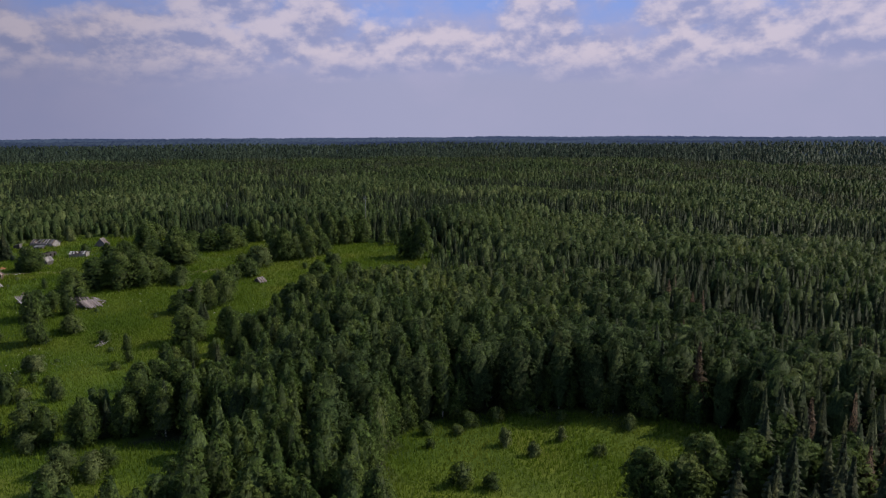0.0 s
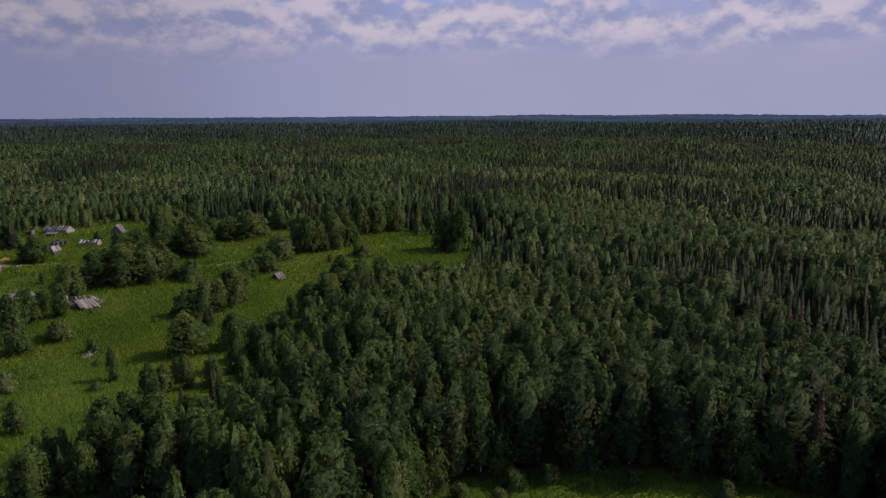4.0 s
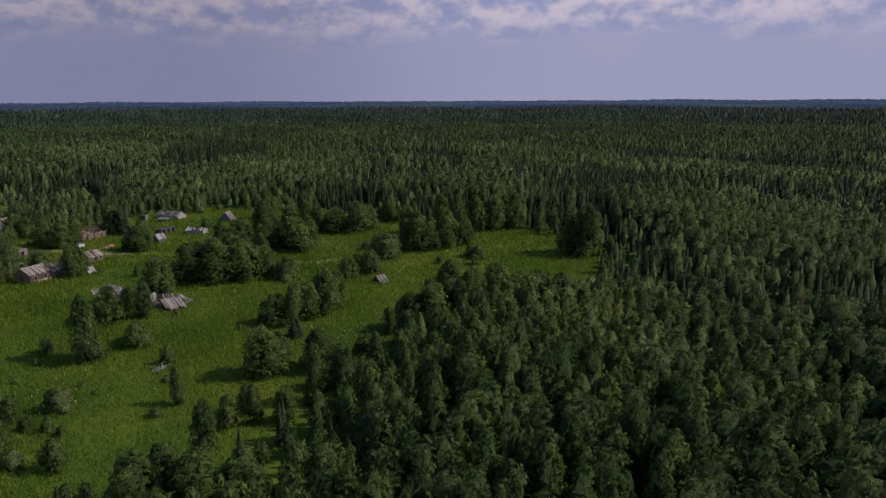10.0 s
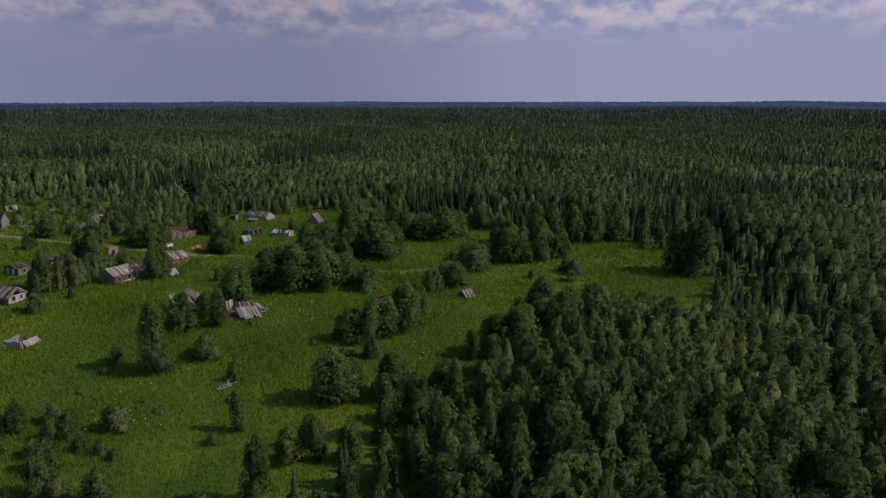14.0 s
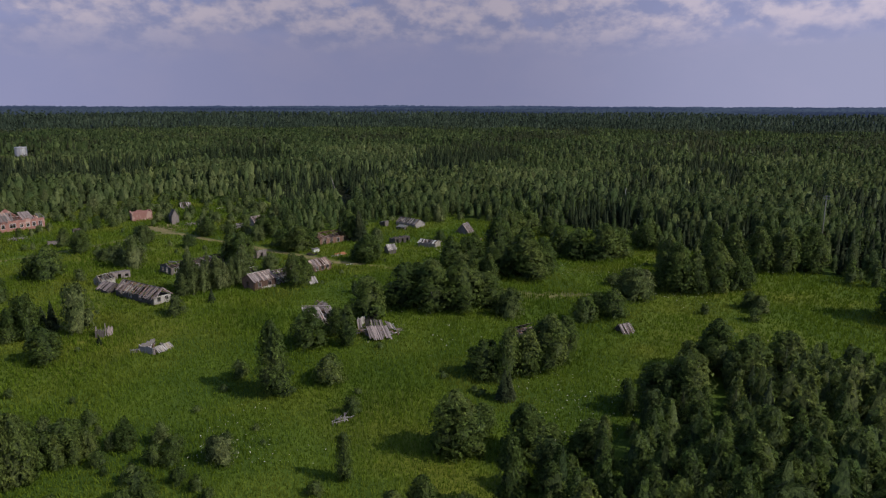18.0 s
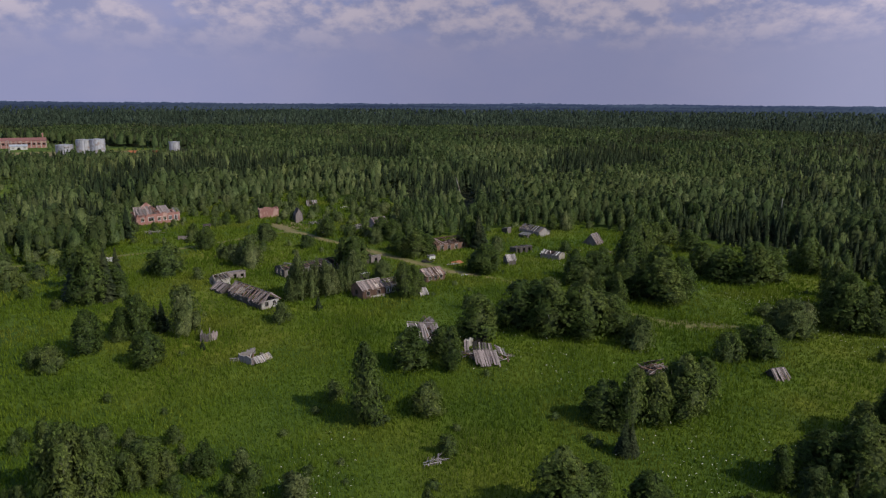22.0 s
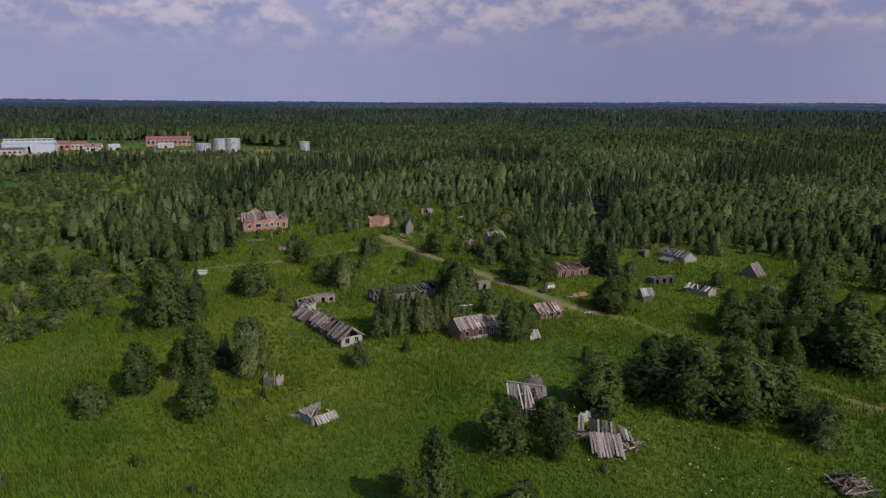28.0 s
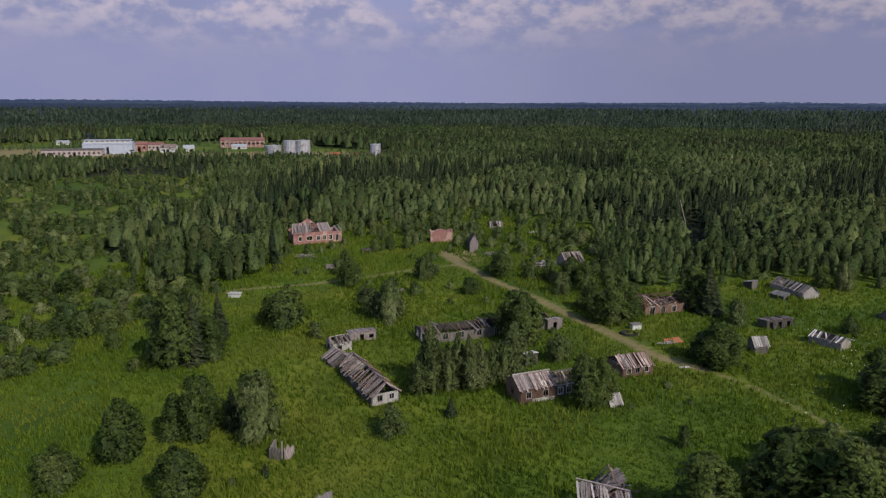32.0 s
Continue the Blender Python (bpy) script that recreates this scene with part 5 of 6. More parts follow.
for k in range(24):
    beam("fallen_rafter", chance.choice((M_BROWN, M_GREY, M_PALE)), brick, (chance.uniform(-7, 3), chance.uniform(-4, 4), chance.uniform(2.6, 4.8)), (chance.uniform(-6, 5), chance.uniform(-4, 4), chance.uniform(2.6, 5.4)), 0.2, 0.16)
shell = thing("brick_shell", -107.6, 275.4, 30, "red brick shell of a small roofless building", "brick house")
wall(shell, (-3.7, -2.6), (3.7, -2.6), 4.0, M_BRICK, (), 0.4, ragged=0.35)
wall(shell, (3.7, -2.6), (3.7, 2.6), 4.2, M_BRICK, (), 0.4, ragged=0.5)
wall(shell, (3.7, 2.6), (-3.7, 2.6), 4.0, M_BRICK, (), 0.4, ragged=0.8)
wall(shell, (-3.7, 2.6), (-3.7, -2.6), 3.8, M_BRICK, (), 0.4, ragged=0.8)
gable_house("tower_hut", -91.3, 266.6, 125, 3.4, 2.8, 3.2, 2.6, "tall narrow grey hut with a pointed gable", M_DARK, M_DARK, (0.0, 0.05), 0.05, end_mat=M_GREY, category="hut", over=0.15, rafters=False)
gable_house("grey_ruin", -57.6, 263.6, 48, 6.2, 5.0, 1.8, 2.2, "half-fallen grey house at the forest edge", M_GREY, (M_PALE, M_PINK, M_GREY), (0.35, 0.4), 0.4, group=WOODEN)
heap_of_boards("fallen_house", -63.6, 257.8, 48, 9, 6, 1.9, 48, "pile of pale boards of a fallen house", (M_PALE, M_GREY), ((0.5, 0.5, 1.9, 3.6, 2.6, 0, 25),))
heap_of_boards("fallen_boards", -83.6, 263.4, 10, 5.5, 2.8, 1.1, 20, "low heap of pale boards beyond the track", (M_PALE, M_GREY))
lean_shed("table_shed", -120.6, 247.6, 40, 2.4, 1.6, 1.9, 1.6, "tiny open shed on posts in the meadow", M_GREY, M_DARK, ((1.2, 0, 1.7, 1.5),), group="plank sheds")
lean_shed("cellar_roof", -116.2, 225.4, 20, 5.6, 3.6, 1.5, 0.7, "low cellar with grey board roof and dark door", M_GREY, M_GREY, ((3.6, 0, 1.2, 1.1),), 0.08, 0.1, group="plank sheds")
heap_of_boards("fallen_boards", -133.4, 232.2, 15, 7.5, 3.2, 1.2, 34, "grey heap of boards before the brick ruin", (M_PALE, M_GREY))
gable_house("far_hut", -99.6, 305.8, 30, 4.2, 3.8, 1.0, 1.7, "pale broken hut far behind the village", M_DARK, M_PALE, (0.5, 0.4), 0.35, category="hut")
heap_of_boards("fallen_boards", -82.0, 301.0, 10, 5, 2.4, 0.8, 14, "few pale boards in the far clearing", (M_PALE, M_WHITE))
slab = thing("white_trough", -121.0, 189.0, 20, "white concrete trough on the western slope", "trough")
block("body", M_WHITE, slab, (2.9, 1.5, 0.9), (0, 0, 0.55))
block("rim", M_CONCRETE, slab, (3.2, 1.8, 0.15), (0, 0, 1.05))
heap_of_boards("fallen_boards", -88.0, 214.0, 20, 3.2, 2.0, 0.8, 10, "grey boards and rubble under a willow", (M_PALE, M_GREY))
heap_of_boards("fallen_boards", 58.0, 160.8, 20, 5.5, 3.2, 1.0, 18, "grey boards of a fallen shed among bushes", (M_GREY, M_PALE))
heap_of_boards("fallen_boards", 27.5, 231.5, 10, 4.0, 2.5, 0.9, 12, "grey boards of a fallen fence in weeds", (M_GREY, M_PALE))


# ---- poles ----
def pole(name, x, y, high, label, tilt=(0, 0), arms=0, turn=0):
    ob = thing(name, x, y, turn, label, "utility pole", "utility poles")
    tx, ty = math.tan(math.radians(tilt[0])), math.tan(math.radians(tilt[1]))
    bm = bmesh.new()
    v, f = stem([(0, 0, -0.5), (tx * high / 2, ty * high / 2, high / 2), (tx * high, ty * high, high)], (0.22, 0.19, 0.14), 8)
    vs = [bm.verts.new(p) for p in v]
    for q in f:
        bm.faces.new([vs[k] for k in q])
    bm.faces.new(vs[-8:])
    part("post", bm, M_LIME, ob)
    for k in range(arms):
        z = high - 0.5 - 0.8 * k
        beam("cross_arm", M_PALE, ob, (-1.1, 0, z), (1.1, 0, z), 0.14, 0.16)
        for bx in (-0.9, -0.4, 0.4, 0.9):
            block("insulator", M_WHITE, ob, (0.1, 0.1, 0.22), (bx, 0, z + 0.2))
    return ob


pole("utility_pole", 151.0, 229.0, 16.0, "pale wooden utility pole with cross arms above the trees", arms=2, turn=-20)
pole("utility_pole", 98.5, 292.5, 11.5, "bare pale utility pole rising from the forest")
pole("leaning_pole", -33.7, 335.0, 10.8, "pale pole leaning over the forest behind the village", (-17, 0))
pole("utility_pole", -395.0, 470.0, 11.0, "wooden utility pole beside the fuel depot", arms=1)


# ---- the works on the horizon ----
def hall(name, x, y, angle, long, wide, high, rise, label, wall_mat, roof_mat, bays, door=True, windows=True):
    ob = thing(name, x, y, angle, label, "industrial building", "buildings of the works", 0.3)
    hx, hy = long / 2, wide / 2
    row = [((k + 0.5) * long / bays, high * 0.42, long / bays * 0.5, high * 0.3) for k in range(bays)]
    if door:
        row[bays // 2] = (row[bays // 2][0], 0, long / bays * 0.6, high * 0.72)
    wall(ob, (-hx, -hy), (hx, -hy), high, wall_mat, row if windows else row[bays // 2:bays // 2 + 1], 0.4)
    wall(ob, (hx, hy), (-hx, hy), high, wall_mat, (), 0.4)
    wall(ob, (hx, -hy + 0.2), (hx, hy - 0.2), high, wall_mat, [(hy, high * 0.4, 2.0, high * 0.3)], 0.4, gable=rise)
    wall(ob, (-hx, hy - 0.2), (-hx, -hy + 0.2), high, wall_mat, [(hy, 0, 3.0, high * 0.7)], 0.4, gable=rise)
    block("floor_deck", M_VOID, ob, (long - 1, wide - 1, 0.3), (0, 0, 0.2))
    for side in (-1, 1):
        a = math.degrees(math.atan2(rise, hy))
        block("roof", roof_mat, ob, (long + 1.0, math.hypot(hy + 0.5, rise), 0.18), (0, side * (hy + 0.5) / 2, high + rise / 2 + 0.12), (-side * a, 0, 0))
    return ob


sheet_hall = hall("sheet_hall", -492, 440, 41, 36, 16, 8.0, 1.8, "large pale hall with a grey-blue sheet roof", M_BLUE, M_SHEET, 9, windows=False)
block("clerestory", M_WHITE, sheet_hall, (34, 7, 1.8), (-0.5, 0, 10.2))
block("clerestory_roof", M_SHEET, sheet_hall, (35.5, 8.4, 0.3), (-0.5, 0, 11.25))
for k in range(9):
    block("clerestory_window", M_DARK, sheet_hall, (2.4, 0.1, 0.7), (-15.5 + 3.75 * k, -3.52, 10.2))
    block("pilaster", M_SHEET, sheet_hall, (0.35, 0.3, 7.8), (-17 + 4.1 * k, -8.25, 3.9))
hall("garage_row", -500, 414, 41, 42, 11, 5.2, 1.0, "long pale concrete garage row with dark doors", M_ROSE, M_DARK, 12)
hall("workshop", -486, 462, 41, 15, 10, 6.0, 1.8, "red and white workshop beside the sheet hall", M_BRICK, M_REDROOF, 4)
hall("workshop", -478, 474, 41, 12, 9, 5.0, 1.6, "pale workshop with a low sheet roof", M_ROSE, M_REDROOF, 4)
hall("white_house", -456, 468, 30, 12, 9, 3.6, 2.6, "white low house with a grey roof near the works", M_WHITE, M_PINK, 3)
hall("white_house", -445, 478, 50, 8, 7, 3.2, 2.0, "small white house with a grey sheet roof", M_WHITE, M_SHEET, 2)
factory = hall("brick_factory", -440, 536, 40, 37, 15, 6.4, 2.0, "long red brick factory with a rusty roof", M_BRICK, M_REDROOF, 10)
for k in range(11):
    block("pilaster", M_LIME, factory, (0.5, 0.4, 6.2), (-18.3 + 3.66 * k, -7.7, 3.1))
block("chimney", M_BRICK, factory, (1.2, 1.2, 5.5), (16.5, 3.0, 9.5))
hall("white_house", -425, 515, 40, 12, 7, 3.0, 1.2, "low white annex before the brick factory", M_WHITE, M_SHEET, 3)
hall("far_store", -605, 478, 41, 10, 7, 3.0, 1.0, "low white store at the forest edge", M_WHITE, M_SHEET, 3)
yard = thing("concrete_yard", -520, 392, 39, "pale concrete yard before the garages", "yard")
block("slab", M_CONCRETE, yard, (70, 9, 0.3), (0, 0, 0.35))
gravel = thing("gravel_lane", -330, 487, 40, "pale gravel lane by the fuel tanks", "yard")
block("bed", M_CONCRETE, gravel, (70, 5, 0.3), (0, -16, 0.35))
screen = thing("concrete_wall", -470, 362, 38, "long grey concrete yard wall before the works", "wall")
for k in range(12):
    block("panel", M_CONCRETE, screen, (3.9, 0.3, 3.6), (-22 + 4 * k, 0, 1.7))


def tank(x, y, rad, high, label):
    ob = thing("fuel_tank", x, y, 0, label, "tank", "fuel tanks", 0.3)
    sides = 28
    for name, lo, hi, ra, rb, m_ in (("shell", 0, high, rad, rad, M_STEEL), ("cone_roof", high, high + rad * 0.14, rad, 0.15, M_STEEL), ("top_rim", high - 0.15, high + 0.12, rad + 0.12, rad + 0.12, M_SHEET)):
        bm = bmesh.new()
        a = [bm.verts.new((ra * math.cos(6.2832 * k / sides), ra * math.sin(6.2832 * k / sides), lo)) for k in range(sides)]
        b = [bm.verts.new((rb * math.cos(6.2832 * k / sides), rb * math.sin(6.2832 * k / sides), hi)) for k in range(sides)]
        for k in range(sides):
            bm.faces.new((a[k], a[(k + 1) % sides], b[(k + 1) % sides], b[k]))
        bm.faces.new(b)
        part(name, bm, m_, ob)
    for k in range(1, 4):
        bm = bmesh.new()
        a = [[bm.verts.new(((rad + d) * math.cos(6.2832 * j / sides), (rad + d) * math.sin(6.2832 * j / sides), high * k / 4 + z)) for j in range(sides)] for d, z in ((0.01, -0.08), (0.09, -0.08), (0.09, 0.08), (0.01, 0.08))]
        for lo, hi in zip(a, a[1:]):
            for j in range(sides):
                bm.faces.new((lo[j], lo[(j + 1) % sides], hi[(j + 1) % sides], hi[j]))
        part("band", bm, M_SHEET, ob)
    beam("ladder", M_SHEET, ob, (rad + 0.25, 0.2, 0), (rad + 0.25, 0.2, high + 0.8), 0.1, 0.5)
    return ob


tank(-347, 468, 6.0, 8.8, "short silver fuel tank with rust stains")
tank(-336, 474, 5.0, 12.3, "tall silver fuel tank with painted-on reflection streaks and rust")
tank(-327, 478, 5.2, 12.6, "tall silver fuel tank beside its twin")
tank(-285, 512, 4.0, 9.0, "single pale silver fuel tank in the forest")
lean_shed("rusty_container", -309.5, 494, 40, 7.0, 3.0, 3.2, 2.9, "rusty orange container beside the fuel tanks", M_RUST, M_RUST, ((3.5, 0, 1.6, 2.2),), 0.0, 0.0)
lean_shed("rusty_container", -296, 503, 70, 4.0, 3.0, 2.6, 2.4, "small rusty container near the single tank", M_RUST, M_RUST, ((2, 0, 1.2, 2.0),), 0.0, 0.0)


# ---- single trees and bushes in the clearing ----
MODELS = {
    "birch": ([clumpy(200 + k, TALL, 11, 0.27, 1500, 0.031, 7, 7, 0.4, cores=True, hang=0.6) for k in range(7)], M_BIRCH, M_BIRCHBARK, "birch_tree",
              "young green birch tree growing in the meadow", "tree", "trees of the clearing"),
    "aspen": ([clumpy(220 + k, OVALS[k % 3], 8, 0.19, 900, 0.028, 6, 6, 0.4, hang=0.8) for k in range(5)], M_WILLOW, M_BIRCHBARK, "aspen_tree",
              "slender pale aspen in a dense thicket by the houses", "tree", "aspens by the houses"),
    "spruce": ([conifer(240 + k, 24, 12, slim=0.20) for k in range(4)], M_SPRUCE, M_BARK, "spruce_tree",
               "small dark green spruce standing in the grass", "tree", "spruces of the clearing"),
    "willow": ([clumpy(260 + k, DOME, 10, 0.52, 1000, 0.046, 5, 7, 0.42, cores=True, hang=0.3, tall=(0.8, 1.3)) for k in range(5)], M_WILLOW, M_BARK, "willow_bush",
               "round grey-green willow bush in the grass", "bush", "willow bushes"),
    "shrub": ([clumpy(280 + k, DOME, 10, 0.54, 1000, 0.046, 5, 7, 0.42, cores=True, hang=0.3, tall=(0.8, 1.3)) for k in range(5)], M_BIRCH, M_BARK, "bush",
              "dense dark green bush in the meadow", "bush", "bushes of the clearing"),
}
for kind, low_count in (("birch", 190), ("willow", 110), ("shrub", 110)):
    models, leaf, wood, *rest = MODELS[kind]
    tree = kind == "birch"
    MODELS["far_" + kind] = ([clumpy(300 + 10 * len(kind) + k, TALL if tree else DOME, 7, 0.28 if tree else 0.54, low_count, 0.066 if tree else 0.11, 4, 6, hang=0.6 if tree else 0.3, tall=(1.2, 2.1) if tree else (0.8, 1.3)) for k in range(4)], leaf, wood, *rest)
FIRST = {}
ASPENS = [(-54.7, 164.4), (-41.9, 174.8)]
turner = np.random.default_rng(77)


def plant(kind, x, y, high, wide=1.0):
    """One tree or bush: an Empty with its wood and its crown, at its place, height and width."""
    models, leaf, wood, name, label, category, group = MODELS[kind]
    k = int(turner.integers(len(models)))
    if kind == "aspen":
        x, y, high, wide = x + turner.normal(0, 1.2), y + turner.normal(0, 1.2), high * turner.uniform(0.6, 1.12), wide * turner.uniform(0.9, 1.5)
    if kind == "birch":
        wide *= 1.12
    m = Matrix.Translation((x, y, land(x, y) - 0.05)) @ Matrix.Rotation(turner.uniform(0, 6.28), 4, "Z") @ Matrix.Diagonal((high * wide, high * wide, high, 1))
    if (kind, k) in FIRST:
        return copy_thing(FIRST[kind, k], m @ Matrix.Diagonal((1 / FIRST[kind, k].scale[0], 1 / FIRST[kind, k].scale[1], 1 / FIRST[kind, k].scale[2], 1)))
    tree = tagged(new(name), label, category, group)
    tree.matrix_basis = m
    for part_name, model, material in (("trunk" if kind in ("birch", "aspen", "spruce", "far_birch") else "stems", models[k][0], wood), ("crown", models[k][1], leaf)):
        piece = new(part_name, raw_mesh(part_name, model[0], model[1], [material, FULL.get(material, material)], model[3] if len(model) > 3 else None, True, model[2] if len(model) > 2 else None))
        piece.parent = tree
    FIRST[kind, k] = tree
    return tree


plant("birch", -20.5, 109.3, 14.3, 0.78)
plant("birch", -17.7, 128.8, 8.8, 1.56)
plant("birch", -12.7, 135.7, 6.0, 1.51)
plant("birch", -9.5, 129.5, 9.1, 0.87)
plant("birch", -5.9, 144.3, 10.4, 1.53)
plant("birch", 2.3, 151.7, 10.8, 1.73)
plant("birch", 9.4, 149.3, 12.8, 1.51)
plant("birch", 16.3, 149.3, 12.0, 1.54)
plant("birch", 21.3, 152.6, 8.6, 1.62)
plant("birch", 5.7, 156.2, 10.2, 1.67)
plant("birch", 17.5, 114.0, 7.7, 1.66)
plant("birch", 22.2, 113.9, 10.5, 0.92)
plant("birch", 25.9, 115.0, 9.6, 0.95)
plant("birch", 30.2, 117.9, 11.5, 1.13)
plant("birch", 34.5, 121.6, 9.6, 1.12)
plant("birch", 72.1, 161.9, 11.4, 1.43)
plant("birch", 29.1, 180.6, 10.2, 1.90)
plant("birch", 35.6, 175.3, 11.5, 1.90)
plant("birch", 21.8, 193.6, 8.8, 1.90)
plant("birch", 15.8, 190.6, 8.1, 1.90)
plant("birch", 41.3, 243.6, 9.5, 1.78)
plant("birch", 48.7, 250.9, 8.0, 1.90)
plant("birch", 53.5, 237.7, 7.7, 1.90)
plant("birch", 62.5, 198.3, 12.3, 1.66)
plant("birch", 55.4, 200.8, 10.3, 1.83)
plant("birch", 52.9, 209.5, 9.3, 1.90)
plant("birch", 67.6, 201.7, 10.3, 1.70)
plant("birch", 83.4, 216.1, 10.5, 1.47)
plant("birch", -9.7, 197.9, 6.8, 1.90)
plant("birch", -33.6, 218.3, 8.0, 1.90)
plant("birch", -39.0, 220.5, 6.6, 1.90)
plant("birch", -18.8, 233.8, 11.1, 1.18)
plant("birch", -49.6, 236.5, 8.5, 1.42)
plant("birch", -45.3, 235.5, 8.2, 1.30)
plant("birch", -102.5, 211.5, 7.8, 1.46)
plant("birch", -100.6, 151.8, 15.1, 1.05)
plant("birch", -103.7, 153.2, 9.0, 1.35)
plant("birch", -98.2, 158.5, 7.9, 1.47)
plant("birch", -78.9, 137.6, 9.0, 1.40)
plant("birch", -67.5, 122.6, 7.5, 1.58)
plant("birch", -82.6, 125.7, 9.2, 1.17)
plant("birch", -50.7, 200.6, 8.5, 1.76)
plant("birch", -46.4, 194.6, 10.2, 1.31)
plant("birch", -26.8, 168.6, 9.5, 0.98)
plant("birch", -24.8, 170.4, 8.4, 0.98)
plant("birch", -45.8, 190.9, 10.7, 1.33)
plant("birch", -49.0, 193.0, 9.1, 1.33)
plant("birch", -25.9, 171.6, 7.0, 1.0)
plant("birch", -25.4, 174.0, 6.0, 1.63)
plant("birch", -23.8, 172.8, 5.2, 1.0)
plant("birch", -32.7, 213.2, 8.7, 1.60)
plant("birch", -36.8, 214.2, 6.6, 1.73)
plant("birch", -30.3, 216.3, 7.4, 1.55)
plant("birch", -16.7, 232.0, 9.6, 1.06)
plant("birch", -9.8, 196.8, 8.8, 1.75)
plant("birch", 9.0, 266.9, 6.4, 1.29)
plant("birch", -70.1, 238.2, 7.6, 1.58)
plant("birch", -102.5, 156.2, 9.2, 1.08)
plant("birch", -104.5, 161.0, 14.1, 0.95)
plant("birch", -111.1, 161.2, 12.0, 0.94)
plant("birch", -83.0, 127.0, 9.2, 1.00)
plant("birch", -76.9, 133.9, 10.6, 0.72)
plant("birch", -79.7, 133.5, 7.7, 1.07)
plant("birch", -67.8, 124.2, 6.6, 1.33)
plant("birch", -160.9, 172.1, 6.1, 1.90)
plant("birch", -148.7, 175.6, 6.5, 1.80)
plant("birch", -164.1, 165.3, 5.7, 1.90)
plant("birch", -196.5, 204.5, 5.8, 1.90)
plant("birch", -116.4, 230.1, 5.2, 1.35)
plant("birch", 10.3, 88.3, 10.2, 1.39)
plant("birch", 15.3, 93.6, 5.2, 1.74)
plant("birch", 21.5, 86.1, 8.3, 1.61)
plant("birch", 25.0, 87.2, 5.3, 1.52)
plant("birch", 31.0, 85.5, 6.8, 1.64)
plant("birch", 16.8, 71.5, 11.3, 0.70)
plant("birch", -5.1, 80.5, 7.4, 0.65)
plant("birch", -47.4, 88.2, 6.2, 1.88)
plant("birch", -39.5, 90.8, 4.2, 1.60)
plant("birch", 5.4, 72.6, 5.6, 1.23)
plant("birch", 47.3, 101.3, 8.9, 1.69)
plant("birch", 51.1, 100.2, 11.2, 1.39)
plant("birch", -2.6, 58.8, 10.4, 0.71)
plant("birch", 1.9, 68.8, 5.9, 1.29)
plant("birch", 6.1, 68.3, 7.4, 0.72)
plant("birch", 21.5, 86.1, 8.7, 1.47)
plant("birch", 12.4, 87.8, 9.0, 1.42)
plant("birch", 30.1, 84.5, 6.1, 1.78)
plant("birch", 62.4, 114.4, 11.2, 1.42)
plant("birch", 65.3, 108.0, 10.9, 1.42)
plant("birch", 50.7, 103.5, 7.1, 1.90)
plant("birch", 74.3, 111.1, 10.5, 1.43)
plant("birch", 120.7, 137.9, 17.5, 1.13)
plant("birch", 117.3, 141.6, 14.6, 0.96)
plant("spruce", -18.8, 109.3, 6.0, 1.35)
plant("spruce", 20.5, 105.3, 5.6, 1.60)
plant("spruce", -14.6, 231.2, 10.7, 1.90)
plant("spruce", -97.6, 153.9, 13.3, 1.13)
plant("spruce", -106.5, 154.0, 10.8, 1.53)
plant("spruce", -74.7, 139.6, 7.0, 1.30)
plant("spruce", -44.9, 156.3, 3.5, 1.67)
plant("spruce", -15.0, 230.0, 11.5, 1.25)
plant("spruce", -102.1, 164.8, 10.5, 1.23)
plant("spruce", -105.8, 153.6, 8.8, 1.38)
plant("spruce", -61.2, 131.6, 2.1, 1.84)
plant("spruce", -79.2, 144.0, 4.0, 1.65)
plant("spruce", 21.3, 105.0, 5.1, 1.44)
plant("spruce", 20.2, 104.7, 4.9, 1.67)
plant("spruce", 7.6, 27.8, 1.0, 1.90)
plant("shrub", -28.5, 116.1, 3.7, 1.01)
plant("shrub", -11.3, 113.6, 5.4, 1.15)
plant("shrub", 43.4, 141.2, 6.3, 0.98)
plant("shrub", 50.5, 143.6, 6.8, 1.01)
plant("shrub", 47.8, 144.9, 5.6, 0.94)
plant("shrub", 40.8, 179.2, 8.4, 0.89)
plant("shrub", 78.8, 187.2, 8.3, 0.80)
plant("shrub", -8.9, 227.2, 5.5, 0.95)
plant("shrub", -56.9, 241.0, 7.5, 0.60)
plant("shrub", -70.7, 220.4, 3.8, 1.43)
plant("shrub", -112.0, 220.5, 4.3, 1.16)
plant("shrub", -94.7, 176.3, 9.1, 1.09)
plant("shrub", -98.7, 177.9, 6.8, 0.96)
plant("shrub", -80.4, 132.7, 5.6, 0.75)
plant("shrub", -84.1, 116.6, 5.5, 0.93)
plant("shrub", -88.6, 117.7, 3.9, 0.98)
plant("shrub", -39.6, 90.8, 5.1, 0.55)
plant("shrub", -66.4, 108.2, 1.8, 1.02)
plant("shrub", -5.8, 101.1, 3.4, 1.01)
plant("shrub", -54.0, 105.1, 1.5, 0.81)
plant("shrub", -10.6, 162.4, 3.5, 0.60)
plant("shrub", -13.1, 199.2, 5.7, 0.87)
plant("shrub", -6.7, 200.9, 5.6, 0.62)
plant("shrub", 13.8, 229.1, 4.2, 1.11)
plant("shrub", -61.8, 239.8, 5.0, 1.11)
plant("shrub", -70.6, 218.7, 4.7, 0.88)
plant("shrub", -95.2, 156.1, 4.5, 1.00)
plant("shrub", -84.5, 118.9, 4.5, 0.94)
plant("shrub", -89.5, 120.2, 3.8, 0.68)
plant("shrub", -118.9, 153.1, 4.0, 0.92)
plant("shrub", -105.9, 147.2, 2.5, 1.34)
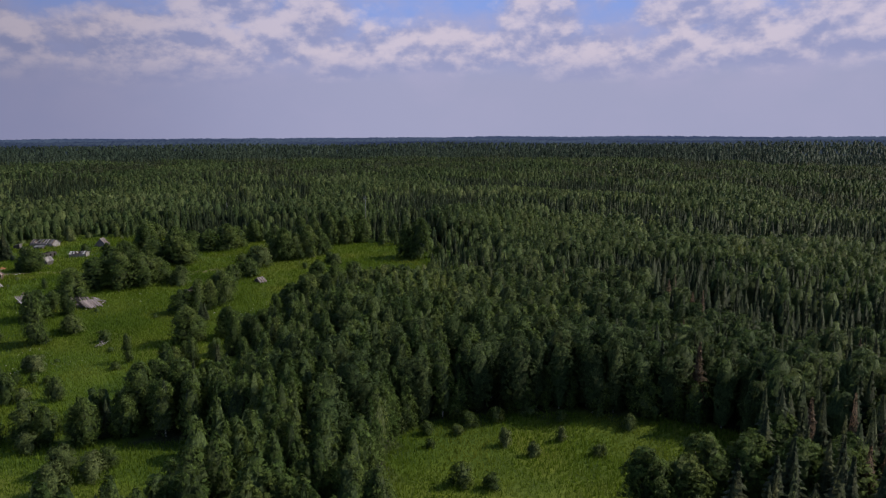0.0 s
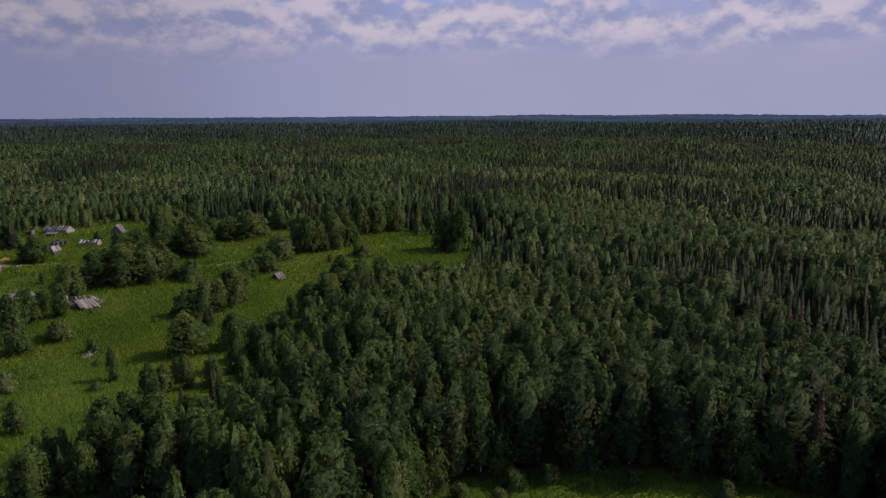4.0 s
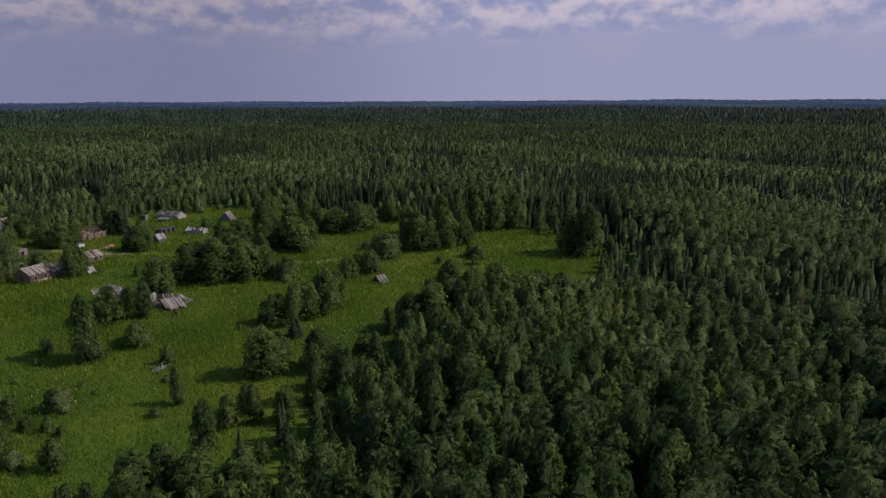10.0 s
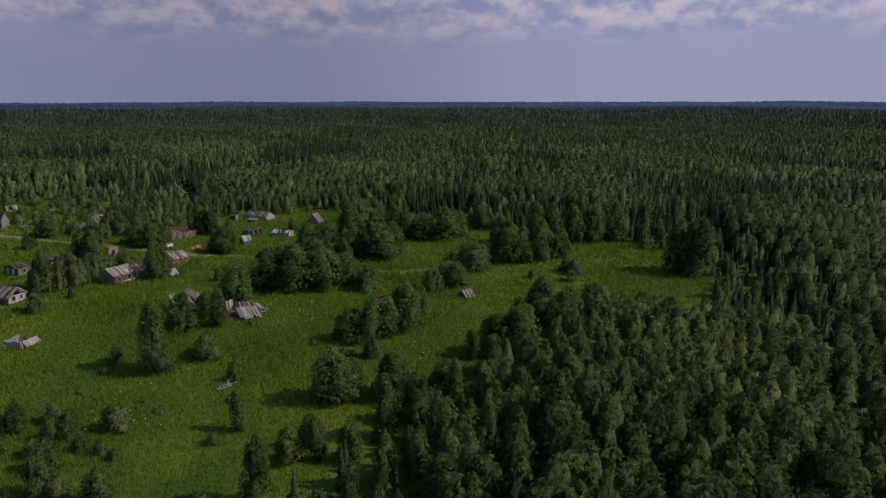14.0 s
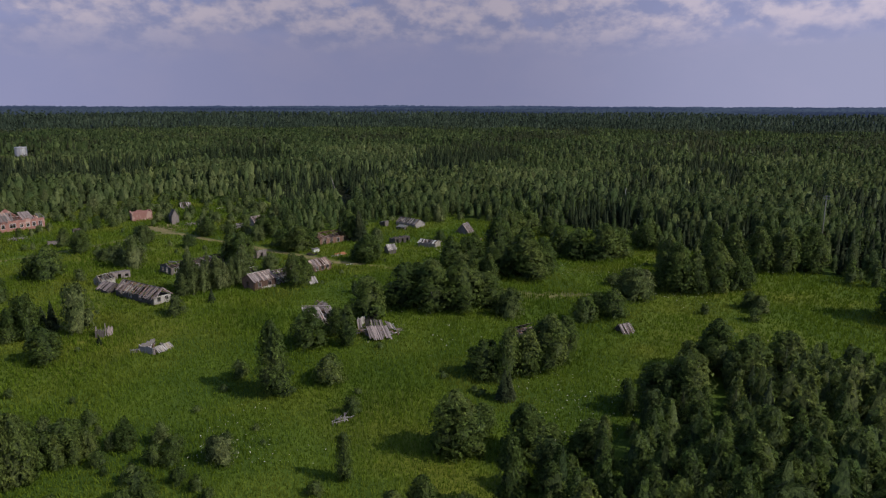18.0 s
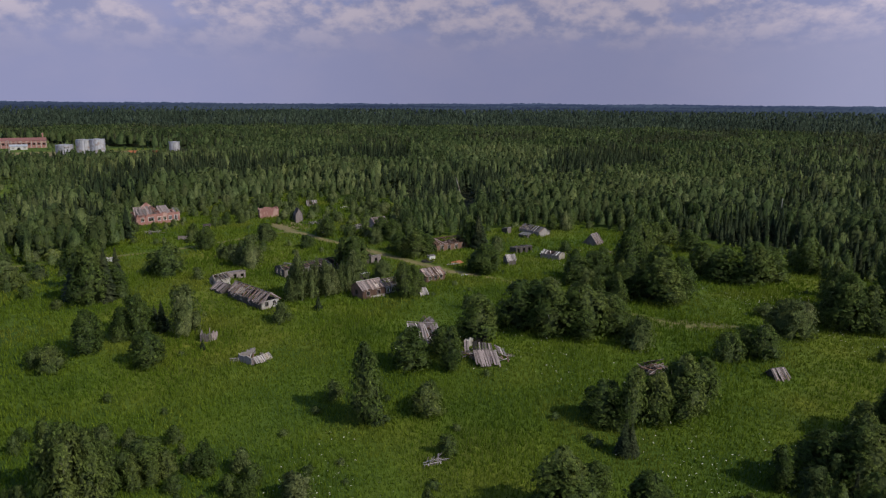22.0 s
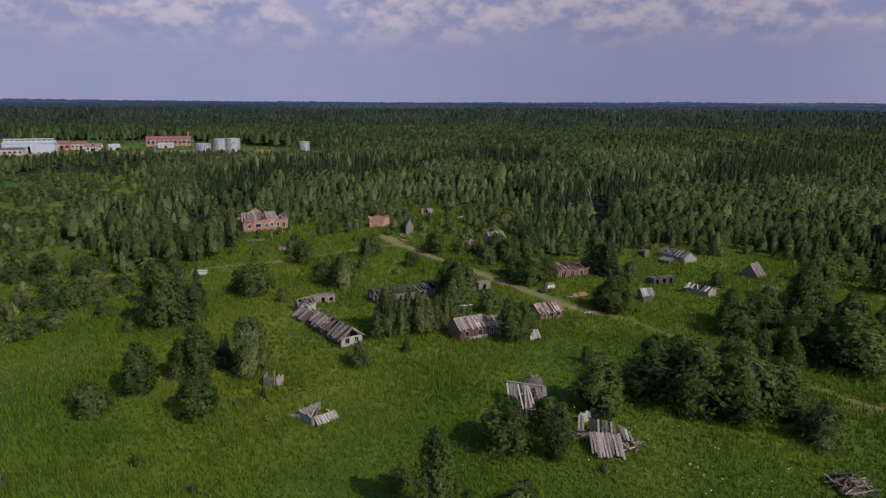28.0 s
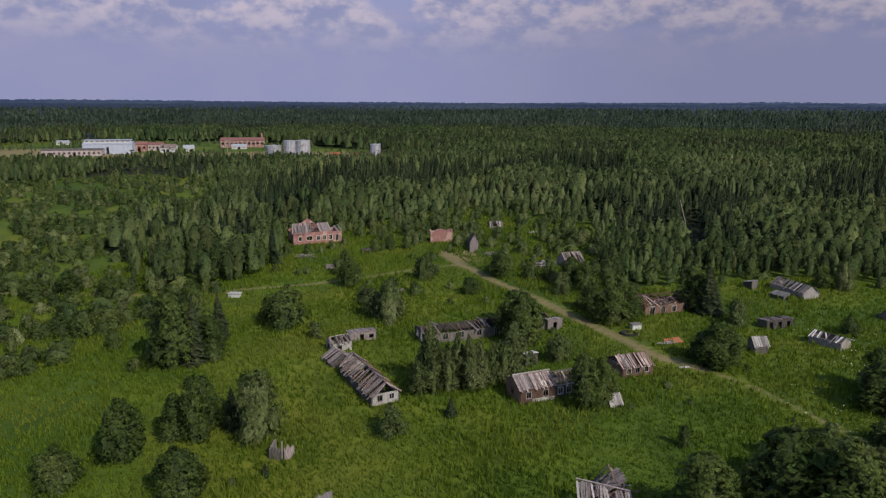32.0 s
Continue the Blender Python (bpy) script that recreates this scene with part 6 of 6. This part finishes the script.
plant("shrub", -131.5, 155.4, 5.6, 1.32)
plant("shrub", -136.6, 152.4, 4.0, 1.76)
plant("shrub", -129.4, 159.9, 5.1, 1.33)
plant("shrub", -129.0, 164.0, 3.2, 1.50)
plant("shrub", -125.8, 137.2, 3.8, 1.25)
plant("shrub", -193.8, 181.0, 5.7, 1.18)
plant("shrub", -117.2, 256.7, 5.4, 0.79)
plant("shrub", -112.2, 259.4, 4.8, 0.89)
plant("shrub", -119.0, 250.8, 4.7, 0.89)
plant("shrub", -134.8, 235.7, 4.0, 0.72)
plant("shrub", -11.5, 116.0, 4.8, 1.10)
plant("shrub", -44.1, 89.1, 4.1, 0.87)
plant("shrub", -30.6, 85.4, 2.7, 0.91)
plant("shrub", -31.1, 75.2, 5.3, 0.93)
plant("shrub", -49.1, 86.7, 4.8, 0.84)
plant("shrub", -8.7, 77.2, 1.9, 1.48)
plant("shrub", 82.7, 141.0, 3.5, 1.00)
plant("shrub", 19.9, 112.5, 2.6, 1.54)
plant("shrub", -30.8, 68.7, 6.5, 0.65)
plant("shrub", -30.7, 85.6, 2.8, 1.23)
plant("shrub", -22.6, 64.5, 5.2, 0.79)
plant("willow", 26.4, 144.5, 7.2, 1.05)
plant("willow", 58.7, 155.7, 8.7, 1.11)
plant("willow", 63.4, 160.3, 6.6, 1.00)
plant("willow", 15.1, 270.4, 6.9, 0.90)
plant("willow", -72.4, 243.8, 6.6, 1.10)
plant("willow", -77.2, 190.6, 10.2, 0.82)
plant("willow", -88.0, 225.9, 6.8, 0.91)
plant("willow", -83.0, 193.6, 6.7, 0.95)
plant("willow", -69.0, 139.3, 11.4, 0.68)
plant("willow", -51.0, 148.0, 4.9, 1.15)
plant("willow", -36.8, 185.2, 5.4, 1.02)
plant("willow", -8.1, 222.6, 5.7, 0.84)
plant("willow", 14.3, 267.2, 8.1, 0.59)
plant("willow", -50.2, 229.5, 6.2, 0.90)
plant("willow", -89.5, 227.8, 6.0, 0.85)
plant("willow", -87.5, 231.7, 3.0, 1.22)
plant("willow", -89.9, 201.2, 4.3, 1.25)
plant("willow", -84.8, 174.2, 3.7, 0.93)
plant("willow", -103.4, 215.0, 4.7, 0.84)
plant("willow", -164.5, 259.0, 6.3, 1.28)
plant("willow", -166.0, 254.5, 7.8, 0.84)
plant("willow", -23.4, 85.6, 4.3, 1.07)
plant("willow", 58.3, 168.6, 3.2, 1.89)
plant("willow", 87.0, 146.6, 4.4, 1.15)
plant("willow", -24.8, 86.6, 3.9, 1.00)
plant("aspen", -52.4, 163.0, 10.7, 0.96)
plant("aspen", -50.6, 163.4, 11.9, 0.86)
plant("aspen", -48.4, 163.7, 11.8, 0.86)
plant("aspen", -47.1, 165.6, 12.2, 0.84)
plant("aspen", -45.3, 167.0, 11.5, 0.89)
plant("aspen", -44.0, 168.6, 10.7, 0.97)
plant("aspen", -42.8, 171.3, 10.8, 0.97)
plant("aspen", -41.9, 174.8, 9.6, 1.25)
plant("aspen", -54.7, 164.4, 8.3, 1.26)
plant("aspen", -50.7, 166.3, 10.9, 0.96)
plant("aspen", -48.0, 169.8, 10.5, 1.01)
plant("aspen", -44.8, 172.5, 10.2, 1.05)
plant("aspen", -54.3, 161.6, 6.9, 1.33)

for k in range(26):
    u = turner.uniform(0, 1)
    plant("aspen", ASPENS[0][0] + u * (ASPENS[1][0] - ASPENS[0][0]) + turner.normal(0, 1.6), ASPENS[0][1] + u * (ASPENS[1][1] - ASPENS[0][1]) + turner.normal(0, 2.0), turner.uniform(5, 9), 1.0)

# bushes scattered over the western hollow and along the near edge of the meadow
sx, sy, sr = scatter((-395, 60), (-20, 352), 4.9, 31)
hollow = ~inside(sx, sy, SPUR) & inside(sx, sy, [(-118, 150), (-130, 205), (-146, 190), (-182, 222), (-240, 296), (-290, 350), (-345, 345), (-390, 300), (-330, 195), (-200, 105), (-125, 110)])
brow = inside(sx, sy, [(-75, 62), (-30, 62), (-20, 76), (-34, 96), (-62, 102), (-95, 95)])
dense = hollow & (sr.uniform(size=len(sx)) < np.where(wave(sx, sy, 10, 33) > 0.42, 0.12, 0.85))
lot = sr.uniform(size=len(sx))
for kind, lo_, hi_, low_, high_, name, label in (("far_shrub", 0.0, 0.45, 1.5, 4.4, "scrub", "dense dark green scrub in the western hollow"), ("far_willow", 0.45, 0.9, 1.4, 3.8, "willow_scrub", "grey-green willow scrub in the western hollow"),
                                                 ("far_birch", 0.9, 1.0, 4.5, 8.0, "young_birches", "young birches scattered over the western hollow")):
    sel = dense & (lot >= lo_) & (lot < hi_)
    woods(name, spots_of(sx[sel], sy[sel], sr, low_, high_, (0.9, 1.9) if kind != "far_birch" else (0.8, 1.2)), MODELS[kind][0], [MODELS[kind][1], MODELS[kind][2]], label, "scrub", 34)
for px_, py_ in zip(sx[brow], sy[brow]):
    if sr.uniform() < 0.5:
        plant("willow" if sr.uniform() < 0.5 else "shrub", px_, py_, sr.uniform(1.2, 3.6), sr.uniform(0.8, 1.2))


# thickets along the eastern meadow, the hedge in the west, and willows behind the village
THICKETS = [([(-1.2, 159.1), (6.6, 151.0), (18.2, 149.3), (22.9, 155.2), (27.9, 172.7), (15.0, 181.3), (-0.9, 174.7)], 26, 4.0, 7.5), ([(12.3, 193.8), (18.2, 185.8), (27.0, 172.3), (35.0, 175.5), (40.6, 205.5), (20.7, 207.1)], 30, 5.0, 8.5), ([(22.1, 144.7), (29.6, 146.0), (32.0, 159.5), (26.6, 157.5)], 9, 2.5, 4.5)]
for poly, count, low_, high_ in THICKETS:
    xs_, ys_ = [p[0] for p in poly], [p[1] for p in poly]
    while count:
        px_, py_ = sr.uniform(min(xs_), max(xs_)), sr.uniform(min(ys_), max(ys_))
        if inside(px_, py_, poly):
            count -= 1
            kind = sr.choice(("birch", "birch", "shrub", "willow"))
            high = sr.uniform(low_, high_) * (1 if kind == "birch" else 0.65)
            plant(kind, px_, py_, high, sr.uniform(0.85, 1.25))
for k in range(11):
    hx_, hy_ = np.interp(k, (0, 5, 10), (-141.0, -133.4, -126.3)), np.interp(k, (0, 5, 10), (149.2, 152.5, 160.3))
    plant("far_shrub", hx_ + sr.normal(0, 1), hy_ + sr.normal(0, 1), sr.uniform(2.2, 3.6), 1.1)
BACK = [(-135, 216), (-100, 200), (-60, 206), (-36, 216), (-30, 240), (-40, 250), (-50, 270), (-66, 322), (-117, 336), (-146, 288), (-160, 256)]
bx_, by_, br_ = scatter((-160, 200), (-30, 338), 6.2, 36)
free = inside(bx_, by_, BACK) & (near_line(bx_, by_, ROAD) > 4.5) & (near_line(bx_, by_, LANE) > 3) & (br_.uniform(size=len(bx_)) < np.where(by_ > 268, 0.8, 0.42))
for hx_, hy_ in ((-146.6, 254.8), (-107.6, 275.4), (-91.3, 266.6), (-57.6, 263.6), (-63.6, 257.8), (-83.6, 263.4), (-120.6, 247.6), (-116.2, 225.4), (-133.4, 232.2), (-99.6, 305.8), (-82, 301), (-43.8, 203.6)):
    free &= np.hypot(bx_ - hx_ - 2, by_ - hy_ + 4) > (11 if hx_ < -140 else 7)
for px_, py_ in zip(bx_[free], by_[free]):
    plant(br_.choice(("far_willow", "far_willow", "far_shrub")), px_, py_, br_.uniform(2.4, 5.2) if py_ > 264 else br_.uniform(1.4, 3.6), br_.uniform(0.8, 1.3))

# low weeds and nettle clumps in the open meadow
for k in range(60):
    px_, py_ = sr.uniform(-70, 75), sr.uniform(88, 205)
    if inside(px_, py_, CLEARING) and near_line(px_, py_, RUTS) > 3 and near_line(px_, py_, ROAD) > 4 and wave(px_, py_, 14, 39) > -0.1:
        plant("far_shrub", px_, py_, sr.uniform(0.7, 1.5), sr.uniform(1.2, 2.2))

# trees that close the eastern meadow, and birches at its south-western corner
for kind, px_, py_, high, wide in (
        ("birch", 70.3, 167.0, 9.9, 1.05), ("birch", 72.8, 162.4, 13.4, 1.05), ("birch", 77.1, 160.8, 11.0, 1.05), ("birch", 82.3, 161.9, 14, 1.05),
        ("birch", 88.0, 162.9, 11.4, 1.05), ("birch", 91.6, 164.0, 9.1, 1.05), ("birch", 75.9, 176.3, 11.8, 1.05), ("birch", 84.9, 171.1, 12.6, 1.05),
        ("birch", 95.7, 194.5, 13.2, 1.05), ("birch", 99.8, 189.2, 13.4, 1.05), ("birch", 104.0, 181.7, 14, 1.05), ("birch", 109.9, 180.7, 13.8, 1.05),
        ("birch", 116.6, 182.2, 14, 1.05), ("birch", 119.8, 181.1, 14, 1.05), ("birch", 113.4, 193.8, 13.7, 1.05), ("birch", 30.7, 197.6, 14, 1.1),
        ("birch", 35.5, 179.6, 14, 1.1), ("birch", 39.9, 177.9, 11.3, 1.1), ("birch", 34.9, 218.1, 14, 1.1), ("birch", 81.6, 214.0, 11.0, 1.1),
        ("birch", -54.9, 80.2, 12.3, 0.8), ("birch", -52.2, 79.7, 12.6, 0.8), ("birch", -50.0, 80.6, 11.1, 0.8), ("birch", -49.0, 82.6, 8.7, 0.8),
        ("birch", -53.0, 82.8, 10.9, 0.8), ("birch", -46.7, 84.5, 5.8, 0.8), ("birch", -44.7, 86.1, 4.4, 0.8), ("shrub", 85.5, 149.7, 4.6, 1.0),
        ("shrub", 87.5, 147.4, 4.2, 1.0), ("shrub", 73.6, 145.9, 2.6, 1.0), ("shrub", 52.1, 143.6, 1.9, 1.0)):
    plant(kind, px_, py_, high, wide)

# tall birches at the southern corner of the meadow, and the trees before the glade
for px_, py_, high, wide in ((-11.6, 41.9, 12, 1.1), (-8.7, 44.1, 11.5, 1.2), (-5.0, 39.5, 12.2, 1.2), (-1.2, 36.9, 12, 1.1), (-4.6, 34.8, 11, 1.2), (-9.5, 36.5, 10, 1.2), (-7, -3.2, 10, 1.2), (-4.1, -7.6, 10, 1.2),
                             (-10, -2.9, 10, 1.1), (-0.5, -11.9, 9, 1.2), (2, -15.2, 7.5, 1.2), (-30, 46, 8, 1.3), (-22, 39, 8.5, 1.3), (-16, 37, 8, 1.2), (-27, 43, 7, 1.2), (-36, 48, 7, 1.3),
                             (34.3, -35.3, 11, 1.25), (37.5, -38.4, 10, 1.3), (42.1, -39.7, 12, 1.3), (45.5, -43.5, 12, 1.3), (47.7, -49.2, 13, 1.3), (51.5, -53.2, 13, 1.2), (55.9, -52, 13, 1.3), (50, -41, 11, 1.3), (57, -42, 12, 1.3)):
    plant("birch", px_, py_, high, wide)
for px_, py_, high, wide in ((-27, 29, 5, 1.1), (-24, 24, 4.5, 1.2), (-30, 22, 5.5, 1.1), (-21, 27, 3.5, 1.2), (20, -12.5, 3.8, 1.1), (23, -16, 2.6, 1.2)):
    plant("willow" if high > 4 else "shrub", px_, py_, high, wide)

for px_, py_, high, wide in ((-159.4, 250.7, 7.0, 0.85), (-141.3, 233.5, 4.2, 0.95), (-163.5, 277, 7.5, 0.8), (-151, 276, 6.5, 0.85), (-141, 284, 7.0, 0.8), (-133, 288, 7.5, 0.85), (-124, 280, 6.5, 0.9), (-128, 268, 4.5, 1.0), (-112, 284, 6.0, 0.9), (-118, 292, 7.5, 0.8),
                             (-100, 284, 6.0, 0.9), (-101, 277, 3.5, 1.0), (-113, 271, 3.2, 1.1), (-76, 292, 6.0, 0.9), (-70, 300, 7.0, 0.9), (-62, 290, 5.5, 1.0), (-54, 284, 6.0, 0.9), (-66, 278, 4.0, 1.1)):
    plant("willow", px_, py_, high, wide)
GLADE_EDGE = [(4, -6), (20, 10), (36, 11), (52, -2), (66, -15), (73, -29)]
for (ax_, ay_), (bx_, by_) in zip(GLADE_EDGE, GLADE_EDGE[1:]):
    for j in range(int(math.hypot(bx_ - ax_, by_ - ay_) / 3.4)):
        u = sr.uniform(0, 1)
        plant(sr.choice(("birch", "birch", "shrub")), ax_ + u * (bx_ - ax_) + sr.normal(0, 1.2), ay_ + u * (by_ - ay_) + sr.normal(0, 1.2), sr.uniform(4, 9), sr.uniform(0.7, 1.0))
wx_, wy_, wr_ = scatter((-640, 325), (-250, 592), 7.0, 81)
among = inside(wx_, wy_, WORKS) & (wr_.uniform(size=len(wx_)) < 0.62) & (wave(wx_, wy_, 16, 82) > -0.35)
for hx_, hy_, rad_ in ((-492, 440, 24), (-500, 414, 25), (-486, 462, 14), (-478, 474, 12), (-456, 468, 10), (-445, 478, 9), (-440, 536, 23), (-425, 515, 11), (-605, 478, 10), (-347, 468, 9), (-332, 476, 12), (-285, 512, 8), (-309, 494, 8), (-296, 503, 6), (-520, 392, 26)):
    among &= np.hypot(wx_ - hx_ - 0.5 * rad_, wy_ - hy_ + 0.8 * rad_) > rad_
    among &= np.hypot(wx_ - hx_, wy_ - hy_) > rad_
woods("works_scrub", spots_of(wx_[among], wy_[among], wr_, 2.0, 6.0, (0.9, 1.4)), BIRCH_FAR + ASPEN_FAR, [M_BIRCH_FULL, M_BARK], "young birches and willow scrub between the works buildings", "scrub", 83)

# bushes and saplings of the forest glade, and along the edge of the woods
for px_, py_, high, wide in ((34.6, -6.4, 3.4, 0.8), (35.9, -12, 2.6, 1.0), (43.7, -10.8, 2.8, 0.8), (34.8, 3.7, 3.2, 1.3), (44.6, -18.5, 2.2, 1.4), (27, 6, 2.6, 1.2), (35.3, 8.5, 3.6, 1.2), (31, 2.5, 2.0, 1.3), (56, -15.8, 3.2, 0.9), (22.4, 9, 3.8, 1.0), (49, -6, 2.4, 1.1), (40, 2, 3.0, 1.1), (24, 1, 1.8, 1.2)):
    plant("shrub" if wide > 1 else "willow", px_, py_, high, wide)
for k, ((ax_, ay_), (bx_, by_)) in enumerate(zip(CLEARING, CLEARING[1:])):
    if ay_ < 45 and by_ < 45:
        continue
    for j in range(int(math.hypot(bx_ - ax_, by_ - ay_) / 6.5)):
        u = sr.uniform(0, 1)
        kind = sr.choice(("shrub", "birch", "birch", "willow"))
        far = "far_" if ay_ > 150 or ax_ > 60 else ""
        plant(far + kind, ax_ + u * (bx_ - ax_) + sr.normal(0, 2), ay_ + u * (by_ - ay_) + sr.normal(0, 2), sr.uniform(4.5, 9) if kind == "birch" else sr.uniform(2, 4), sr.uniform(0.8, 1.3))


# ---- tall grass ----
def meadow_grass():
    """Tufts of tall grass: thin bent blades in bunches, all in one sheet of stuff."""
    x, y, r = scatter((-175, -52), (135, 342), 0.66, 51)
    d = to_path(x, y)
    keep = (inside(x, y, CLEARING) | inside(x, y, MARGIN) | inside(x, y, GLADE)) & (r.uniform(size=len(x)) < np.clip(75 / (d + 10), 0.05, 1)) & (near_line(x, y, ROAD) > 2.3) & (near_line(x, y, LANE) > 1.2) & (near_line(x, y, RUTS) > 0.8)
    x, y, d = x[keep], y[keep], d[keep]
    tall = (0.42 + 0.4 * r.uniform(size=len(x))) * (1 + 0.3 * wave(x, y, 6, 52)) * (1 + d / 500)
    blades = []
    for k in range(4):
        a = r.uniform(0, 6.283, len(x))
        w = 0.066 * (1 + d / 120)
        bx, by = x + r.normal(0, 0.25, len(x)), y + r.normal(0, 0.25, len(x))
        z = ground_z(bx, by) - 0.03
        lean_a, lean = r.uniform(0, 6.283, len(x)), tall * r.uniform(0.1, 0.5, len(x))
        blades.append(np.stack([np.stack([bx - w * np.cos(a), by - w * np.sin(a), z], 1), np.stack([bx + w * np.cos(a), by + w * np.sin(a), z], 1),
                                np.stack([bx + lean * np.cos(lean_a), by + lean * np.sin(lean_a), z + tall * r.uniform(0.7, 1.3, len(x))], 1)], 1))
    v = np.concatenate(blades).reshape(-1, 3)
    ob = new("grass", raw_mesh("grass", v, np.arange(len(v)).reshape(-1, 3), [M_GRASS]))
    tagged(ob, "tall rank green grass and weeds of the meadow", "grass", kind="stuff")


meadow_grass()


def wild_flowers():
    """White umbels of cow parsnip in loose patches of the meadow."""
    x, y, r = scatter((-28, 84), (110, 235), 1.2, 61)
    keep = inside(x, y, CLEARING) & (wave(x, y, 13, 62) + r.uniform(-0.8, 0.4, len(x)) > 0.45) & (near_line(x, y, ROAD) > 3)
    x, y = x[keep], y[keep]
    n = len(x)
    c = np.stack([x, y, ground_z(x, y) + r.uniform(0.55, 1.0, n)], 1)
    nrm = r.normal(0, 0.3, (n, 3)) + (0, 0, 1)
    nrm /= np.linalg.norm(nrm, axis=1, keepdims=True)
    v, f = diamonds(c, nrm, 0.14, r)
    stalk = np.stack([c + (-0.03, 0, 0), c + (0.03, 0, 0), c * (1, 1, 0) + np.stack([0 * x, 0 * x, ground_z(x, y)], 1)], 1).reshape(-1, 3)
    stalk = np.stack([stalk[0::3], stalk[1::3], stalk[2::3], stalk[2::3] + (-0.02, 0, 0)], 1).reshape(-1, 3)
    f2 = np.arange(len(stalk)).reshape(-1, 4) + len(v)
    ob = new("wild_flowers", raw_mesh("wild_flowers", np.concatenate([v, stalk]), np.concatenate([f, f2]), [M_UMBEL, M_GRASS], np.r_[np.zeros(len(f)), np.ones(len(f2))]))
    tagged(ob, "white flowering umbels scattered through tall grass", "flowers", kind="stuff")


M_UMBEL = aged("white_umbels", (0.45, 0.47, 0.36), (0.66, 0.66, 0.56), (3, 3, 3), 0.8, 0.1)
wild_flowers()
